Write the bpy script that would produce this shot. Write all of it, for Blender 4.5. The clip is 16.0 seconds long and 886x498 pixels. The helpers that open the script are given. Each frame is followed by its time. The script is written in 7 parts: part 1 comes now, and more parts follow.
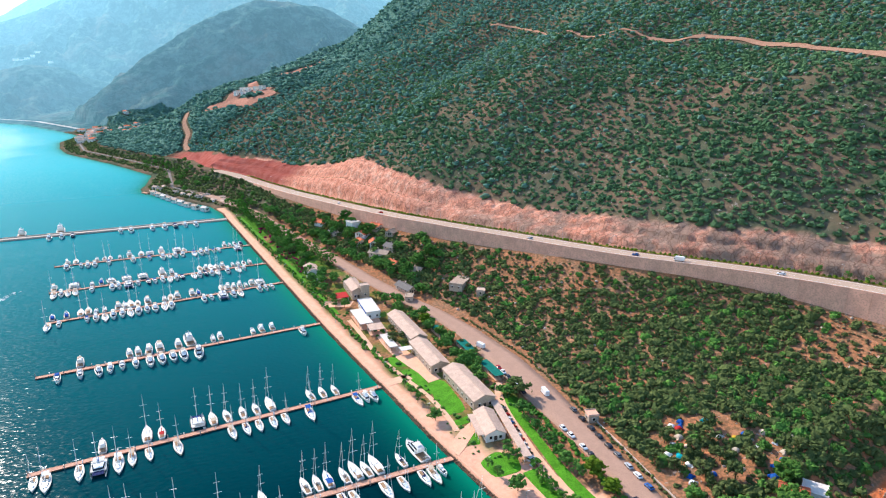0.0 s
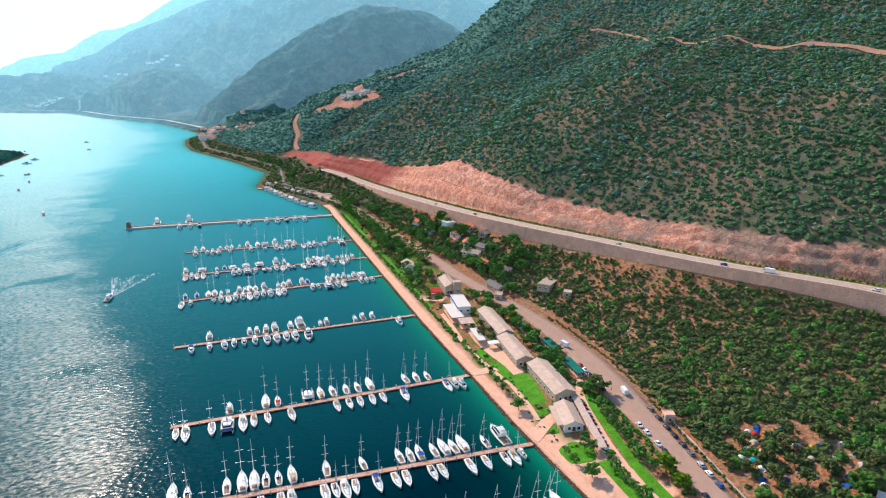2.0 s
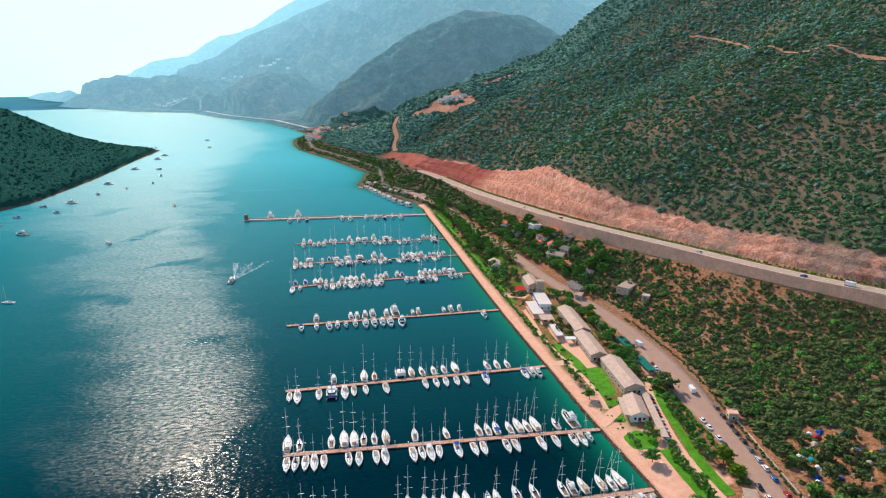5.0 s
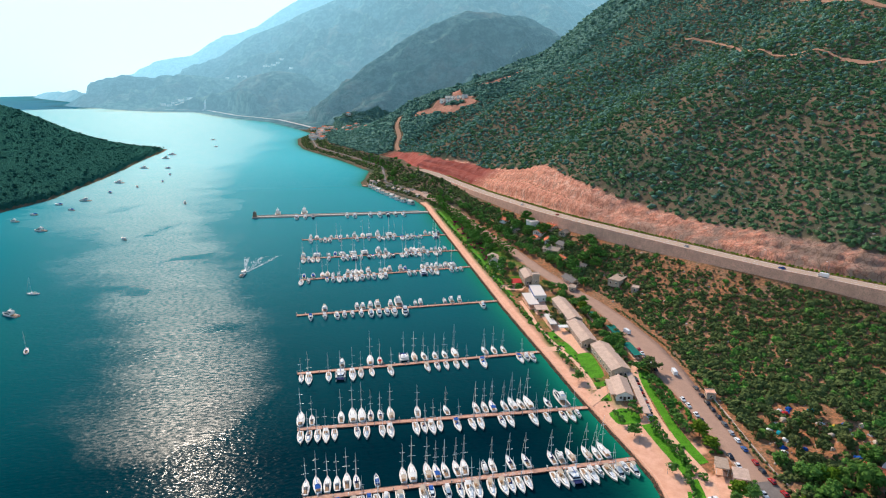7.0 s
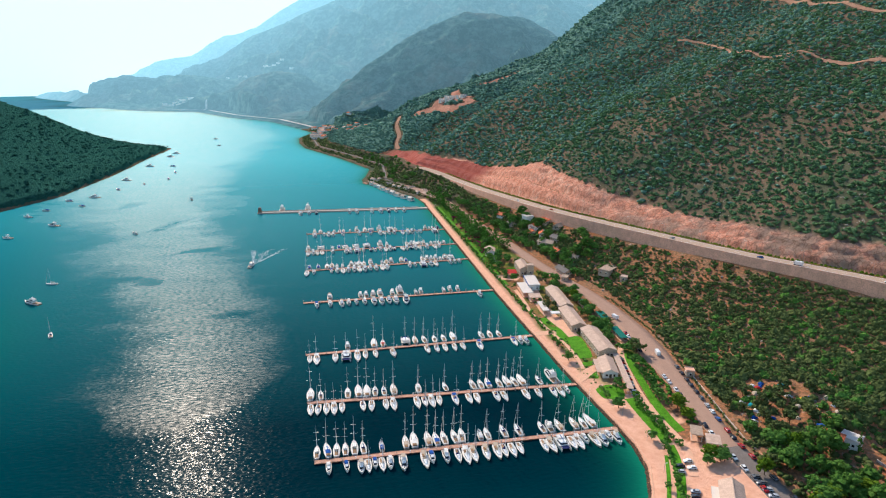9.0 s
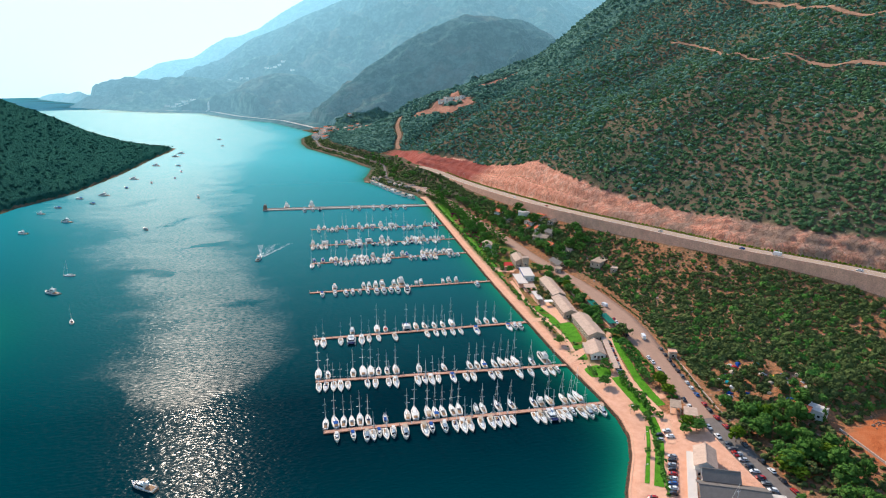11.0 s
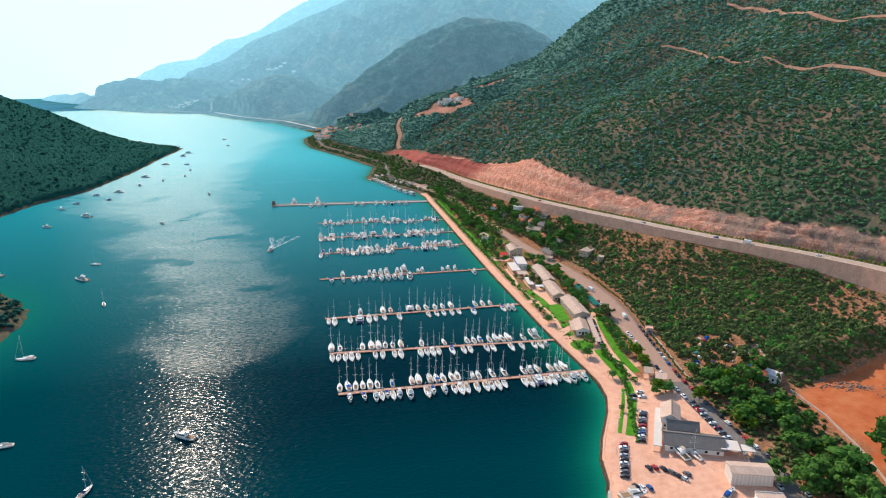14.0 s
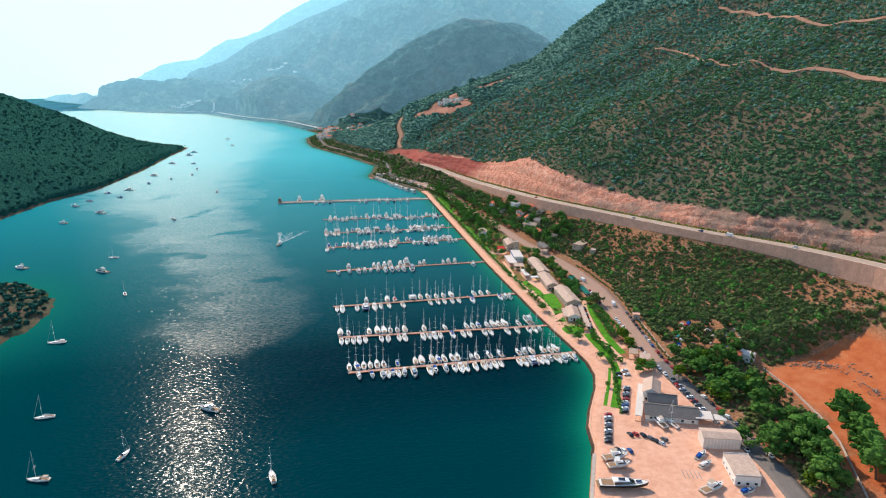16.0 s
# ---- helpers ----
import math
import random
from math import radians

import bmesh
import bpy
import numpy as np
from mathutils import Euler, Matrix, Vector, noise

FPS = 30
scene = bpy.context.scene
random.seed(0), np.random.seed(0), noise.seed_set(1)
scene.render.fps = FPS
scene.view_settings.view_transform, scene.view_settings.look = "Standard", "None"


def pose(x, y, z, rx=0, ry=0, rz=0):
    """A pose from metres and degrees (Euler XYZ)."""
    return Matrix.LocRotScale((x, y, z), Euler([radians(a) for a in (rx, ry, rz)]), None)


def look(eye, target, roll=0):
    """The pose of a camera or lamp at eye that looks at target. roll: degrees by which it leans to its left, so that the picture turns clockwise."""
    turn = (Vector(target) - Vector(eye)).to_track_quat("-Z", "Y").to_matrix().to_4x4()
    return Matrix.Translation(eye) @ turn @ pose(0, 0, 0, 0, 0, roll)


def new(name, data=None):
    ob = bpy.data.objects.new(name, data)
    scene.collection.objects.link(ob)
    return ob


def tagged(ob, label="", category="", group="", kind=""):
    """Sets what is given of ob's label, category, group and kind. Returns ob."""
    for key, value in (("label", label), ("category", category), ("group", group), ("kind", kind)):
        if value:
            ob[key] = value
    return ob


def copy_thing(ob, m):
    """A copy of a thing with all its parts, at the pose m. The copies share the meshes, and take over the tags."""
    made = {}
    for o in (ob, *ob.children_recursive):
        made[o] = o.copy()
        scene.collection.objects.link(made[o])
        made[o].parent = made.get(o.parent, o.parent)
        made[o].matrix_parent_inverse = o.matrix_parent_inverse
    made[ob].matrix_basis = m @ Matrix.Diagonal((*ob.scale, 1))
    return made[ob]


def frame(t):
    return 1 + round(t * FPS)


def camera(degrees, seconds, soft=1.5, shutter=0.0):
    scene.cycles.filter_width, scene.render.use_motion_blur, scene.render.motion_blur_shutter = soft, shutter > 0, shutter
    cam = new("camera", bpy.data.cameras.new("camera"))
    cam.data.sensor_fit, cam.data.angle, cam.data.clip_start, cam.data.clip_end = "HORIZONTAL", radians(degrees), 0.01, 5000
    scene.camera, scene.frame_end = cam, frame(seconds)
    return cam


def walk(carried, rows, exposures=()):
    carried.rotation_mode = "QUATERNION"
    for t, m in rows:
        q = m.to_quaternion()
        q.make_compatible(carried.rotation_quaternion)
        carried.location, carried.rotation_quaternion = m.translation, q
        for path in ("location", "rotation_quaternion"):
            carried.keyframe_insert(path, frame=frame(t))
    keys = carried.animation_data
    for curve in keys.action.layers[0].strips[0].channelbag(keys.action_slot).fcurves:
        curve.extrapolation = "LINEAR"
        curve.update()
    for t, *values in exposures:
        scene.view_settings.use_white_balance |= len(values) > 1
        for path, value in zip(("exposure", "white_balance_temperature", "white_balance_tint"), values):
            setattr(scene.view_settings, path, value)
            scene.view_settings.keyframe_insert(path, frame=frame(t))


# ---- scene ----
cam = camera(70.4, 16.0, soft=1.15)
PATH = [
    (0, (-97.581, -121.317, 154.554), (-96.678, -119.622, 153.994), 0.1),
    (0.5, (-100.605, -126.999, 156.369), (-99.77, -125.27, 155.809), 0.1),
    (1, (-103.167, -132.563, 158.227), (-102.402, -130.802, 157.668), 0.1),
    (1.5, (-105.446, -137.857, 160.053), (-104.744, -136.07, 159.493), 0.0),
    (2, (-107.726, -143.481, 161.685), (-107.089, -141.67, 161.126), 0.0),
    (2.5, (-109.578, -149.07, 163.221), (-109.0, -147.238, 162.662), 0.0),
    (3, (-111.046, -154.713, 164.654), (-110.533, -152.862, 164.097), 0.0),
    (3.5, (-112.253, -159.965, 165.99), (-111.8, -158.098, 165.433), -0.0),
    (4, (-113.225, -165.35, 167.343), (-112.839, -163.468, 166.787), -0.0),
    (6.5, (-118.466, -197.073, 173.83), (-118.111, -195.185, 173.273), 0.0),
    (7, (-119.586, -203.576, 174.223), (-119.23, -201.689, 173.664), -0.0),
    (7.5, (-120.78, -209.898, 174.261), (-120.423, -208.011, 173.702), -0.0),
    (8, (-122.001, -216.524, 174.541), (-121.644, -214.638, 173.98), -0.0),
    (8.5, (-123.362, -223.263, 175.039), (-123.003, -221.377, 174.478), -0.0),
    (9, (-124.563, -230.083, 175.153), (-124.204, -228.197, 174.594), -0.0),
    (11.5, (-130.197, -262.913, 175.339), (-129.837, -261.025, 174.786), -0.0),
    (12, (-131.497, -269.787, 175.609), (-131.137, -267.899, 175.057), -0.0),
    (12.5, (-132.959, -276.921, 176.102), (-132.6, -275.033, 175.55), -0.0),
    (13, (-134.391, -284.223, 176.581), (-134.03, -282.335, 176.029), -0.0),
    (13.5, (-136.042, -291.633, 177.298), (-135.68, -289.745, 176.746), -0.0),
    (14, (-137.876, -299.436, 178.044), (-137.513, -297.548, 177.492), -0.0),
    (14.5, (-139.771, -307.273, 178.941), (-139.408, -305.386, 178.388), -0.0),
    (15, (-141.473, -314.873, 179.767), (-141.11, -312.986, 179.214), -0.0),
    (15.5, (-143.27, -322.512, 180.565), (-142.906, -320.625, 180.012), -0.0),
    (16, (-145.094, -330.591, 181.274), (-144.729, -328.704, 180.721), -0.0),
]
walk(cam, [(t, look(eye, target, roll)) for t, eye, target, roll in PATH],
     exposures=((0.0, 0.84, 5850, 10), (1.5, 0.66, 5950, 10), (3.5, 0.42, 6150, 10), (7.0, 0.38, 6250, 10), (16.0, 0.42, 6150, 8)))

# ---- light ----
SUN_AZ, SUN_EL = -13.8, 34.0            # degrees from +y (to the right positive), above the horizon
world = bpy.data.worlds.new("sky")
scene.world = world
world.use_nodes = True
wn = world.node_tree.nodes
sky = wn.new("ShaderNodeTexSky")
sky.sky_type, sky.sun_disc = "NISHITA", False
sky.sun_elevation, sky.sun_rotation = radians(SUN_EL), radians(SUN_AZ)
sky.air_density, sky.dust_density, sky.ozone_density = 1.3, 0.35, 2.0
wn["Background"].inputs["Strength"].default_value = 0.15
world.node_tree.links.new(sky.outputs["Color"], wn["Background"].inputs["Color"])
sun_data = bpy.data.lights.new("sun", "SUN")
sun_data.energy, sun_data.angle, sun_data.color = 4.25, radians(0.6), (1.0, 0.84, 0.67)
sun = new("sun", sun_data)
sun_dir = Vector((math.sin(radians(SUN_AZ)) * math.cos(radians(SUN_EL)),
                  math.cos(radians(SUN_AZ)) * math.cos(radians(SUN_EL)), math.sin(radians(SUN_EL))))
sun.matrix_world = look(sun_dir * 900, (0, 0, 0))


# ---- materials ----
def mat(name, rough=0.7, metal=0.0, spec=0.5):
    m = bpy.data.materials.new(name)
    m.use_nodes = True
    nt = m.node_tree
    b = nt.nodes["Principled BSDF"]
    b.inputs["Roughness"].default_value, b.inputs["Metallic"].default_value = rough, metal
    b.inputs["Specular IOR Level"].default_value = spec
    return m, nt, b


def node(nt, kind, **values):
    n = nt.nodes.new(kind)
    for key, value in values.items():
        key = key.replace("_", " ")
        n.inputs[key].default_value = value
    return n


def noise_tex(nt, scale, detail=4.0, rough=0.55, coords=None, stretch=None):
    n = node(nt, "ShaderNodeTexNoise", Scale=scale, Detail=detail, Roughness=rough)
    if coords is None:
        coords = nt.nodes.new("ShaderNodeNewGeometry").outputs["Position"]
    if stretch:
        mp = nt.nodes.new("ShaderNodeMapping")
        mp.inputs["Scale"].default_value = stretch
        nt.links.new(coords, mp.inputs["Vector"])
        coords = mp.outputs["Vector"]
    nt.links.new(coords, n.inputs["Vector"])
    return n.outputs["Fac"]


def ramp(nt, fac, stops):
    r = nt.nodes.new("ShaderNodeValToRGB")
    e = r.color_ramp.elements
    while len(e) < len(stops):
        e.new(0.5)
    for el, (p, c) in zip(e, stops):
        el.position, el.color = p, (*c, 1) if len(c) == 3 else c
    nt.links.new(fac, r.inputs["Fac"])
    return r.outputs["Color"]


def mix(nt, fac, a, b, blend="MIX"):
    m = nt.nodes.new("ShaderNodeMix")
    m.data_type, m.blend_type = "RGBA", blend
    for sock, v in ((m.inputs[0], fac), (m.inputs[6], a), (m.inputs[7], b)):
        if isinstance(v, (int, float)):
            sock.default_value = v
        elif isinstance(v, tuple):
            sock.default_value = (*v, 1)
        else:
            nt.links.new(v, sock)
    return m.outputs[2]


def attr(nt, name):
    a = nt.nodes.new("ShaderNodeAttribute")
    a.attribute_name = name
    return a.outputs["Fac"]


def bump(nt, b, height, strength, distance):
    n = node(nt, "ShaderNodeBump", Strength=strength, Distance=distance)
    nt.links.new(height, n.inputs["Height"])
    nt.links.new(n.outputs["Normal"], b.inputs["Normal"])


def plain(name, colour, rough=0.6, metal=0.0, var=0.12, scale=1.5, bump_h=0.0):
    """A painted or built surface: one colour with mottling at two sizes."""
    m, nt, b = mat(name, rough, metal, 0.5 if rough < 0.65 else 0.06)
    dark = tuple(c * (1 - var) for c in colour)
    light = tuple(min(1, c * (1 + var)) for c in colour)
    co = nt.nodes.new("ShaderNodeTexCoord").outputs["Object"]
    col = ramp(nt, noise_tex(nt, scale, 5, 0.6, co), [(0.3, dark), (0.7, light)])
    col = mix(nt, ramp(nt, noise_tex(nt, scale * 7, 3, 0.5, co), [(0.45, (0, 0, 0)), (0.75, (1, 1, 1))]), col, tuple(c * (1 - var) for c in dark))
    nt.links.new(col, b.inputs["Base Color"])
    if bump_h:
        bump(nt, b, noise_tex(nt, scale * 5, 4, 0.6, co), 0.5, bump_h)
    return m


def foliage(name, dark, light, tip=None, grain=1.6):
    """Leaves: a hue for each bush or tree, and finer mottling."""
    m, nt, b = mat(name, 0.95, 0.0, 0.0)
    isl = nt.nodes.new("ShaderNodeNewGeometry").outputs["Random Per Island"]
    obj = nt.nodes.new("ShaderNodeObjectInfo").outputs["Random"]
    c1 = ramp(nt, isl, [(0.0, dark), (0.6, light), (1.0, tip or light)])
    c2 = mix(nt, 0.55, c1, ramp(nt, noise_tex(nt, grain, 4, 0.75), [(0.35, dark), (0.65, light)]))
    c2 = mix(nt, ramp(nt, noise_tex(nt, 0.2, 3, 0.6), [(0.42, (0, 0, 0)), (0.60, (0.6,) * 3)]), c2, dark)
    c3 = mix(nt, ramp(nt, obj, [(0.0, (0, 0, 0)), (1.0, (0.35, 0.35, 0.35))]), c2, tip or light)
    c4 = mix(nt, ramp(nt, noise_tex(nt, 0.012, 3, 0.5), [(0.35, (0, 0, 0)), (0.7, (0.4, 0.4, 0.4))]), c3, dark)
    nt.links.new(c4, b.inputs["Base Color"])
    bump(nt, b, noise_tex(nt, 2.2 if grain > 1 else grain * 1.7, 4, 0.75), 1.0, 0.55 if grain > 1 else 7.0)
    return m


# ---- shape of the land ----
def line(*pts):
    a = np.array(pts, float)
    return lambda y: np.interp(y, a[:, 0], a[:, 1])


shore = line((-900, -310), (-300, -125), (-115, -38.5), (-84, -23.5), (-78, -20.5), (-60, -16), (-45, -8.5), (-23, 4.5), (-7, 11.5),
             (10, 14), (30, 13.5), (58, 11.5), (90, 9.5), (130, 8.5), (170, 7), (220, 5.5), (335, 4.5), (500, 3.5), (552, 3),
             (575, 4), (621, -2), (690, -38), (743, -64), (770, -66), (800, -58), (879, -45), (960, -70), (1031, -94), (1206, -163),
             (1300, -178), (1404, -182), (1539, -148), (1700, -200), (1932, -286), (2156, -456), (2444, -603), (2555, -840),
             (2980, -1269), (3210, -1262), (3600, -1560), (3890, -1751), (3990, -1650), (4150, -1550), (4700, -1450))
road_x = line((-900, 20), (-300, 30), (-140, 48), (-115, 53), (-80, 55), (-47, 54.5), (0, 56), (20, 59), (38, 62), (55, 64.5), (95, 70), (130, 74),
              (170, 74.5), (205, 71), (235, 64), (291, 55), (338, 51), (420, 40), (550, 30), (650, 8), (743, -30), (900, -20), (1031, -66), (1206, -135),
              (1404, -150), (1539, -118), (1700, -170), (1932, -256), (2156, -420), (2444, -560), (2555, -780), (2980, -1200), (3890, -1690), (4700, -1390))
road_z = line((-900, 4), (-60, 3.2), (0, 4.5), (150, 5), (300, 7), (420, 7), (600, 5), (800, 4), (4700, 5))
road_w = line((-900, 6), (0, 6), (38, 6.6), (55, 7.0), (95, 9.3), (130, 9.0), (170, 7.3), (210, 6), (4700, 6))
hwy_x = line((-900, 300), (-120, 240), (-30, 232), (12, 228), (45, 221), (80, 207), (107, 192), (138, 175), (178, 158), (204, 150), (231, 142),
             (262, 131), (297, 120), (340, 108), (390, 97), (460, 85), (545, 72), (640, 61), (720, 42), (800, 12), (900, 10), (1031, -36),
             (1206, -100), (1404, -115), (1539, -83), (1700, -130), (1932, -215), (2156, -380), (2444, -520), (2555, -730), (2980, -1150), (3890, -1650), (4700, -1350))
hwy_z = line((-900, 60), (-30, 54), (45, 50), (107, 48), (178, 45), (231, 42), (297, 38.5), (390, 33), (545, 24), (640, 19), (720, 20), (800, 20), (1000, 12), (1400, 8), (4700, 10))
wall_h = line((-900, 15), (20, 13.5), (80, 7.5), (110, 5.5), (150, 5.0), (180, 5.4), (230, 7.6), (300, 8.6), (400, 7.5), (480, 5.5), (560, 3.5), (640, 2), (720, 1.0), (4700, 0.5))
cliff_run = line((-900, 16), (116, 15), (163, 21), (224, 25), (304, 26), (371, 22), (430, 30), (485, 38), (560, 34), (640, 30), (700, 34), (800, 20), (900, 15), (4700, 15))
cliff_h = line((-900, 16), (116, 15.5), (163, 14), (224, 11), (304, 15), (371, 26), (430, 30), (485, 36), (540, 27), (600, 20), (680, 15), (760, 14), (850, 13), (930, 10), (1000, 5), (1060, 3), (4700, 2))
steep = line((-900, 1), (1120, 1), (1200, 0.93), (1330, 0.5), (1450, 0.22), (1600, 0.13), (2400, 0.10), (2550, 0.04), (4700, 0.03))


# west wall and north edge of the red plot
plot_x = line((-190, 48), (-170, 58), (-139, 77), (-126, 84), (-104, 96), (-82, 104), (-55, 110), (-28, 111), (0, 118))
plot_y = line((100, -32), (121, -27), (140, -22), (165, -18), (190, -24), (230, -40))


def fbm(x, y, size, octaves=4, seed=0.0):
    """Smooth value noise on arrays, about -1 to 1."""
    out, amp, tot = np.zeros_like(x, dtype=float), 1.0, 0.0
    fx, fy = x / size + seed * 7.13, y / size + seed * 3.71
    for _ in range(octaves):
        ix, iy = np.floor(fx), np.floor(fy)
        tx, ty = fx - ix, fy - iy
        tx, ty = tx * tx * (3 - 2 * tx), ty * ty * (3 - 2 * ty)

        def h(a, b):
            s = np.sin(a * 127.1 + b * 311.7) * 43758.5453
            return (s - np.floor(s)) * 2 - 1

        v = (h(ix, iy) * (1 - tx) + h(ix + 1, iy) * tx) * (1 - ty) + (h(ix, iy + 1) * (1 - tx) + h(ix + 1, iy + 1) * tx) * ty
        out += amp * v
        tot += amp
        amp *= 0.5
        fx, fy = fx * 2.03 + 11.3, fy * 2.03 + 5.7
    return out / tot


def blocks(u, v, size, seed):
    """One random value, -1 to 1, for each cell of broken rock."""
    fu, fv = u / size + seed * 5.3, v / size + seed * 2.9
    iu, iv = np.floor(fu), np.floor(fv)
    best, out = np.full(np.shape(fu), 9.0), np.zeros(np.shape(fu))

    def h(a, b, k):
        s = np.sin(a * 127.1 + b * 311.7 + k * 74.7) * 43758.5453
        return s - np.floor(s)

    for du in (-1, 0, 1):
        for dv in (-1, 0, 1):
            cu, cv = iu + du, iv + dv
            d = np.hypot(cu + h(cu, cv, 1) - fu, cv + h(cu, cv, 2) - fv)
            near = d < best
            best, out = np.where(near, d, best), np.where(near, h(cu, cv, 3) * 2 - 1, out)
    return out


def rise(d):
    """Height gained d metres inland of the cliff's top."""
    return np.interp(d, [-50, 0, 140, 330, 450, 600, 900, 1300, 2600], [0, 0, 91, 160, 228, 330, 490, 570, 620])


# crest lines of the mountains beyond the village (x, y, z), and how steeply they fall away
RIDGES = (
    (((679, 2050, 307), (617, 2030, 336), (491, 2000, 350), (373, 1980, 349), (257, 1950, 312), (125, 1920, 246), (25, 1880, 181), (-73, 1830, 102), (-127, 1790, 46)), 0.62),
    (((373, 1980, 335), (320, 1920, 289), (184, 1800, 190), (81, 1720, 113), (-12, 1670, 57)), 0.75),
    (((-515, 2500, 74), (-396, 2480, 133), (-279, 2450, 160), (-178, 2430, 142), (-55, 2400, 93), (55, 2350, 26)), 0.42),
    (((-1664, 3850, 25), (-1463, 3500, 55), (-1233, 3060, 87), (-1102, 3150, 130), (-1036, 3150, 140), (-940, 3100, 122), (-851, 3080, 135), (-740, 3050, 143), (-615, 3000, 130), (-493, 2950, 110)), 0.38),
    (((-740, 3400, 189), (-618, 3400, 242), (-464, 3400, 330), (-312, 3400, 390), (-127, 3400, 473), (-3, 3400, 524), (121, 3400, 584), (372, 3400, 690), (624, 3400, 783), (949, 3400, 734), (1291, 3400, 640), (1834, 3400, 560)), 0.50),
    (((624, 3400, 700), (560, 2900, 470), (520, 2500, 330)), 0.55),
    (((-1317, 4300, 135), (-1151, 4300, 206), (-934, 4300, 246), (-725, 4300, 366), (-615, 4300, 388), (-521, 4300, 421), (-348, 4300, 531), (-214, 4300, 607), (-118, 4300, 651), (110, 4300, 716), (419, 4300, 848)), 0.60),
)
# folds of the nearer slope: line, depth (below 0: a spur), half width
FOLDS = ((((40, 945), (93, 930), (143, 915), (214, 960), (312, 1079), (380, 1180)), 17.0, 62.0), (((330, 420), (300, 600), (420, 720)), 9.0, 40.0),
         (((200, 560), (300, 680), (420, 860)), 8.0, 45.0))


def along_line(x, y, pts):
    """Distance to a line of places, and the height carried along it."""
    best, val = np.full(np.shape(x), 1e9), np.zeros(np.shape(x))
    for p, q in zip(pts, pts[1:]):
        dx, dy = q[0] - p[0], q[1] - p[1]
        t = np.clip(((x - p[0]) * dx + (y - p[1]) * dy) / (dx * dx + dy * dy), 0, 1)
        d = np.hypot(x - p[0] - t * dx, y - p[1] - t * dy)
        near = d < best
        best = np.where(near, d, best)
        if len(p) > 2:
            val = np.where(near, p[2] + (q[2] - p[2]) * t, val)
    return best, val


def land_z(x, y):
    """Height of the open land inland of the cliff line (or of the shore, far away)."""
    d = x - (hwy_x(y) + 12 + cliff_run(y))
    z = hwy_z(y) + cliff_h(y) + rise(d) * steep(y)
    inland = np.clip((x - shore(y)) / np.where(y > 2950, 60, np.where(y > 2300, 150, 110)), 0, 1)
    inland = inland * inland * (3 - 2 * inland)
    if np.max(y) > 1150:
        total = np.exp(np.clip(z / 14.0, -20, 60))
        for pts, fall in RIDGES:
            dist, crest = along_line(x, y, pts)
            spurs = (np.abs(fbm(x, y * 0.7, 130, 6, fall)) * 150 - 16 + 14 * fbm(x, y, 40, 3, 2 + fall)) * (1 - np.exp(-dist / 70.0))
            total = total + np.exp(np.clip(((crest - fall * (np.sqrt(dist * dist + 900) - 30) - spurs) * inland) / 14.0, -20, 60))
        z = np.where(y > 1150, np.log(total) * 14.0, z)
    for pts, depth, wide in FOLDS:
        dist, _ = along_line(x, y, pts)
        z = z - depth * np.exp(-(dist / wide) ** 2) * np.clip(d / 40, 0, 1)
    g = fbm(x * 1.0, y * 0.6, 90, 4, 2.0)
    gully = -np.abs(fbm(x * 0.45, y, 120, 3, 5.0)) * 16
    k = np.clip(d / 60, 0, 1)
    return z + k * (g * 6 + gully * np.clip(d / 200, 0.15, 1.0))


def ground_z(x, y):
    """Height of the ground at any place of the mainland (arrays)."""
    x, y = np.asarray(x, float), np.asarray(y, float)
    sx, rx, hx = shore(y), road_x(y), hwy_x(y)
    rz, hz, rw = road_z(y), hwy_z(y), road_w(y)
    foot = hz - wall_h(y)
    base = hx + 12
    tx = base + cliff_run(y)
    scrub = fbm(x, y, 35, 4, 1.0)
    t = np.clip((x - rx - rw) / np.maximum(hx - 9 - rx - rw, 1), 0, 1)
    bank = rz + (foot - rz) * (0.25 * t + 0.75 * t ** 1.6) + scrub * 1.6 * np.sin(np.pi * np.clip(t, 0, 1))
    flat = 1.7 + (rz - 1.7) * np.clip((x - sx - 16) / np.maximum(rx - rw - sx - 16, 1), 0, 1)
    z = np.where(x < rx - rw, flat, np.where(x < rx + rw, rz, bank))
    plot = np.clip(np.minimum((x - 66) / 10, (-4 - y) / 16), 0, 1) * np.clip((200 - x) / 40, 0, 1)
    z = np.where((x > rx + rw) & (x < hx - 9), z * (1 - plot) + (5.0 + 0.02 * (x - 74) + 0.5 * scrub) * plot, z)
    z = np.where(x > hx - 9, hz, z)
    c = np.clip((x - base) / np.maximum(tx - base, 1), 0, 1)
    z = np.where(x > base, hz + cliff_h(y) * c, z)
    land = land_z(x, y)
    z = np.where(x > tx, land, z)
    z = np.where((y > 2700) & (x <= tx), np.minimum(land, 1.5 + 0.55 * np.clip(x - sx, 0, 400)), z)
    z = np.where(x < sx + 1.0, np.interp(x - sx, [-14, -1.0, 1.0], [-5.0, -1.2, 1.5]), z)
    return z


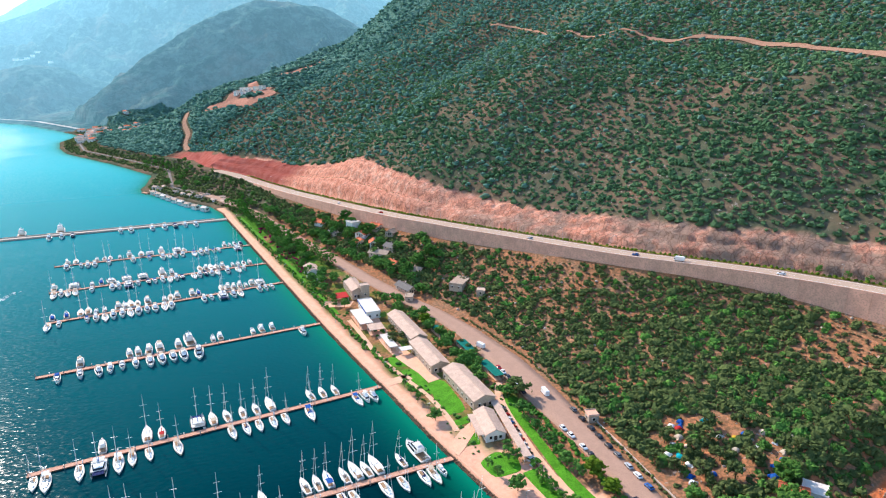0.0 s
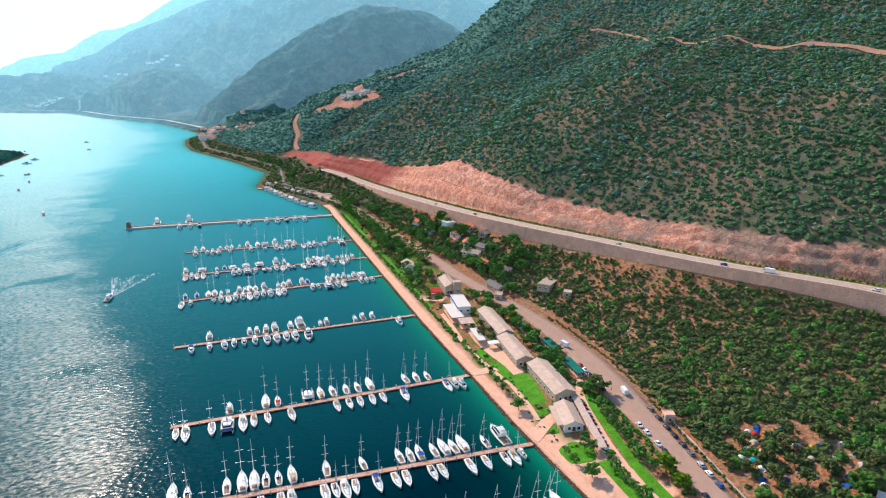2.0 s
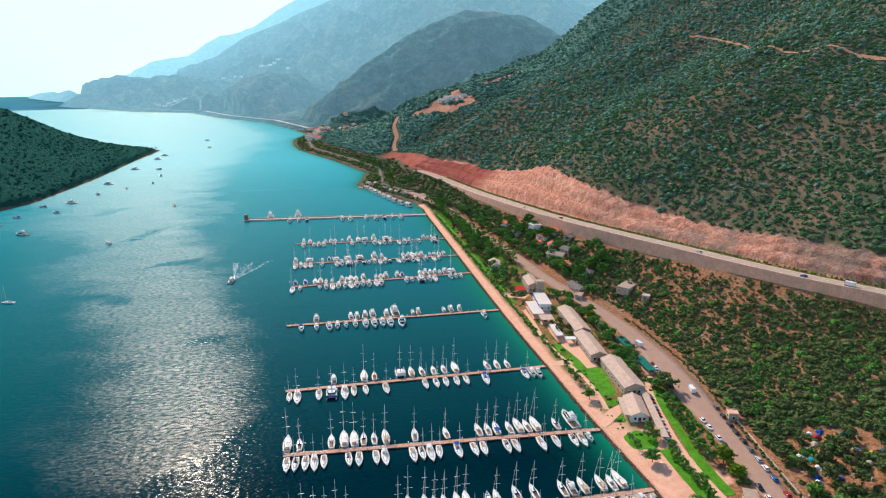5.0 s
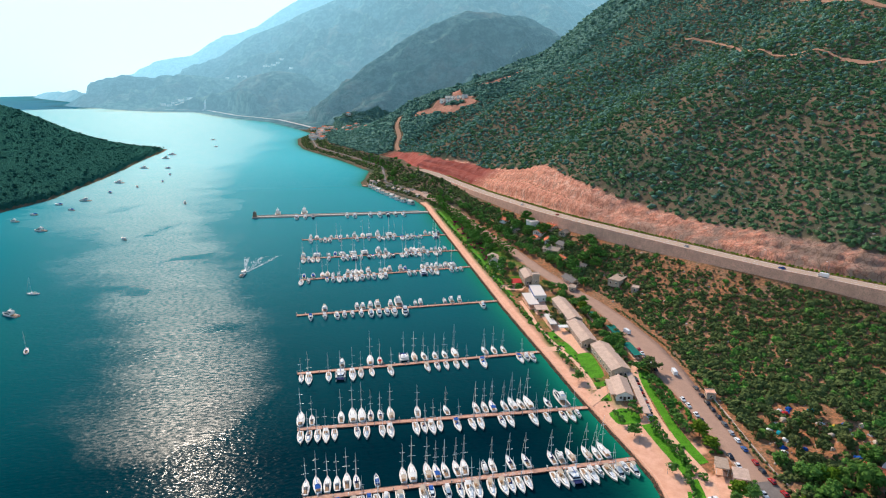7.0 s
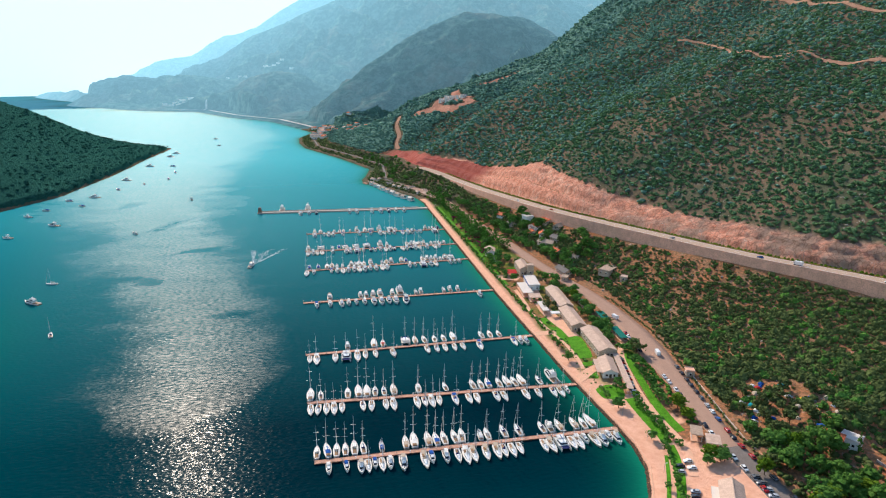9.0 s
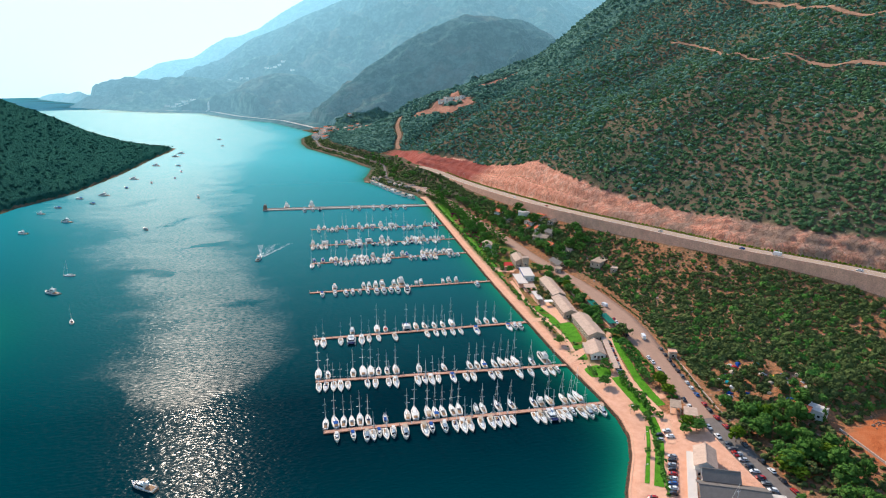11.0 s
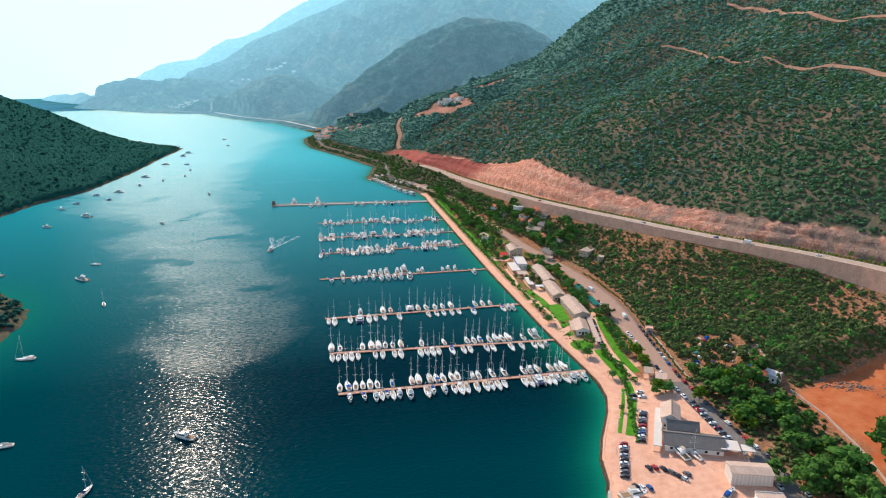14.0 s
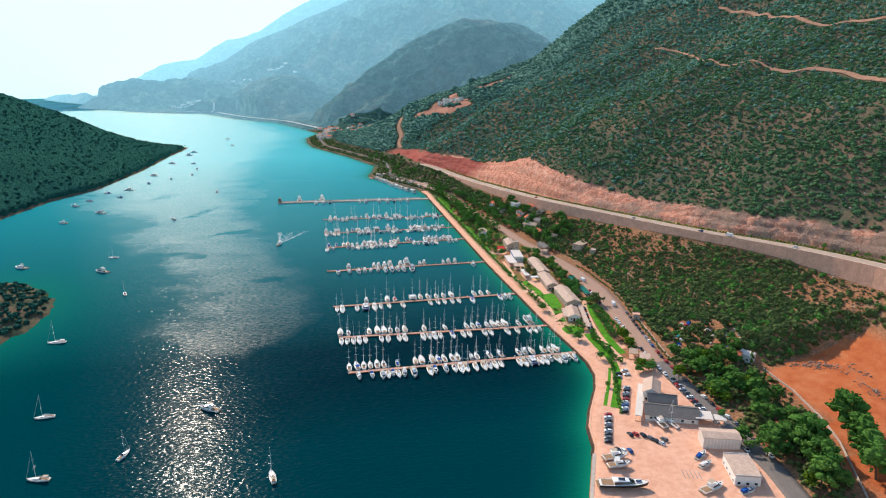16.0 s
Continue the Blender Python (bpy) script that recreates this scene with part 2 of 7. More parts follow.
def grid_mesh(name, X, Y, Z):
    """A sheet from three arrays of one shape."""
    n, m = X.shape
    me = bpy.data.meshes.new(name)
    me.vertices.add(n * m)
    me.vertices.foreach_set("co", np.stack([X, Y, Z], -1).ravel())
    i = np.arange(n * m).reshape(n, m)
    quads = np.stack([i[:-1, :-1], i[:-1, 1:], i[1:, 1:], i[1:, :-1]], -1).reshape(-1, 4)
    me.loops.add(quads.size)
    me.loops.foreach_set("vertex_index", quads.ravel())
    me.polygons.add(len(quads))
    me.polygons.foreach_set("loop_start", np.arange(len(quads)) * 4)
    me.update(calc_edges=True)
    return me


def paint(me, name, values):
    a = me.attributes.new(name, "FLOAT", "POINT")
    a.data.foreach_set("value", np.ascontiguousarray(values, np.float32).ravel())


def band(y):
    """Columns of the ground sheet at the rows y: x for each, following shore, roads, walls and cliff."""
    sx, rx, hx, rw = shore(y), road_x(y), hwy_x(y), road_w(y)
    base = hx + 12
    tx = base + cliff_run(y)
    marks = [(sx - 90, 3), (sx - 14, 5), (sx + 0.2, 1), (sx + 1.2, 3), (sx + 16, 10), (rx - rw - 0.2, 1), (rx - rw + 0.1, 2), (rx + rw - 0.1, 1),
             (rx + rw + 0.2, 16), (hx - 9.6, 1), (hx - 8.9, 4), (hx + 8.5, 1), (hx + 9, 1), (base, 22), (tx, 34), (tx + 150, 32), (tx + 420, 48), (tx + 1000, 10), (tx + 2500, 1)]
    cols = []
    for (a, n), (b, _) in zip(marks, marks[1:]):
        for k in range(n):
            cols.append(a + (b - a) * k / n)
    cols.append(marks[-1][0])
    return np.stack(cols, 1)


def ground_sheet(y):
    X = band(y)
    Y = np.repeat(y[:, None], X.shape[1], 1)
    Z = ground_z(X, Y)
    hx, tx = hwy_x(Y) + 12, hwy_x(Y) + 12 + cliff_run(Y)
    c = np.clip((X - hx) / (tx - hx), 0, 1)
    on = ((X > hx + 0.1) & (X < tx - 0.1) & (Y < 800)).astype(float)
    # a broken rock face, steepest at its foot, with one bench where it is high
    prof = np.interp(c, [0, 0.13, 0.32, 0.50, 0.64, 0.90, 1], [0, 0.36, 0.50, 0.53, 0.80, 0.98, 1.0])
    Z = np.where(on > 0, hwy_z(Y) + cliff_h(Y) * (c * 0.15 + prof * 0.85), Z)
    wig = np.minimum(1, np.sin(np.pi * c) * 2.6)
    chunk = blocks(Y, Z * 0.35, 9.0, 2.0) * 0.6 + blocks(Y, Z * 0.6, 4.0, 5.0) * 0.5
    ribs = np.abs(fbm(Y, Z * 0.15, 9, 3, 4.0)) * 1.3 + np.abs(fbm(Y, Z * 0.2, 34, 2, 14.0)) * 2.0
    X = X + on * wig * (ribs - 1.0 + chunk)
    Z = Z + on * wig * (fbm(X, Y, 7, 2, 6.0) * 0.3)
    lip = ((np.abs(X - tx) < 9) & (Y < 760)).astype(float)
    Z = Z + lip * (fbm(X, Y, 13, 3, 33.0) * 1.8 + blocks(X, Y, 5.0, 3.0) * 0.8)
    return X, Y, Z


def rows_y(*spans):
    out = []
    for a, b, step in spans:
        out += list(np.arange(a, b, step))
    return np.array(out + [spans[-1][1]])


# ---- ground materials ----
def ground_material():
    m, nt, b = mat("ground_soil", 0.95, 0.0, 0.0)
    pos = nt.nodes.new("ShaderNodeNewGeometry").outputs["Position"]
    soil = ramp(nt, noise_tex(nt, 0.05, 6, 0.65, pos), [(0.3, (0.46, 0.165, 0.070)), (0.55, (0.43, 0.195, 0.10)), (0.75, (0.40, 0.25, 0.16))])
    soil = mix(nt, ramp(nt, noise_tex(nt, 0.6, 4, 0.6, pos), [(0.38, (0, 0, 0)), (0.58, (0.72, 0.72, 0.72))]), soil, (0.12, 0.090, 0.050))
    hill = ramp(nt, noise_tex(nt, 0.05, 6, 0.65, pos), [(0.3, (0.055, 0.076, 0.043)), (0.7, (0.112, 0.110, 0.070))])
    hill = mix(nt, ramp(nt, noise_tex(nt, 0.02, 5, 0.7, pos), [(0.42, (0, 0, 0)), (0.62, (0.8, 0.8, 0.8))]), hill, (0.215, 0.130, 0.085))
    soil = mix(nt, attr(nt, "bank"), hill, soil)
    stones = ramp(nt, noise_tex(nt, 0.25, 5, 0.75, pos), [(0.60, (0, 0, 0)), (0.68, (0.8, 0.8, 0.8))])
    soil = mix(nt, stones, soil, (0.36, 0.31, 0.26))
    # rock face
    vert = noise_tex(nt, 0.16, 6, 0.7, pos, (1.0, 1.0, 0.28))
    rock = ramp(nt, vert, [(0.3, (0.48, 0.165, 0.10)), (0.5, (0.78, 0.34, 0.22)), (0.68, (0.86, 0.53, 0.385))])
    # greyer rock towards the near end, its colour also darkened for partial shade
    grey = ramp(nt, noise_tex(nt, 0.045, 5, 0.7, pos), [(0.40, (0, 0, 0)), (0.56, (0.85, 0.85, 0.85))])
    rock = mix(nt, mix(nt, attr(nt, "greyness"), (0, 0, 0), grey), rock, (0.27, 0.21, 0.165))
    rock = mix(nt, ramp(nt, noise_tex(nt, 0.7, 5, 0.7, pos), [(0.5, (0, 0, 0)), (0.75, (0.6, 0.6, 0.6))]), rock, (0.26, 0.14, 0.095))
    crack = nt.nodes.new("ShaderNodeTexVoronoi")
    crack.feature = "DISTANCE_TO_EDGE"
    crack.inputs["Scale"].default_value = 0.24
    cm = nt.nodes.new("ShaderNodeMapping")
    cm.inputs["Scale"].default_value = (1.0, 1.0, 0.6)
    wob = node(nt, "ShaderNodeTexNoise", Scale=0.2, Detail=4.0)
    nt.links.new(pos, wob.inputs["Vector"])
    addv = nt.nodes.new("ShaderNodeVectorMath")
    addv.operation = "MULTIPLY_ADD"
    addv.inputs[1].default_value = (6, 6, 6)
    nt.links.new(wob.outputs["Color"], addv.inputs[0])
    nt.links.new(pos, addv.inputs[2])
    nt.links.new(addv.outputs[0], cm.inputs["Vector"])
    nt.links.new(cm.outputs["Vector"], crack.inputs["Vector"])
    rock = mix(nt, ramp(nt, crack.outputs["Distance"], [(0.0, (0.6, 0.6, 0.6)), (0.08, (0, 0, 0))]), rock, (0.15, 0.08, 0.055))
    col = mix(nt, attr(nt, "rock"), soil, rock)
    red = ramp(nt, noise_tex(nt, 0.09, 5, 0.6, pos), [(0.3, (0.29, 0.068, 0.048)), (0.7, (0.43, 0.15, 0.115))])
    col = mix(nt, attr(nt, "red"), col, red)
    plot = ramp(nt, noise_tex(nt, 0.07, 7, 0.7, pos), [(0.3, (0.38, 0.095, 0.033)), (0.5, (0.49, 0.140, 0.052)), (0.7, (0.55, 0.205, 0.092))])
    col = mix(nt, attr(nt, "plot"), col, plot)
    paving = ramp(nt, noise_tex(nt, 0.3, 5, 0.6, pos), [(0.3, (0.68, 0.345, 0.22)), (0.7, (0.80, 0.455, 0.31))])
    col = mix(nt, attr(nt, "paved"), col, paving)
    grass = ramp(nt, noise_tex(nt, 0.25, 5, 0.6, pos), [(0.3, (0.035, 0.10, 0.012)), (0.7, (0.09, 0.20, 0.025))])
    col = mix(nt, attr(nt, "grass"), col, grass)
    nt.links.new(col, b.inputs["Base Color"])
    hgt = mix(nt, attr(nt, "rock"), noise_tex(nt, 0.8, 6, 0.7, pos), noise_tex(nt, 0.75, 8, 0.72, pos, (1.0, 1.0, 0.45)))
    depth = nt.nodes.new("ShaderNodeMapRange")
    depth.inputs["To Min"].default_value, depth.inputs["To Max"].default_value = 0.6, 2.2
    nt.links.new(attr(nt, "rock"), depth.inputs["Value"])
    n = node(nt, "ShaderNodeBump", Strength=1.0)
    nt.links.new(depth.outputs["Result"], n.inputs["Distance"])
    nt.links.new(hgt, n.inputs["Height"])
    nt.links.new(n.outputs["Normal"], b.inputs["Normal"])
    return m


M_GROUND = ground_material()


def water_material():
    m, nt, b = mat("sea_water", 0.16, 0.0, 0.5)
    pos = nt.nodes.new("ShaderNodeNewGeometry").outputs["Position"]
    deep = ramp(nt, noise_tex(nt, 0.006, 4, 0.6, pos), [(0.3, (0.0, 0.012, 0.020)), (0.7, (0.0, 0.020, 0.029))])
    deep = mix(nt, attr(nt, "bay"), deep, (0.0, 0.037, 0.047))
    # bright sky sheen of the distant water, mixed into its base colour
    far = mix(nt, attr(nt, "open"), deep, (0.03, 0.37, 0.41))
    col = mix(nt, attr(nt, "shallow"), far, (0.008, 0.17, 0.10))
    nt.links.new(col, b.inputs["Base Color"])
    b.inputs["IOR"].default_value = 1.333
    # wind-ruffled water against slicks and smooth swell
    both = nt.nodes.new("ShaderNodeMath")
    both.operation = "MULTIPLY_ADD"
    both.inputs[1].default_value = 0.62
    nt.links.new(noise_tex(nt, 0.022, 9, 0.72, pos, (0.7, 1.4, 1.0)), both.inputs[0])
    half = nt.nodes.new("ShaderNodeMath")
    half.operation = "MULTIPLY"
    half.inputs[1].default_value = 0.55
    nt.links.new(attr(nt, "ruffle"), half.inputs[0])
    nt.links.new(half.outputs[0], both.inputs[2])
    ruffle = ramp(nt, both.outputs[0], [(0.58, (0, 0, 0)), (0.86, (1, 1, 1))])

    def between(lo, hi):
        r = nt.nodes.new("ShaderNodeMapRange")
        r.inputs["To Min"].default_value, r.inputs["To Max"].default_value = lo, hi
        nt.links.new(ruffle, r.inputs["Value"])
        return r.outputs["Result"]

    # glitter grain: noise in the specular strength stands in for waves catching the sun
    glint_grain = ramp(nt, noise_tex(nt, 0.40, 4.0, 0.75, pos, (0.7, 1.5, 1.0)), [(0.43, (0.08,) * 3), (0.60, (1, 1, 1))])
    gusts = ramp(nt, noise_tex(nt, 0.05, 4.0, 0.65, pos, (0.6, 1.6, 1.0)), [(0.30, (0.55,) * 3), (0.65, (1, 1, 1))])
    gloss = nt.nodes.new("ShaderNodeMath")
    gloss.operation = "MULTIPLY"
    nt.links.new(glint_grain, gloss.inputs[0])
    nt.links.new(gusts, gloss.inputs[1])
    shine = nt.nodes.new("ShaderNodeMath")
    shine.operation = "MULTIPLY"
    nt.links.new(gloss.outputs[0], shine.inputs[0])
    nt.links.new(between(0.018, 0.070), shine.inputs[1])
    # farther out the chop is rougher and spreads the light wider
    def grow(value, amount, op):
        g = nt.nodes.new("ShaderNodeMapRange")
        g.inputs["To Min"].default_value, g.inputs["To Max"].default_value = (1.0, amount) if op == "MULTIPLY" else (0.0, amount)
        nt.links.new(attr(nt, "open"), g.inputs["Value"])
        k = nt.nodes.new("ShaderNodeMath")
        k.operation = op
        nt.links.new(value, k.inputs[0])
        nt.links.new(g.outputs["Result"], k.inputs[1])
        return k.outputs[0]

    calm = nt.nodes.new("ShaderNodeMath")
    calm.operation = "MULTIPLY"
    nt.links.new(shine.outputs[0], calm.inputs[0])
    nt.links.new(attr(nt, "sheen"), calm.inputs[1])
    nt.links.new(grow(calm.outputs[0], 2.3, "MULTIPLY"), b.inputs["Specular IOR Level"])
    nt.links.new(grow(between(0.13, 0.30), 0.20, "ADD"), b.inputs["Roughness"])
    swell = noise_tex(nt, 0.42, 1.2, 0.5, pos, (0.8, 1.5, 1.0))
    n1 = node(nt, "ShaderNodeBump", Distance=0.5)
    nt.links.new(between(0.42, 0.25), n1.inputs["Strength"])
    nt.links.new(swell, n1.inputs["Height"])
    nt.links.new(n1.outputs["Normal"], b.inputs["Normal"])
    return m


M_WATER = water_material()


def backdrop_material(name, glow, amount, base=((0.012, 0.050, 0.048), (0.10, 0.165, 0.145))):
    """Far mountains; the haze of the air before them is added as emission."""
    m, nt, b = mat(name, 0.95, 0.0, 0.0)
    pos = nt.nodes.new("ShaderNodeNewGeometry").outputs["Position"]
    col = ramp(nt, noise_tex(nt, 0.028, 9, 0.78, pos), [(0.44, base[0]), (0.60, base[1])])
    col = mix(nt, ramp(nt, noise_tex(nt, 0.006, 6, 0.7, pos), [(0.50, (0, 0, 0)), (0.66, (0.40,) * 3)]), col, (0.22, 0.16, 0.13))
    bump(nt, b, noise_tex(nt, 0.03, 8, 0.75, pos), 1.0, 14.0)
    nt.links.new(col, b.inputs["Base Color"])
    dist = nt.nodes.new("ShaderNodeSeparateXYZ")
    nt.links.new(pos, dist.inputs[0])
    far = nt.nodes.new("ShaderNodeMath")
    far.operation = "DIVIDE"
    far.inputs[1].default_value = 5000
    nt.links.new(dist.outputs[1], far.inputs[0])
    # haze put in as glow: emission grows with distance along y
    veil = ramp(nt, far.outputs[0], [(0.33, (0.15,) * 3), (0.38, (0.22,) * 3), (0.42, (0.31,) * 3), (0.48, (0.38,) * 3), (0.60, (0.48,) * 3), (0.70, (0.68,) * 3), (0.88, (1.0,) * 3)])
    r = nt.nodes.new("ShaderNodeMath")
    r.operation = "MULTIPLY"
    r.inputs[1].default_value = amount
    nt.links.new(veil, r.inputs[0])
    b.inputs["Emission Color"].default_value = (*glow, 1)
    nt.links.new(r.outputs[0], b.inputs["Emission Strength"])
    return m


# ---- ground ----
def make_ground(name, y, material, label):
    X, Y, Z = ground_sheet(y)
    me = grid_mesh(name, X, Y, Z)
    hx, tx, sx, rx = hwy_x(Y) + 12, hwy_x(Y) + 12 + cliff_run(Y), shore(Y), road_x(Y)
    paint(me, "rock", ((X > hx - 0.5) & (X < tx + 1.5 + 3 * fbm(X, Y, 12, 3, 8.0)) & (Y < 760)).astype(float))
    paint(me, "bank", (X < hx - 4) * np.clip((560 - Y) / 120, 0, 1))
    paint(me, "greyness", np.clip((400 - Y) / 170, 0, 1))
    red = np.clip((Y - 575) / 50, 0, 1) * np.clip((1010 - Y) / 60, 0, 1) * (X > hx - 5) * (X < tx + 6 * fbm(X, Y, 25, 3, 3.0))
    edge = 5 * fbm(X, Y, 22, 4, 7.0)
    plot = (X > plot_x(Y) + 0.5) * (Y < plot_y(X) + 0.6 * edge) * (Y > -190) * (X < 186 + 0.2 * (-20 - Y) + 1.5 * edge)
    paint(me, "red", np.clip(red, 0, 1))
    paint(me, "plot", np.clip(plot, 0, 1))
    paint(me, "paved", ((X > sx + 0.6) & (X < np.where(Y > 20, sx + np.interp(Y, [20, 55, 95, 120], [34, 22, 13, 8.5]), np.where(Y < -25, 50, sx + 12 + (20 - Y)))) & (Y < 600) & (Y > -400)).astype(float))
    paint(me, "grass", ((X > sx + np.interp(Y, [20, 80, 120], [12, 11, 8.5])) & (X < rx - road_w(Y) - 0.5) & (Y < 590) & (Y > 62)) * np.clip(0.35 + 1.3 * fbm(X, Y, 14, 3, 44.0) + 0.5 * np.clip((Y - 300) / 40, 0, 1), 0.0, 1.0))
    me.materials.append(material)
    me.polygons.foreach_set("use_smooth", np.ones(len(me.polygons), bool))
    ob = new(name, me)
    return tagged(ob, label, "ground", kind="structure")


make_ground("ground", rows_y((-900, -200, 50), (-200, 660, 1.6), (660, 1000, 5), (1000, 1650, 8)), M_GROUND,
            "dry red-brown Mediterranean soil with pale limestone and a cut rock face")
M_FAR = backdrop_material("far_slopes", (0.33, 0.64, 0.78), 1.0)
# pale plaster base with the same haze emission as the slopes
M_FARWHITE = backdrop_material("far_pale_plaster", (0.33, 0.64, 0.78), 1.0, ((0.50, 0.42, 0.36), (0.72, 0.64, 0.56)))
fy = rows_y((1640, 2500, 10), (2500, 4640, 22))
fu = np.concatenate([np.linspace(-90, 0, 4), np.linspace(4, 200, 20), np.arange(212, 1900, 12), np.arange(1900, 3400, 40)])
FU, FY = np.meshgrid(fu, fy)
FX = FU + shore(FY)
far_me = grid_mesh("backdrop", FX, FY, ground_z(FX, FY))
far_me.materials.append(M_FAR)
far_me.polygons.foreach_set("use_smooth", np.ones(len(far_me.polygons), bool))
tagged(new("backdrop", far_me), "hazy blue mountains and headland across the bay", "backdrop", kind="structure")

# ---- sea ----
wx = np.concatenate([np.linspace(-4600, -700, 24), np.arange(-680, -260, 8), np.arange(-260, 60, 3.0), np.linspace(65, 600, 8)])
wy = np.concatenate([np.linspace(-900, -220, 8), np.arange(-200, 640, 5.0), np.arange(640, 1400, 12), np.linspace(1400, 4800, 60)])
WX, WY = np.meshgrid(wx, wy)
sea_me = grid_mesh("sea", WX, WY, 0 * WX)
off = shore(WY) - WX
green = np.exp(-np.clip(off - 1, 0, 400) / 8.5)
reef = 0.6 * np.exp(-np.clip(np.hypot((WX + 425) / 66, (WY - 158) / 92) * 66 - 62, 0, 900) / 26.0)
paint(sea_me, "shallow", np.clip(np.maximum(green, reef), 0, 1))
# share of painted sky sheen in the sea's colour, rising with distance
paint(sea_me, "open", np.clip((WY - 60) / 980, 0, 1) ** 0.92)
# outline of the sun glitter, laid on the water by place with the ruffling
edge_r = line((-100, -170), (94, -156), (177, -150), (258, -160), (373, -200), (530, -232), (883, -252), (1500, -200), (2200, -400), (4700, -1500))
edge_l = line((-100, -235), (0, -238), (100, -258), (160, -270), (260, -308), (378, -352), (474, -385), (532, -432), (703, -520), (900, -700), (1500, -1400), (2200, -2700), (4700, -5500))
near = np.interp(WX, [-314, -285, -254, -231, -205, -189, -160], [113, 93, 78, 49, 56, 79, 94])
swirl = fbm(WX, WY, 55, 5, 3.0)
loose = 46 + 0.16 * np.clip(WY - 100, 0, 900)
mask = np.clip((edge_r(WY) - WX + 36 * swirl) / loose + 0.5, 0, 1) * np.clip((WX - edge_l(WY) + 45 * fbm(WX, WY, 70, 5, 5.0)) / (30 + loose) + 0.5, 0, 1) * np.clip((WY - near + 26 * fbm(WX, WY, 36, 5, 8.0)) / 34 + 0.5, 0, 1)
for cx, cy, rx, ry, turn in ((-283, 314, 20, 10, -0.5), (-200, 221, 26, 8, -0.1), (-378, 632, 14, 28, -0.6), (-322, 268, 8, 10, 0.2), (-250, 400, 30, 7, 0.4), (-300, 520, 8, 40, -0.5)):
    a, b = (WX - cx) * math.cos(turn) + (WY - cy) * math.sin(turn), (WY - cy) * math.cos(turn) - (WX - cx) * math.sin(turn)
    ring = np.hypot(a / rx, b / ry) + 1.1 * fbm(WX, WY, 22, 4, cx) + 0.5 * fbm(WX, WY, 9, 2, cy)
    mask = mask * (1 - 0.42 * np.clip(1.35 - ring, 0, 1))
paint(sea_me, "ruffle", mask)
# specular strength cut west of the glitter so that the glint ends there
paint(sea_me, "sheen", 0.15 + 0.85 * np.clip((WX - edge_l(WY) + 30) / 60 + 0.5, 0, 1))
paint(sea_me, "bay", np.clip(np.maximum((-148 - WX) / 130, 0.75 * np.clip((20 - WY) / 70, 0, 1)), 0, 1))
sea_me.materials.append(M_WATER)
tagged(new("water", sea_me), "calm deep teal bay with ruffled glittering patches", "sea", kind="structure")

# added glowing sheet that stands for pale haze where sea meets sky
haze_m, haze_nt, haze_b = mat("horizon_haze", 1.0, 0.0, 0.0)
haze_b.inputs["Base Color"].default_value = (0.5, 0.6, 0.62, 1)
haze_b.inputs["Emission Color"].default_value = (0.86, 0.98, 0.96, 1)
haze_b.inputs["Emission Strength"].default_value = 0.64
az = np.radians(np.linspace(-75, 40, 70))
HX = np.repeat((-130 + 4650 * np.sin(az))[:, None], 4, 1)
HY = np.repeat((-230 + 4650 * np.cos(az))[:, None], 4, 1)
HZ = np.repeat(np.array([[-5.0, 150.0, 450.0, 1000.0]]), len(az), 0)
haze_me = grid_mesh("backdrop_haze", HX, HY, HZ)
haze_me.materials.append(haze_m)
tagged(new("backdrop_haze", haze_me), "glowing sheet standing for white haze over distant sea and sky", "backdrop", kind="structure")


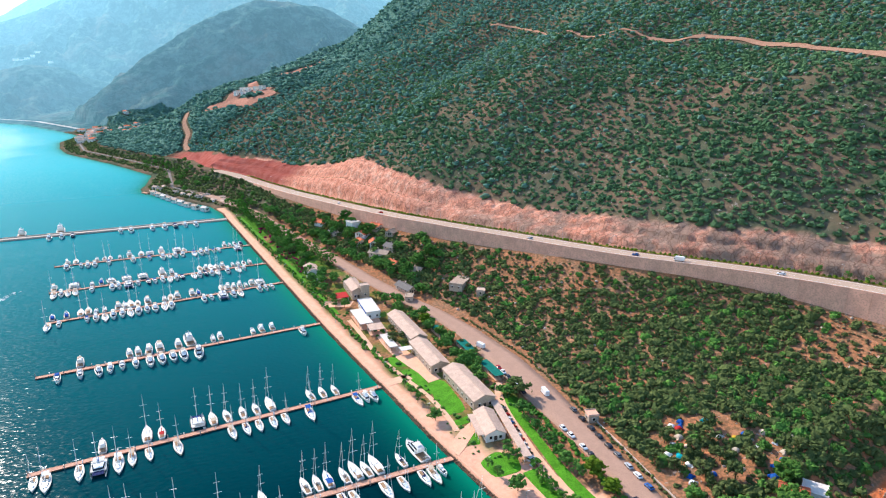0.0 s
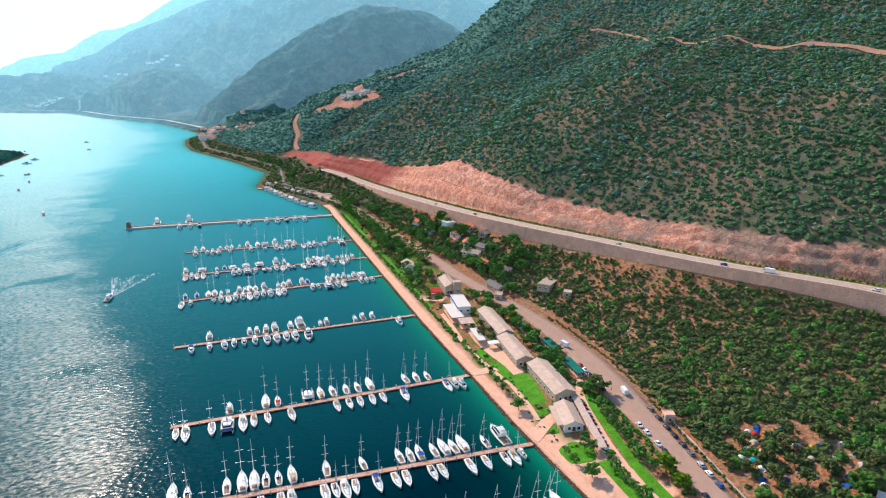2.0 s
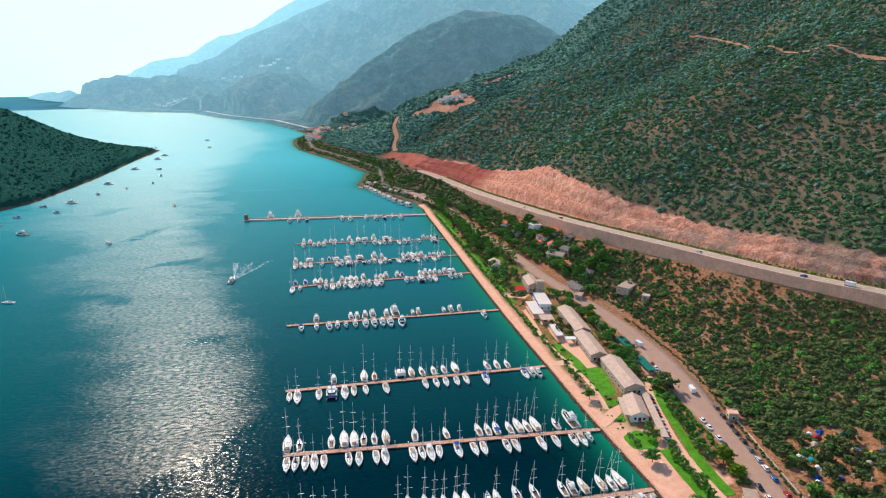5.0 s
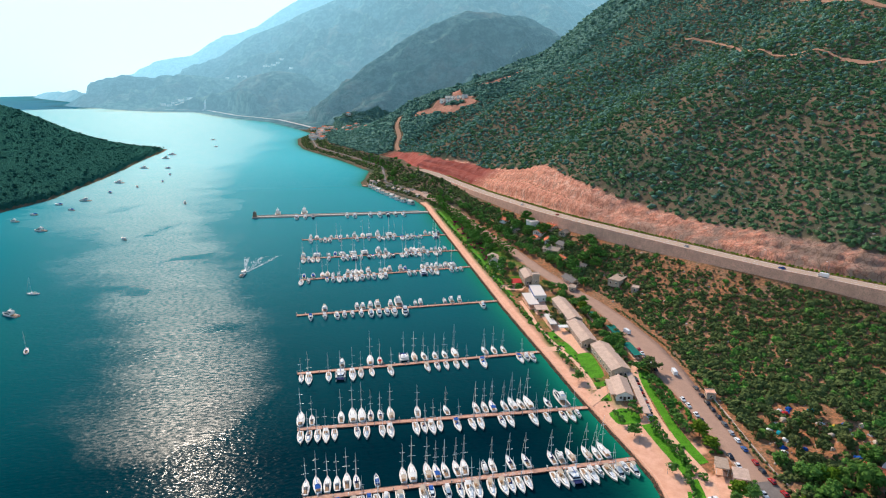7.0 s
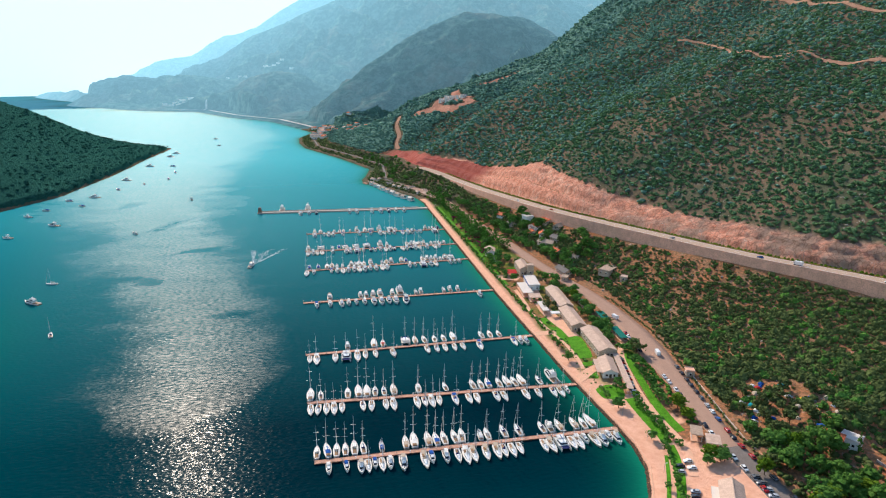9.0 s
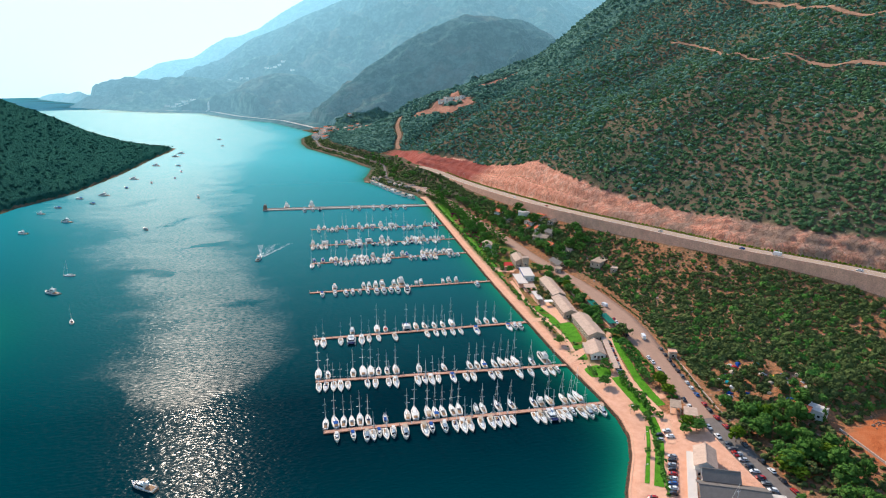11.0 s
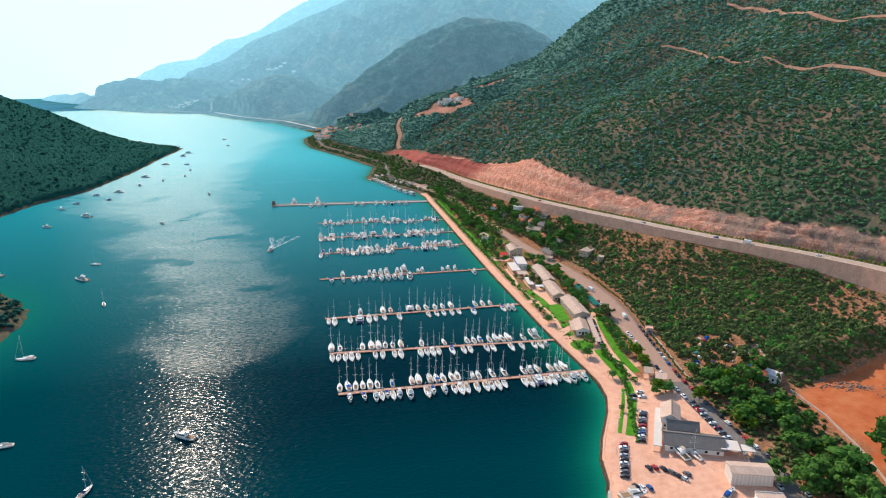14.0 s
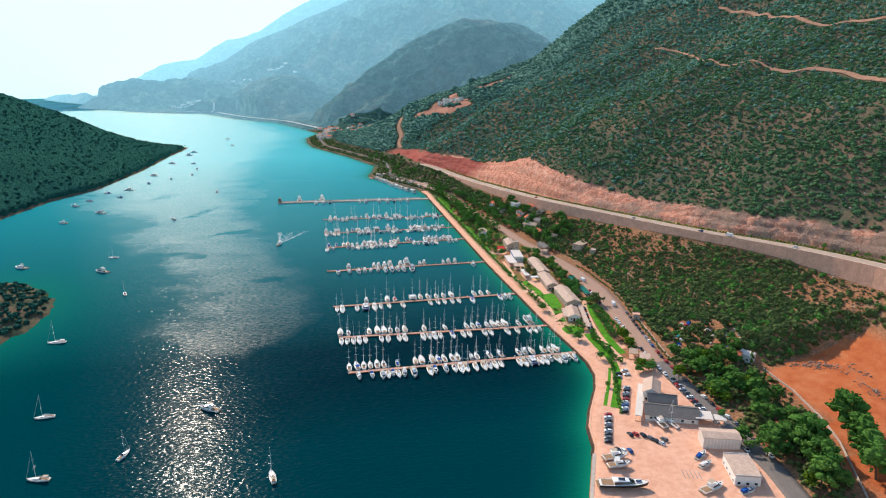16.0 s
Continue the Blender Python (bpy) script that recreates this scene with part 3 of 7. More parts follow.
# ---- building kit ----
class Geo:
    """Gathers vertices and faces of one part."""

    def __init__(self):
        self.v, self.f = [], []

    def add(self, verts, faces):
        n = len(self.v)
        self.v += [tuple(p) for p in verts]
        self.f += [tuple(i + n for i in f) for f in faces]
        return self

    def box(self, x0, x1, y0, y1, z0, z1, bev=0.0, tx=0.0, ty=0.0):
        """A block whose top may be drawn in by tx, ty, with a chamfer round its top."""
        a = [(x0, y0, z0), (x1, y0, z0), (x1, y1, z0), (x0, y1, z0)]
        b = [(x0 + tx, y0 + ty, z1 - bev), (x1 - tx, y0 + ty, z1 - bev), (x1 - tx, y1 - ty, z1 - bev), (x0 + tx, y1 - ty, z1 - bev)]
        faces = [(3, 2, 1, 0)] + [(i, (i + 1) % 4, (i + 1) % 4 + 4, i + 4) for i in range(4)]
        if bev:
            c = [(x0 + tx + bev, y0 + ty + bev, z1), (x1 - tx - bev, y0 + ty + bev, z1), (x1 - tx - bev, y1 - ty - bev, z1), (x0 + tx + bev, y1 - ty - bev, z1)]
            faces += [(i + 4, (i + 1) % 4 + 4, (i + 1) % 4 + 8, i + 8) for i in range(4)] + [(8, 9, 10, 11)]
            return self.add(a + b + c, faces)
        return self.add(a + b, faces + [(4, 5, 6, 7)])

    def tube(self, p, q, r0, r1=None, n=6):
        p, q = Vector(p), Vector(q)
        r1 = r0 if r1 is None else r1
        d = (q - p).normalized()
        s = d.orthogonal().normalized()
        t = d.cross(s)
        ring = [(math.cos(2 * math.pi * k / n), math.sin(2 * math.pi * k / n)) for k in range(n)]
        vs = [p + (s * c + t * w) * r0 for c, w in ring] + [q + (s * c + t * w) * r1 for c, w in ring]
        return self.add(vs, [(k, (k + 1) % n, (k + 1) % n + n, k + n) for k in range(n)] + [tuple(range(n))[::-1], tuple(range(n, 2 * n))])

    def loft(self, rings, closed=False, caps=True):
        n = len(rings[0])
        vs = [p for r in rings for p in r]
        fs = []
        for i in range(len(rings) - 1):
            for k in range(n if closed else n - 1):
                fs.append((i * n + k, i * n + (k + 1) % n, (i + 1) * n + (k + 1) % n, (i + 1) * n + k))
        if caps:
            fs += [tuple(range(n))[::-1], tuple(range((len(rings) - 1) * n, len(rings) * n))]
        return self.add(vs, fs)

    def prism(self, outline, z0, z1):
        n = len(outline)
        return self.add([(x, y, z0) for x, y in outline] + [(x, y, z1) for x, y in outline],
                        [tuple(range(n))[::-1], tuple(range(n, 2 * n))] + [(k, (k + 1) % n, (k + 1) % n + n, k + n) for k in range(n)])

    def mesh(self, name, material, smooth=False):
        me = bpy.data.meshes.new(name)
        me.from_pydata(self.v, [], self.f)
        me.materials.append(material)
        if smooth:
            me.polygons.foreach_set("use_smooth", [True] * len(me.polygons))
        me.update()
        return me


def part(name, geo, material, parent, label="", smooth=False):
    ob = new(name, geo.mesh(name, material, smooth) if isinstance(geo, Geo) else geo)
    ob.parent = parent
    return tagged(ob, label)


def thing(name, label, category, group="", m=None):
    ob = new(name)
    ob.empty_display_size = 0.5
    if m is not None:
        ob.matrix_world = m
    return tagged(ob, label, category, group)


rng = np.random.default_rng(7)
PHI = (1 + 5 ** 0.5) / 2
ICO_V = np.array([(-1, PHI, 0), (1, PHI, 0), (-1, -PHI, 0), (1, -PHI, 0), (0, -1, PHI), (0, 1, PHI), (0, -1, -PHI), (0, 1, -PHI),
                  (PHI, 0, -1), (PHI, 0, 1), (-PHI, 0, -1), (-PHI, 0, 1)]) / math.hypot(1, PHI)
ICO_F = np.array([(0, 11, 5), (0, 5, 1), (0, 1, 7), (0, 7, 10), (0, 10, 11), (1, 5, 9), (5, 11, 4), (11, 10, 2), (10, 7, 6), (7, 1, 8),
                  (3, 9, 4), (3, 4, 2), (3, 2, 6), (3, 6, 8), (3, 8, 9), (4, 9, 5), (2, 4, 11), (6, 2, 10), (8, 6, 7), (9, 8, 1)])


ICO_DOME = ICO_F[ICO_V[ICO_F].mean(1)[:, 2] > -0.55]
OCT_V = np.array([(1, 0, 0), (0, 1, 0), (-1, 0, 0), (0, -1, 0), (0, 0, 1), (0, 0, -1)], float)
OCT_F = np.array([(0, 1, 4), (1, 2, 4), (2, 3, 4), (3, 0, 4), (1, 0, 5), (2, 1, 5), (3, 2, 5), (0, 3, 5)])


def tufts(centres, radii):
    """Small ragged sprays of leaves, each turned its own way."""
    n = len(centres)
    q = rng.normal(size=(n, 3, 3))
    q = np.linalg.qr(q)[0]
    base = OCT_V[None] * (0.55 + 0.9 * rng.random((n, 6, 1))) * np.array([1.25, 1.0, 0.6])
    v = np.einsum("nij,nkj->nki", q, base) * np.asarray(radii)[:, None, None] + np.asarray(centres)[:, None, :]
    f = OCT_F[None] + (np.arange(n) * 6)[:, None, None]
    return v.reshape(-1, 3), f.reshape(-1, 3)


def clumps(centres, radii, squash=0.75, rough=0.35, faces=ICO_F):
    """Rough leafy clumps as one set of vertices and triangles."""
    n = len(centres)
    k = 1 + rough * (rng.random((n, 12, 1)) * 2 - 1)
    ang = rng.random(n) * 6.283
    c, s = np.cos(ang)[:, None], np.sin(ang)[:, None]
    base = ICO_V[None] * k
    x = base[..., 0] * c - base[..., 1] * s
    y = base[..., 0] * s + base[..., 1] * c
    v = np.stack([x, y, base[..., 2] * squash], -1) * np.asarray(radii)[:, None, None] + np.asarray(centres)[:, None, :]
    f = faces[None] + (np.arange(n) * 12)[:, None, None]
    return v.reshape(-1, 3), f.reshape(-1, 3)


def tri_mesh(name, v, f, material, smooth=True):
    me = bpy.data.meshes.new(name)
    me.vertices.add(len(v))
    me.vertices.foreach_set("co", np.ascontiguousarray(v, np.float32).ravel())
    me.loops.add(f.size)
    me.loops.foreach_set("vertex_index", np.ascontiguousarray(f, np.int32).ravel())
    me.polygons.add(len(f))
    me.polygons.foreach_set("loop_start", np.arange(len(f)) * 3)
    me.materials.append(material)
    me.polygons.foreach_set("use_smooth", np.full(len(f), smooth))
    me.update(calc_edges=True)
    return me


M_MAQUIS = foliage("maquis_leaves", (0.046, 0.108, 0.052), (0.098, 0.192, 0.082), (0.150, 0.235, 0.102))
# leaf colour lightened and blued to carry the haze of the farther slopes
M_HAZESCRUB = foliage("far_scrub_leaves", (0.080, 0.170, 0.128), (0.150, 0.265, 0.190), (0.17, 0.29, 0.20))
M_OLIVE = foliage("scrub_leaves", (0.062, 0.098, 0.034), (0.130, 0.165, 0.052), (0.20, 0.20, 0.072))
M_DRY = foliage("dry_thorn_leaves", (0.13, 0.105, 0.055), (0.22, 0.18, 0.10), (0.27, 0.21, 0.12))
M_TREE = foliage("tree_leaves", (0.055, 0.15, 0.03), (0.13, 0.28, 0.055), (0.19, 0.32, 0.065))
M_LIME = foliage("lime_leaves", (0.06, 0.13, 0.01), (0.14, 0.22, 0.02), (0.22, 0.27, 0.03))
M_PINE = foliage("pine_needles", (0.048, 0.125, 0.024), (0.105, 0.225, 0.040), (0.165, 0.27, 0.055))
M_HEDGE = foliage("hedge_leaves", (0.045, 0.14, 0.02), (0.11, 0.27, 0.04), (0.15, 0.31, 0.05))
M_BLOOM = foliage("bougainvillea", (0.16, 0.012, 0.045), (0.36, 0.03, 0.12), (0.45, 0.06, 0.2))
M_BARK = plain("bark", (0.14, 0.095, 0.06), 0.9, var=0.3, scale=3)


def bush_field(name, x, y, r, per, material, label, sink=0.25, squash=0.75, z=None):
    """Many bushes at x, y with radii r, each of several clumps, in one mesh."""
    z = ground_z(x, y) if z is None else z
    n = len(x)
    ang, rad = rng.random((n, per)) * 6.283, np.sqrt(rng.random((n, per))) * 0.72
    rad[:, 0] = 0
    k = np.where(np.arange(per) == 0, 0.72, 0.36 + 0.30 * rng.random((n, per)))
    cx = x[:, None] + np.cos(ang) * rad * r[:, None]
    cy = y[:, None] + np.sin(ang) * rad * r[:, None]
    cz = z[:, None] + r[:, None] * (0.50 - sink + 0.35 * rng.random((n, per)) * (rad < 0.5))
    v, f = clumps(np.stack([cx, cy, cz], -1).reshape(-1, 3), (k * r[:, None]).ravel(), squash, 0.52, ICO_DOME)
    return tagged(new(name, tri_mesh(name, v, f, material)), label, "bushes", kind="stuff")


def leafy_field(name, x, y, r, cores, sprays, material, label, squash=0.8, sink=0.3):
    """Bushes of a few leafy masses with many small sprays standing out of them, in one mesh."""
    z = ground_z(x, y)
    n = len(x)
    ang, rad = rng.random((n, cores)) * 6.283, np.sqrt(rng.random((n, cores))) * 0.5
    rad[:, 0] = 0
    k = np.where(np.arange(cores) == 0, 0.74, 0.40 + 0.25 * rng.random((n, cores)))
    c = np.stack([x[:, None] + np.cos(ang) * rad * r[:, None], y[:, None] + np.sin(ang) * rad * r[:, None], z[:, None] + r[:, None] * (0.5 - sink) + 0 * rad], -1)
    v, f = clumps(c.reshape(-1, 3), (k * r[:, None]).ravel(), squash, 0.5, ICO_DOME)
    way = rng.normal(size=(n, sprays, 3))
    way[..., 2] = np.abs(way[..., 2])
    way /= np.linalg.norm(way, axis=2)[..., None]
    reach = r[:, None, None] * rng.uniform(0.55, 0.95, (n, sprays, 1))
    p = np.stack([x, y, z + r * (0.42 - sink)], -1)[:, None, :] + way * reach * np.array([1.0, 1.0, squash])
    tv, tf = tufts(p.reshape(-1, 3), (r[:, None] * rng.uniform(0.16, 0.40, (n, sprays))).ravel())
    me = tri_mesh(name, np.concatenate([v, tv]), np.concatenate([f, tf + len(v)]), material, False)
    return tagged(new(name, me), label, "bushes", kind="stuff")


def scatter(x0, x1, y0, y1, step):
    gx, gy = np.meshgrid(np.arange(x0, x1, step), np.arange(y0, y1, step))
    gx = gx + (rng.random(gx.shape) - 0.5) * step * 1.2
    gy = gy + (rng.random(gy.shape) - 0.5) * step * 1.2
    return gx.ravel(), gy.ravel()


# hillside above the cutting, near
def hill_line(y):
    return hwy_x(y) + 12 + cliff_run(y)


def near_line(x, y, pts, width):
    """True where a place lies within width of a polyline."""
    hit = np.zeros(len(x), bool)
    for (ax, ay), (bx, by) in zip(pts, pts[1:]):
        dx, dy = bx - ax, by - ay
        t = np.clip(((x - ax) * dx + (y - ay) * dy) / (dx * dx + dy * dy), 0, 1)
        hit |= np.hypot(x - ax - t * dx, y - ay - t * dy) < width
    return hit


TRACK_HILL = [(446, 746), (461, 698), (442, 603), (382, 492), (378, 416), (381, 351), (384, 322), (400, 300), (401, 262), (393, 212), (384, 161), (371, 128), (360, 90)]
TRACK_TOP = [(559, 742), (564, 651), (502, 465), (494, 399), (502, 355), (520, 310)]
TRACK_FAR = [(44, 1152), (29, 1101), (29, 1047), (18, 1012), (18, 973)]
SCAR = [(69, 1103), (106, 1058), (130, 997), (164, 989), (150, 1075), (158, 1120), (200, 1100), (224, 1085), (262, 1110), (298, 1136)]
TERRACE = [(108, 1085), (125, 1067), (142, 1053), (165, 1020)]

fields = []
for x0, x1, y0, y1, step, size in ((90, 800, -60, 430, 3.7, 1.0), (40, 760, 430, 760, 4.4, 1.2), (-20, 760, 760, 1010, 5.2, 1.4)):
    hx_, hy_ = scatter(x0, x1, y0, y1, step)
    d_ = hx_ - hill_line(hy_)
    thin = 1.02 + 0.5 * fbm(hx_, hy_, 45, 4, 12.0) + 0.3 * fbm(hx_, hy_, 14, 2, 3.0) - 0.25 * (d_ < 9)
    keep = (d_ > np.where(hy_ > 690, 4, 1.5)) & (d_ < 520) & (rng.random(len(hx_)) < thin)
    for pts, wide in ((TRACK_HILL[:6], 1.6), (TRACK_HILL[5:], 4.5), (TRACK_TOP, 4), (TRACK_FAR, 6), (SCAR, 10), (TERRACE, 14)):
        keep &= ~near_line(hx_, hy_, pts, wide)
    hx_, hy_ = hx_[keep], hy_[keep]
    hr_ = size * (1.45 + 2.5 * rng.random(len(hx_)) ** 1.7 + 0.6 * np.clip(fbm(hx_, hy_, 60, 3, 4.0), -0.5, 1))
    fields.append((hx_, hy_, hr_))
hx_, hy_, hr_ = (np.concatenate(v) for v in zip(*fields))
# more bushes take the haze-tinted leaf colour the farther off they stand
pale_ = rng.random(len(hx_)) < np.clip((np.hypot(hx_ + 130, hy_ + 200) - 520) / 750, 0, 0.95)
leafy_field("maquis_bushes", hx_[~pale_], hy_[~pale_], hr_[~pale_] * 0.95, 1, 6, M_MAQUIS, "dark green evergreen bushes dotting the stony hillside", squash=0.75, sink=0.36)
bush_field("grey_maquis_bushes", hx_[pale_], hy_[pale_], hr_[pale_], 2, M_HAZESCRUB, "evergreen bushes higher and farther on the hillside, leaves tinted for haze", squash=0.66, sink=0.40)
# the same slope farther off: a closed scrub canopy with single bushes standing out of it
def canopy(name, X, Y, Z, material, label, cell=6.0, height=3.0, clear=None, fade=1.0):
    """A close growth of low bushes: one sheet of joined domes."""
    fu, fv = X / cell, Y / cell
    iu, iv = np.floor(fu), np.floor(fv)
    best = np.full(X.shape, 9.0)
    for du in (-1, 0, 1):
        for dv in (-1, 0, 1):
            cu, cv = iu + du, iv + dv
            a, b = np.sin(cu * 127.1 + cv * 311.7) * 43758.5453, np.sin(cu * 269.5 + cv * 183.3) * 43758.5453
            best = np.minimum(best, np.hypot(cu + a - np.floor(a) - fu, cv + b - np.floor(b) - fv))
    dome = np.sqrt(np.clip(1 - (best / 0.9) ** 2, 0, 1))
    Z = Z + (1.3 + height * dome * (0.8 + 0.5 * fbm(X, Y, 25, 3, 9.0)) + 0.5 * fbm(X, Y, 5, 2, 6.0)) * fade - 3.0 * (1 - fade)
    if clear is not None:
        Z = np.where(clear, Z - 14, Z)
    me = grid_mesh(name, X, Y, Z)
    me.polygons.foreach_set("use_smooth", np.ones(len(me.polygons), bool))
    me.materials.append(material)
    return tagged(new(name, me), label, "bushes", kind="stuff")


vr = np.random.default_rng(5)
VILLAGE = []
for k in range(40):
    y = float(vr.uniform(1330, 1640))
    VILLAGE.append((float(shore(y)) + float(vr.uniform(22, 60) if k < 26 else vr.uniform(40, 170)), y))
# canopy base colour raised and blued: distance haze mixed into the leaves
M_HAZECANOPY = foliage("far_canopy_leaves", (0.075, 0.165, 0.135), (0.205, 0.34, 0.26), (0.22, 0.36, 0.27), 0.16)
for d0, d1, y0, y1, tag in ((-46.0, 650.0, 985.0, 1650.0, "far_scrub_canopy"), (505.0, 700.0, 80.0, 990.0, "upper_scrub_canopy")):
    cy_, cd_ = np.arange(y0, y1, 3.4), np.arange(d0, d1, 3.4)
    CY, CD = np.meshgrid(cy_, cd_)
    CX = CD + hill_line(CY)
    flat_c = [near_line(CX.ravel(), CY.ravel(), p, w) for p, w in ((TRACK_HILL, 6), (TRACK_TOP, 6), (TRACK_FAR, 7), (SCAR, 11), (TERRACE, 15))]
    gone = np.any(flat_c, axis=0).reshape(CX.shape) | ((CY < 850) & (CD < 12)) | (CX < hwy_x(CY) + 8) | (CX < shore(CY) + 14)
    for hx0, hy0 in VILLAGE:
        gone |= np.hypot(CX - hx0, CY - hy0) < 11
    canopy(tag, CX, CY, ground_z(CX, CY), M_HAZECANOPY, "close evergreen scrub over the distant slope, tinted for haze", clear=gone, fade=np.clip((np.maximum(CY - 985, CD - 505) + 14 * fbm(CX, CY, 30, 3, 2.0)) / 45, 0, 1))
fx_, fy_ = scatter(-200, 1000, 100, 1650, 6.2)
d_ = fx_ - hill_line(fy_)
keep = (((d_ > np.where(fy_ > 850, -cliff_run(fy_) - 19, 2)) & (fy_ >= 990)) | ((d_ >= 510) & (fy_ < 990))) & (d_ < 690)
keep &= rng.random(len(fx_)) < 0.92 + 0.2 * fbm(fx_, fy_, 80, 3, 3.0)
keep &= ~near_line(fx_, fy_, TRACK_HILL, 6) & ~near_line(fx_, fy_, TRACK_TOP, 6) & ~near_line(fx_, fy_, TRACK_FAR, 7) & ~near_line(fx_, fy_, SCAR, 10) & ~near_line(fx_, fy_, TERRACE, 14)
for hx0, hy0 in VILLAGE:
    keep &= np.hypot(fx_ - hx0, fy_ - hy0) > 10
fx_, fy_ = fx_[keep], fy_[keep]
pick_ = rng.random(len(fx_)) < 0.75
# single bushes in the same haze-tinted leaf colour
bush_field("far_maquis_bushes", fx_[pick_], fy_[pick_], 3.0 + 3.0 * rng.random(int(pick_.sum())), 1, M_HAZESCRUB, "dense evergreen scrub covering the farther slopes, tinted for haze", squash=0.5, z=ground_z(fx_[pick_], fy_[pick_]) + 2.2)

# scrub on the bank between the lower road and the highway
sx_, sy_ = scatter(50, 240, -75, 660, 2.5)
inside = (sx_ > road_x(sy_) + 14) & (sx_ < hwy_x(sy_) - 13) & ((sy_ > plot_y(sx_) + 3) | (sx_ > 192)) & ((sy_ > -10) | (sx_ > 118))
bare = fbm(sx_, sy_, 28, 4, 21.0) + 0.5 * fbm(sx_, sy_, 9, 2, 41.0) - 0.45 * np.clip((hwy_x(sy_) - 22 - sx_) / -10, 0, 1) - 0.25 * np.clip((sy_ - 330) / 100, 0, 1)
bare += 0.55 * np.clip((sx_ - 125) / 40, 0, 1) * np.clip((120 - sy_) / 40, 0, 1)
keep = inside & (rng.random(len(sx_)) < 1.0 + 0.8 * bare) & ~((sx_ > 172) & (sy_ < 45) & (sx_ - 180 > (sy_ - 10) * -0.4) & (rng.random(len(sx_)) < 0.7))
camp_ = np.hypot((sx_ - 98) / 26, (sy_ - 20) / 26) < 1
keep &= ~(camp_ & (rng.random(len(sx_)) < 0.66))
dry_ = inside & ~keep & ~camp_ & (rng.random(len(sx_)) < 0.75)
bush_field("dry_scrub", sx_[dry_], sy_[dry_], 0.5 + 0.8 * rng.random(int(dry_.sum())), 3, M_DRY, "low dry grey-brown thorn cushions on red soil", squash=0.6, sink=0.3)
sx_, sy_ = sx_[keep], sy_[keep]
sr_ = 0.95 + 2.3 * rng.random(len(sx_)) ** 2.2 + 0.9 * np.clip((150 - sy_) / 100, 0, 1) * rng.random(len(sx_))
far_ = rng.random(len(sx_)) < 0.15
near_ = sy_ < 230
for kind_, mat_, tag_, lab_ in ((~far_, M_OLIVE, "scrub_bushes", "olive-green thorny scrub on red stony ground"), (far_, M_TREE, "green_scrub_bushes", "fresh green bushes among the thorny scrub")):
    a_, b_ = kind_ & near_, kind_ & ~near_
    leafy_field(tag_, sx_[a_], sy_[a_], sr_[a_] * 0.95, 2, 13, mat_, lab_)
    leafy_field("far_" + tag_, sx_[b_], sy_[b_], sr_[b_] * 1.22, 1, 8, mat_, lab_)
# strip of scrub by the distant shore road
bx_, by_ = scatter(-220, 70, 580, 1600, 4.4)
keep = (bx_ > shore(by_) + 8) & (bx_ < hwy_x(by_) - 9) & (rng.random(len(bx_)) < 0.8) & ~near_line(bx_, by_, TRACK_FAR, 6)
keep &= np.abs(bx_ - road_x(by_)) > 7
bx_, by_ = bx_[keep], by_[keep]
bush_field("shore_bushes", bx_, by_, 1.6 + 1.8 * rng.random(len(bx_)), 3, M_OLIVE, "green bushes and low trees along the far shore")

# pale stones among the bushes
gx_, gy_ = scatter(60, 450, 0, 600, 7.0)
keep = (((gx_ > hill_line(gy_) + 2)) | ((gx_ > road_x(gy_) + 12) & (gx_ < hwy_x(gy_) - 12))) & (rng.random(len(gx_)) < 0.35)
gx_, gy_ = gx_[keep], gy_[keep]
M_STONE = plain("limestone", (0.42, 0.36, 0.30), 0.9, var=0.25, scale=0.6)
gv, gf = clumps(np.stack([gx_, gy_, ground_z(gx_, gy_) + 0.1], -1), 0.35 + 0.9 * rng.random(len(gx_)) ** 3, 0.7, 0.4)
tagged(new("limestone_boulders", tri_mesh("limestone_boulders", gv, gf, M_STONE)), "pale weathered limestone boulders on the slope", "rocks", kind="stuff")


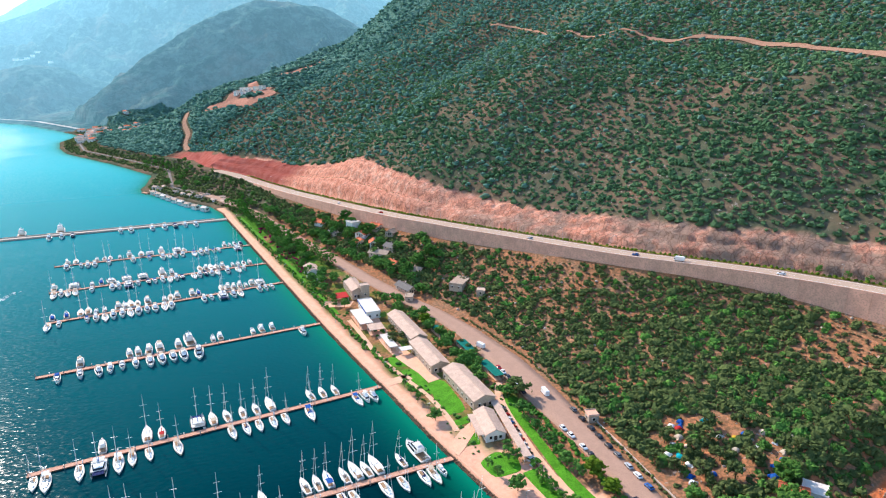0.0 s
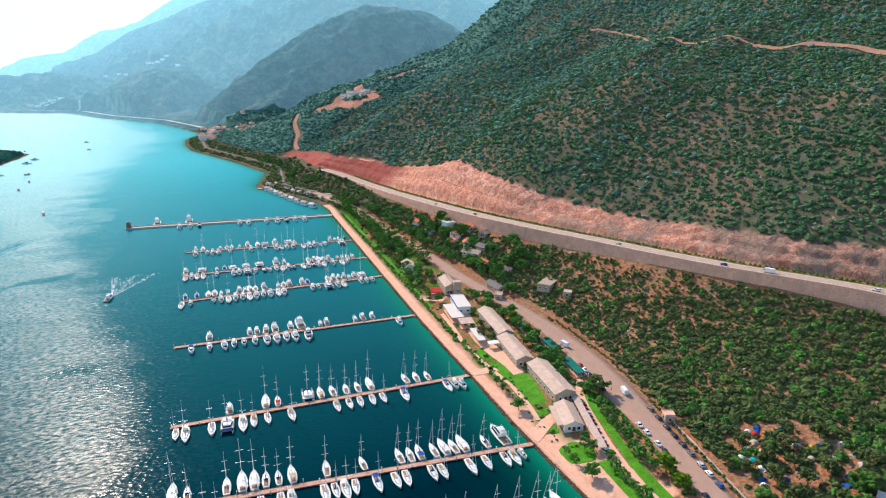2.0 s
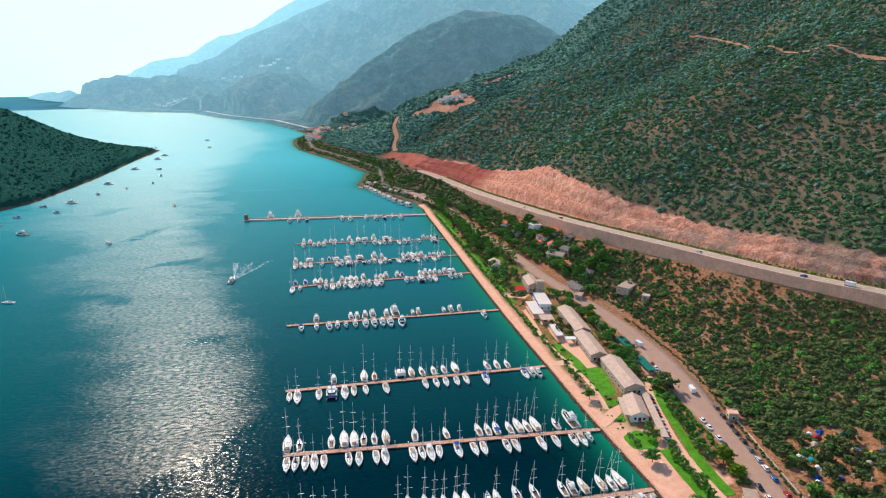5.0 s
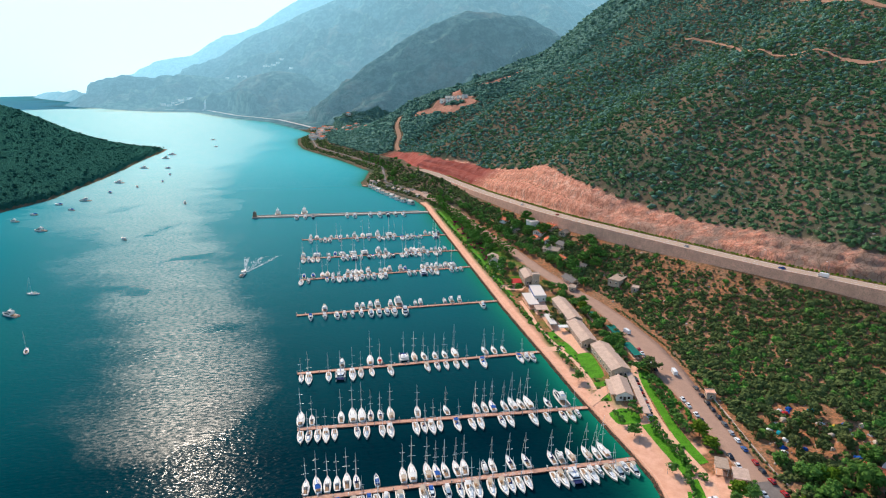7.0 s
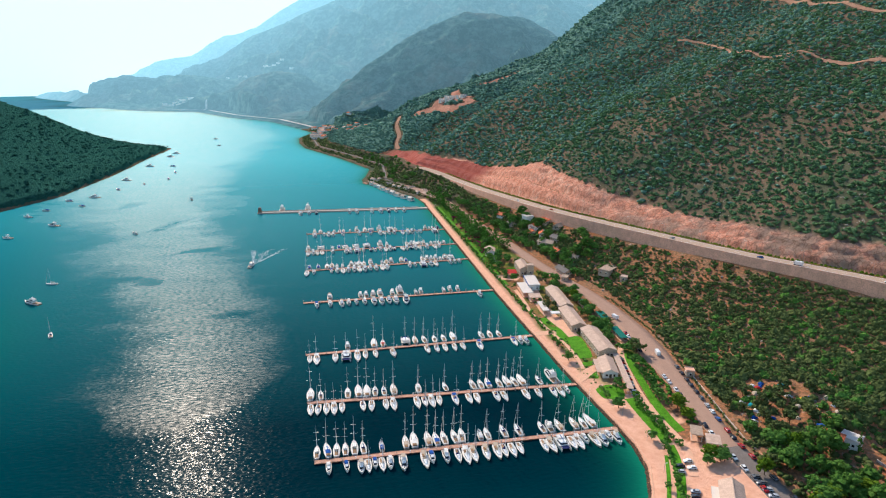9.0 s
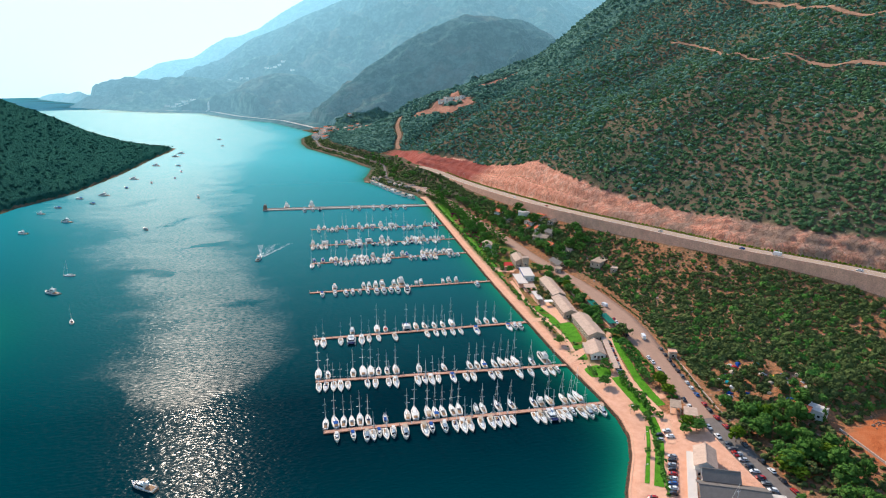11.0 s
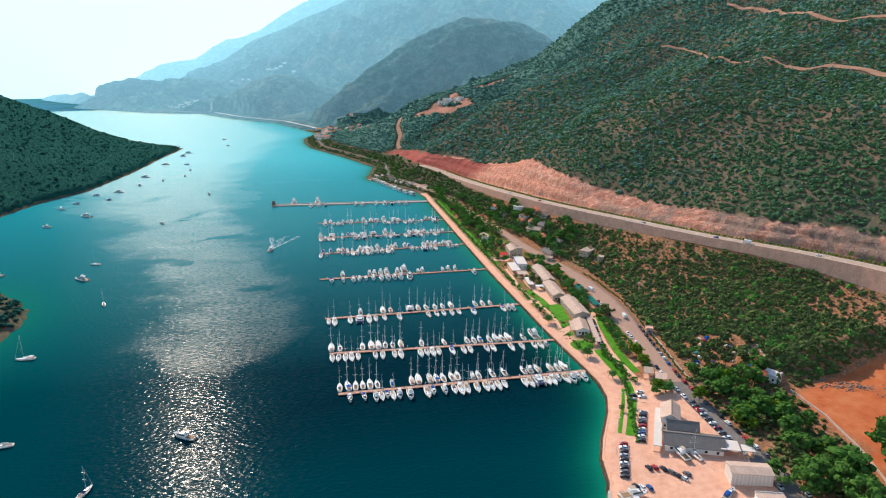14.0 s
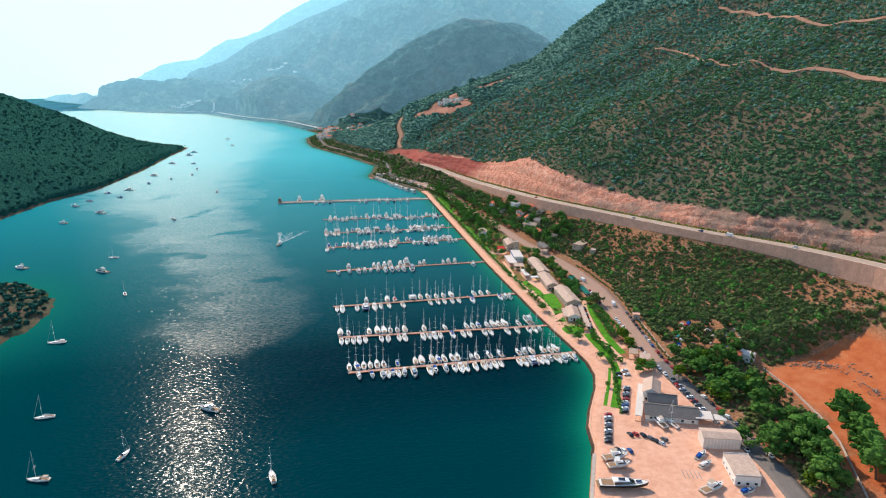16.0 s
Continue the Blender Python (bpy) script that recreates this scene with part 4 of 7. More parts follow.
# ---- trees ----
def tree_proto(name, height, spread, material, label, n=84, trunk=0.22, low=0.35, kind="round"):
    root = thing(name, label, "tree")
    g = Geo()
    bend = Vector((rng.normal(0, 0.04) * height, rng.normal(0, 0.04) * height, height * low))
    g.tube((0, 0, -0.4), bend, trunk, trunk * 0.7, 7)
    tips = []
    for k in range(5):
        a = 6.283 * k / 5 + rng.random()
        tip = bend + Vector((math.cos(a) * spread * 0.55, math.sin(a) * spread * 0.55, height * (0.2 + 0.25 * rng.random())))
        g.tube(bend * (0.8 + 0.04 * k), tip, trunk * 0.5, trunk * 0.15, 5)
        tips.append(tip)
    top = bend + Vector((0, 0, height * 0.5))
    g.tube(bend, top, trunk * 0.6, trunk * 0.15, 5)
    part("trunk", g, M_BARK, root, "grey-brown bark")
    cs, rs = [], []
    for k in range(n):
        a, q, h = rng.random() * 6.283, math.sqrt(rng.random()), rng.random()
        if kind == "cone":
            rad = spread * (1 - h) * q
            z = height * (0.12 + 0.88 * h)
            r = spread * (0.30 + 0.35 * (1 - h))
        else:
            rad = spread * q * math.sqrt(max(0.05, 1 - (2 * h - 0.75) ** 2 / 1.7))
            z = height * (low + 0.02 + (0.93 - low) * h)
            r = spread * (0.17 + 0.17 * rng.random())
        lump = 1 + 0.22 * math.sin(3 * a + height) * math.cos(5 * h + spread)
        cs.append((bend.x + math.cos(a) * rad * lump, bend.y + math.sin(a) * rad * lump, z))
        rs.append(r)
    cs, rs = np.array(cs), np.array(rs)
    core = rng.random(len(cs)) < 0.5
    v, f = clumps(cs[core], rs[core] * 0.92, 0.74, 0.42, ICO_DOME)
    m = 320 if height > 10 else 200
    pick = rng.integers(0, len(cs), m)
    way = rng.normal(size=(m, 3))
    way[:, 2] = np.abs(way[:, 2]) * 0.9 - 0.25
    way /= np.linalg.norm(way, axis=1)[:, None]
    tv, tf = tufts(cs[pick] + way * rs[pick][:, None] * 0.85, rs[pick] * rng.uniform(0.20, 0.42, m))
    part("crown", tri_mesh("crown", np.concatenate([v, tv]), np.concatenate([f, tf + len(v)]), material, False), None, root, "leafy crown with gaps")
    return root


PROTO = []


def stash(ob):
    """Keeps a pattern out of sight until it has been copied."""
    PROTO.append(ob)
    return ob


TREES = {
    "green": [stash(tree_proto("tree", 7.5, 3.6, M_TREE, "broad green shade tree with a rounded crown")) for _ in range(3)],
    "small": [stash(tree_proto("small_tree", 4.2, 2.1, M_TREE, "small round-crowned garden tree", 30, 0.12)) for _ in range(2)],
    "pine": [stash(tree_proto("pine_tree", 10.5, 4.8, M_PINE, "dark green umbrella pine with a dense crown", 74, 0.3, 0.4)) for _ in range(3)],
    "lime": [stash(tree_proto("yellow_green_tree", 7.0, 3.4, M_LIME, "yellow-green leafy tree beside the road"))],
    "olive": [stash(tree_proto("olive_tree", 5.2, 3.0, M_OLIVE, "grey-green olive tree with a ragged crown", 40, 0.2)) for _ in range(2)],
    "poplar": [stash(tree_proto("slender_tree", 9.5, 2.4, M_HEDGE, "slender bright green tree lining the road", 44, 0.18, 0.2)) for _ in range(2)],
    "cypress": [stash(tree_proto("cypress_tree", 10.0, 1.3, M_PINE, "tall narrow dark cypress", 40, 0.15, 0.1, "cone"))],
    "ball": [stash(tree_proto("clipped_bush_tree", 2.6, 1.7, M_HEDGE, "clipped ball-shaped bright green shrub", 26, 0.1, 0.2))],
}


def plant(kind, x, y, s=1.0, group="", z=None):
    src = TREES[kind][int(rng.integers(len(TREES[kind])))]
    z = float(ground_z(np.array([x]), np.array([y]))[0]) if z is None else z
    ob = copy_thing(src, Matrix.LocRotScale((x, y, z - 0.05), Euler((0, 0, rng.random() * 6.28)), (1.15 * s * rng.uniform(0.85, 1.15), 1.15 * s * rng.uniform(0.85, 1.15), 1.1 * s * rng.uniform(0.85, 1.15))))
    return tagged(ob, group=group) if group else ob


# ---- boats ----
M_GEL = plain("white_gelcoat", (0.86, 0.84, 0.80), 0.25, var=0.03, scale=0.6)
M_CREAM = plain("cream_gelcoat", (0.72, 0.62, 0.50), 0.3, var=0.05, scale=0.6)
M_NAVY = plain("navy_gelcoat", (0.02, 0.035, 0.09), 0.2, var=0.1)
M_BLACKHULL = plain("black_gelcoat", (0.012, 0.012, 0.014), 0.2, var=0.1)
M_DECK = plain("boat_deck", (0.76, 0.71, 0.64), 0.7, var=0.10, scale=2.0)
M_TEAK = plain("teak", (0.34, 0.21, 0.12), 0.7, var=0.2, scale=2.5)
M_ALU = plain("mast_alloy", (0.86, 0.86, 0.84), 0.45, 0.15, var=0.04)
M_GLASS, g_nt, g_b = mat("dark_glass", 0.06, 0.0, 0.6)
g_b.inputs["Base Color"].default_value = (0.012, 0.016, 0.022, 1)
CANVAS = {k: plain(k + "_canvas", c, 0.85, var=0.15, scale=2) for k, c in
          (("blue", (0.02, 0.09, 0.33)), ("beige", (0.50, 0.40, 0.30)), ("red", (0.42, 0.03, 0.03)), ("white", (0.72, 0.70, 0.66)), ("navy", (0.02, 0.03, 0.10)), ("teal", (0.02, 0.30, 0.33)))}


def hull_rings(L, B, deck, shape, n=9, keel=-0.5, flare=0.92):
    rings = []
    for t in np.linspace(0, 1, n):
        b = B / 2 * np.interp(t, [0, 0.25, 0.5, 0.75, 0.9, 1], shape)
        d = np.interp(t, [0, 0.3, 0.6, 0.85, 1], deck)
        y = -L / 2 + L * t
        k = keel * (1 - 0.8 * t ** 4)
        rings.append([(-b, y, d), (-b * flare, y - 0.02 * L * t ** 3, 0.35), (-b * 0.6, y - 0.04 * L * t ** 3, k * 0.5), (0, y - 0.05 * L * t ** 3, k),
                      (b * 0.6, y - 0.04 * L * t ** 3, k * 0.5), (b * flare, y - 0.02 * L * t ** 3, 0.35), (b, y, d)])
    return rings


def deck_geo(L, B, deck, shape, drop=0.06, n=9):
    g = Geo()
    rings = []
    for t in np.linspace(0, 1, n):
        b = B / 2 * np.interp(t, [0, 0.25, 0.5, 0.75, 0.9, 1], shape) * 0.96
        d = np.interp(t, [0, 0.3, 0.6, 0.85, 1], deck) - drop
        y = -L / 2 + 0.05 + (L - 0.15) * t
        rings.append([(-b, y, d), (0, y, d + 0.06), (b, y, d), (b, y, d - 0.1), (-b, y, d - 0.1)])
    return g.loft(rings, True)


SAIL_SHAPE = [0.72, 0.95, 1.0, 0.72, 0.36, 0.03]
POWER_SHAPE = [0.92, 1.0, 1.0, 0.86, 0.52, 0.05]


def cabin(g, y0, y1, w, z0, h, front=0.5, back=0.1, taper=0.85):
    a = [(-w / 2, y0, z0), (w / 2, y0, z0), (w / 2 * 0.75, y1, z0), (-w / 2 * 0.75, y1, z0)]
    b = [(-w / 2 * taper, y0 + back, z0 + h), (w / 2 * taper, y0 + back, z0 + h), (w / 2 * 0.7 * taper, y1 - front, z0 + h * 0.94), (-w / 2 * 0.7 * taper, y1 - front, z0 + h * 0.94)]
    return g.loft([a, b], True)


def sail_boat(L, hull_m, cover, hood, label, bimini=None):
    B = L * 0.315
    deck = [1.0, 0.95, 0.98, 1.12, 1.28]
    root = thing("sailing_yacht", label, "sailboat", "yachts moored at the piers")
    part("hull", Geo().loft(hull_rings(L, B, deck, SAIL_SHAPE)), hull_m, root, "", True)
    part("deck", deck_geo(L, B, deck, SAIL_SHAPE), M_DECK, root, "pale deck")
    part("coachroof", cabin(Geo(), -0.06 * L, 0.27 * L, B * 0.56, 0.93, 0.50, 0.5), M_GEL, root)
    part("window", cabin(Geo(), -0.03 * L, 0.20 * L, B * 0.575, 1.08, 0.17, 0.25, 0.1, 0.95), M_GLASS, root, "dark side windows")
    part("cockpit", Geo().box(-B * 0.24, B * 0.24, -0.44 * L, -0.10 * L, 0.86, 1.02, 0.03), M_TEAK, root, "teak cockpit sole")
    g = Geo()
    for s in (-1, 1):
        g.box(s * B * 0.30 - 0.14, s * B * 0.30 + 0.14, -0.42 * L, -0.08 * L, 0.9, 1.3, 0.06)
    part("coaming", g, M_GEL, root)
    ring = lambda y, w, h: [(w * math.cos(a), y, 1.15 + h * math.sin(a)) for a in np.linspace(math.pi, 0, 7)]
    part("sprayhood", Geo().loft([ring(-0.10 * L, B * 0.28, 0.75), ring(-0.05 * L, B * 0.28, 0.6), ring(-0.015 * L, B * 0.24, 0.28)]), CANVAS[hood], root, "folding canvas sprayhood", True)
    my, top = 0.08 * L, 1.42 * L
    part("mast", Geo().tube((0, my, 1.3), (0, my, top), 0.10, 0.065, 6), M_ALU, root, "bare aluminium mast")
    for h, w in ((0.45, 0.135), (0.72, 0.105)):
        part("spreader", Geo().box(-w * L, w * L, my - 0.05, my + 0.05, top * h, top * h + 0.06), M_ALU, root)
    part("boom", Geo().tube((0, my - 0.1, 2.25), (0, -0.33 * L, 2.2), 0.09, 0.08, 6), M_ALU, root)
    part("sail_cover", Geo().loft([[(0.20 * s * math.cos(a), my - 0.25 - (0.36 * L) * q, 2.50 + 0.26 * s * math.sin(a)) for a in np.linspace(0, 5.5, 7)] for q, s in ((0, 1.2), (0.5, 1.0), (1, 0.6))], True), CANVAS[cover], root, "stowed sail under its cover", True)
    part("furled_genoa", Geo().tube((0, 0.485 * L, 1.4), (0, my + 0.1, top * 0.95), 0.09, 0.05, 5), CANVAS["white"], root)
    if bimini:
        part("bimini", Geo().loft([[(-B * 0.32, y, 2.6), (-B * 0.2, y, 2.78), (B * 0.2, y, 2.78), (B * 0.32, y, 2.6), (B * 0.2, y, 2.72), (-B * 0.2, y, 2.72)] for y in (-0.44 * L, -0.2 * L)], True), CANVAS[bimini], root, "stretched canvas sun shade")
    return root


def motor_boat(L, hull_m, cover, label, fly=True):
    B = L * 0.33
    deck = [1.05, 1.1, 1.3, 1.6, 1.75]
    root = thing("motor_yacht", label, "motorboat", "yachts moored at the piers")
    part("hull", Geo().loft(hull_rings(L, B, deck, POWER_SHAPE, flare=0.86)), hull_m, root, "", True)
    part("deck", deck_geo(L, B, deck, POWER_SHAPE, 0.12), M_DECK, root)
    part("cabin", cabin(Geo(), -0.14 * L, 0.30 * L, B * 0.74, 1.1, 0.115 * L, 1.4, 0.1), M_GEL, root, "white cabin")
    part("windscreen", cabin(Geo(), -0.10 * L, 0.295 * L, B * 0.76, 1.1 + 0.045 * L, 0.05 * L, 0.75, 0.1, 0.93), M_GLASS, root, "dark wrap-round windows")
    part("foredeck_hatch", Geo().box(-0.35, 0.35, 0.34 * L, 0.34 * L + 0.7, 1.5, 1.62, 0.04), M_GLASS, root)
    part("cockpit", Geo().box(-B * 0.36, B * 0.36, -0.46 * L, -0.15 * L, 0.95, 1.12, 0.03), M_TEAK, root, "teak cockpit floor")
    part("swim_platform", Geo().box(-B * 0.4, B * 0.4, -0.56 * L, -0.495 * L, 0.25, 0.42, 0.04), M_TEAK, root)
    z = 1.1 + 0.115 * L
    if fly:
        part("flybridge", cabin(Geo(), -0.20 * L, 0.10 * L, B * 0.62, z - 0.05, 0.75, 0.6, 0.0, 0.95), M_GEL, root)
        part("hardtop", Geo().box(-B * 0.26, B * 0.26, -0.2 * L, 0.02 * L, z + 1.65, z + 1.78, 0.04), CANVAS[cover], root, "sun top over the upper helm")
        for s in (-1, 1):
            part("arch_leg", Geo().tube((s * B * 0.25, -0.19 * L, z + 0.3), (s * B * 0.24, -0.14 * L, z + 1.68), 0.09, 0.07, 5), M_GEL, root)
    else:
        part("canopy", Geo().loft([[(-B * 0.34, y, 1.5), (-B * 0.28, y, h), (B * 0.28, y, h), (B * 0.34, y, 1.5)] for y, h in ((-0.44 * L, 2.1), (-0.3 * L, 2.5), (-0.08 * L, 2.5))]), CANVAS[cover], root, "canvas cockpit cover")
    g = Geo()
    for s in (-1, 1):
        g.tube((s * B * 0.40, 0.12 * L, 1.9), (s * 0.05, 0.49 * L, 2.4), 0.035, 0.035, 4)
    part("bow_rail", g, M_ALU, root)
    return root


def big_yacht(L, label, hull=M_GEL):
    root = motor_boat(L, hull, "white", label)
    root.name = "large_motor_yacht"
    B = L * 0.27
    part("upper_saloon", cabin(Geo(), -0.26 * L, 0.16 * L, B * 0.8, 1.1 + 0.11 * L, 0.10 * L, 1.6, 0.1), M_GEL, root)
    part("upper_window", cabin(Geo(), -0.20 * L, 0.155 * L, B * 0.82, 1.1 + 0.145 * L, 0.04 * L, 0.8, 0.1, 0.95), M_GLASS, root)
    part("radar_mast", Geo().tube((0, -0.08 * L, 1 + 0.2 * L), (0, -0.1 * L, 2.6 + 0.26 * L), 0.18, 0.1, 6).box(-0.9, 0.9, -0.12 * L, -0.09 * L, 1.6 + 0.25 * L, 1.8 + 0.25 * L, 0.05), M_GEL, root)
    return root


def catamaran(L, label):
    root = thing("catamaran", label, "catamaran", "yachts moored at the piers")
    for s in (-1, 1):
        rings = [[(x + s * L * 0.2, y, z) for x, y, z in r] for r in hull_rings(L, L * 0.13, [1.2, 1.4, 1.5, 1.55, 1.6], SAIL_SHAPE)]
        part("hull", Geo().loft(rings), M_GEL, root, "", True)
    part("bridge_deck", Geo().box(-L * 0.23, L * 0.23, -0.42 * L, 0.2 * L, 1.1, 1.5, 0.1), M_DECK, root)
    part("trampoline", Geo().box(-L * 0.17, L * 0.17, 0.2 * L, 0.42 * L, 1.32, 1.38), CANVAS["navy"], root, "dark netting between the bows")
    part("saloon", cabin(Geo(), -0.2 * L, 0.2 * L, L * 0.40, 1.45, 1.1, 1.2, 0.1), M_GEL, root)
    part("window", cabin(Geo(), -0.16 * L, 0.195 * L, L * 0.41, 1.85, 0.4, 0.7, 0.1, 0.93), M_GLASS, root)
    part("bimini", Geo().box(-L * 0.17, L * 0.17, -0.42 * L, -0.16 * L, 2.9, 3.05, 0.06), CANVAS["white"], root)
    part("mast", Geo().tube((0, 0.06 * L, 2.4), (0, 0.06 * L, 1.45 * L), 0.14, 0.09, 6), M_ALU, root)
    for h in (0.5, 0.75):
        part("spreader", Geo().box(-0.1 * L, 0.1 * L, 0.06 * L - 0.05, 0.06 * L + 0.05, 1.45 * L * h, 1.45 * L * h + 0.08), M_ALU, root)
    part("boom", Geo().tube((0, 0.05 * L, 3.6), (0, -0.34 * L, 3.5), 0.2, 0.14, 6), CANVAS["blue"], root, "boom with its blue sail bag")
    return root


def sport_yacht(L, label):
    root = thing("sports_yacht", label, "motorboat", "boats ashore in the yard")
    B = L * 0.25
    deck = [1.3, 1.4, 1.6, 1.85, 2.0]
    part("hull", Geo().loft(hull_rings(L, B, deck, POWER_SHAPE, 13, -0.8, 0.84)), M_BLACKHULL, root, "glossy black hull", True)
    part("deck", deck_geo(L, B, deck, POWER_SHAPE, 0.05, 13), M_DECK, root)
    part("saloon", cabin(Geo(), -0.20 * L, 0.24 * L, B * 0.78, 1.5, 1.25, 2.6, 0.2), M_GLASS, root, "dark wrap-round saloon windows")
    part("hardtop", cabin(Geo(), -0.24 * L, 0.10 * L, B * 0.74, 2.7, 0.28, 0.8, 0.1), M_GEL, root, "white hardtop")
    part("sunroof", Geo().box(-B * 0.2, B * 0.2, -0.12 * L, 0.02 * L, 2.96, 3.02, 0.02), M_GLASS, root)
    part("foredeck_pad", Geo().box(-B * 0.2, B * 0.2, 0.24 * L, 0.36 * L, 1.78, 1.98, 0.06), M_NAVY, root, "dark sun pad")
    part("cockpit", Geo().box(-B * 0.38, B * 0.38, -0.45 * L, -0.21 * L, 1.2, 1.42, 0.03), M_TEAK, root)
    part("swim_platform", Geo().box(-B * 0.42, B * 0.42, -0.55 * L, -0.495 * L, 0.35, 0.55, 0.04), M_TEAK, root)
    for side in (-1, 1):
        part("bow_rail", Geo().tube((side * B * 0.44, 0.1 * L, 2.3), (side * 0.08, 0.49 * L, 2.75), 0.04, 0.04, 4), M_ALU, root)
    return root


SAILS = [stash(sail_boat(*a)) for a in (
    (12.0, M_GEL, "white", "beige", "white sailing yacht with bare mast and beige sprayhood"),
    (13.2, M_GEL, "blue", "blue", "white sailing yacht with blue sail cover and sprayhood", "blue"),
    (11.2, M_GEL, "navy", "navy", "white sailing yacht with navy canvas covers"),
    (12.6, M_CREAM, "beige", "beige", "cream-hulled sailing yacht with beige canvas", "beige"),
    (14.0, M_GEL, "white", "white", "long white sailing yacht with white canvas", "white"),
    (12.0, M_NAVY, "white", "white", "navy-hulled sailing yacht with pale deck"),
    (11.6, M_GEL, "red", "red", "white sailing yacht with red canvas over the cockpit", "red"))]
MOTORS = [stash(motor_boat(*a)) for a in (
    (10.0, M_GEL, "white", "white motor cruiser with flying bridge"),
    (8.5, M_GEL, "blue", "small white motor boat under a blue canvas cover", False),
    (11.5, M_GEL, "beige", "white motor yacht with a beige sun top"),
    (8.0, M_GEL, "white", "small white sports boat with pale cockpit cover", False),
    (9.2, M_NAVY, "navy", "navy-hulled motor cruiser with dark canvas", False))]
BIG = [stash(big_yacht(15.5, "large white motor yacht with two cabin decks"))]
SPORT = stash(sport_yacht(22.0, "long black-hulled sports yacht propped ashore"))
CATS = [stash(catamaran(12.0, "broad white sailing catamaran with blue sail bag"))]


# ---- piers ----
M_PLANK = plain("pier_planks", (0.58, 0.32, 0.22), 0.85, var=0.22, scale=1.2)
M_CONC = plain("pale_concrete", (0.50, 0.42, 0.35), 0.85, var=0.15, scale=0.5)
M_STEEL = plain("galvanised_steel", (0.35, 0.35, 0.34), 0.5, 0.5)
M_BROWN = plain("brown_paint", (0.24, 0.12, 0.07), 0.6)


def pier(ax, ay, bx, by, width=2.7):
    root = thing("pier", "long floating timber pier with steel piles", "pier", "marina piers", Matrix.Translation((ax, ay, 0)) @ Matrix.Rotation(math.atan2(by - ay, bx - ax), 4, "Z"))
    length = math.hypot(bx - ax, by - ay)
    n = int(length // 12)
    seg = length / n
    deck = Geo().box(0.06, seg - 0.06, -width / 2, width / 2, 0.22, 0.62, 0.05).mesh("pontoon", M_PLANK)
    kerb = Geo().box(0.06, seg - 0.06, -width / 2 - 0.12, -width / 2, 0.3, 0.72, 0.03).box(0.06, seg - 0.06, width / 2, width / 2 + 0.12, 0.3, 0.72, 0.03).mesh("fender_rail", M_BROWN)
    post = Geo().box(-0.16, 0.16, -0.16, 0.16, 0.6, 1.75, 0.06).box(-0.24, 0.24, -0.24, 0.24, 1.65, 1.85, 0.05).mesh("service_post", M_GEL)
    pile = Geo().tube((0, 0, -3), (0, 0, 2.2), 0.2, 0.2, 8).mesh("pier_leg", M_STEEL)
    for k in range(n):
        for me, off in ((deck, (k * seg, 0, 0)), (kerb, (k * seg, 0, 0)), (post, (k * seg + seg * 0.5, width * 0.33 * (-1) ** k, 0)), (pile, (k * seg, (width / 2 + 0.3) * (-1) ** k, 0))):
            ob = new(me.name, me)
            ob.parent, ob.location = root, off
    return root


PIERS = {8: (-136, 25.8, 16, 26.6), 7: (-140, 80.4, 13, 73.2), 6: (-142, 140.8, 12, 142.6), 5: (-145.5, 233.2, 8.5, 234.5),
         4: (-145.5, 313.2, 7.5, 322.5), 3: (-147, 375.3, 7.5, 375.5), 2: (-147, 443.5, 7.5, 436)}
for k, p in PIERS.items():
    pier(*p)

# breakwater quay at the marina's mouth
quay = thing("breakwater_quay", "wide concrete breakwater quay with a small beacon tower", "pier", "marina piers", Matrix.Translation((-208, 557.8, 0)) @ Matrix.Rotation(math.atan2(-11.5, 208), 4, "Z"))
for k in range(16):
    part("quay_slab", Geo().box(k * 13.2 + 0.05, k * 13.2 + 13.15, -3.2, 3.2, -2, 1.5, 0.08), M_CONC, quay)
part("parapet", Geo().box(0, 200, 2.4, 3.2, 1.5, 2.3, 0.05), M_CONC, quay)
tower = part("beacon_tower", Geo().box(0.8, 5.2, -2.4, 2.0, 1.5, 7.0, 0.2, 0.5, 0.5), M_BROWN, quay, "brown stone beacon tower")
part("beacon_cap", Geo().box(1.6, 4.4, -1.6, 1.2, 7.0, 8.0, 0.3, 0.4, 0.4), M_CONC, tower)

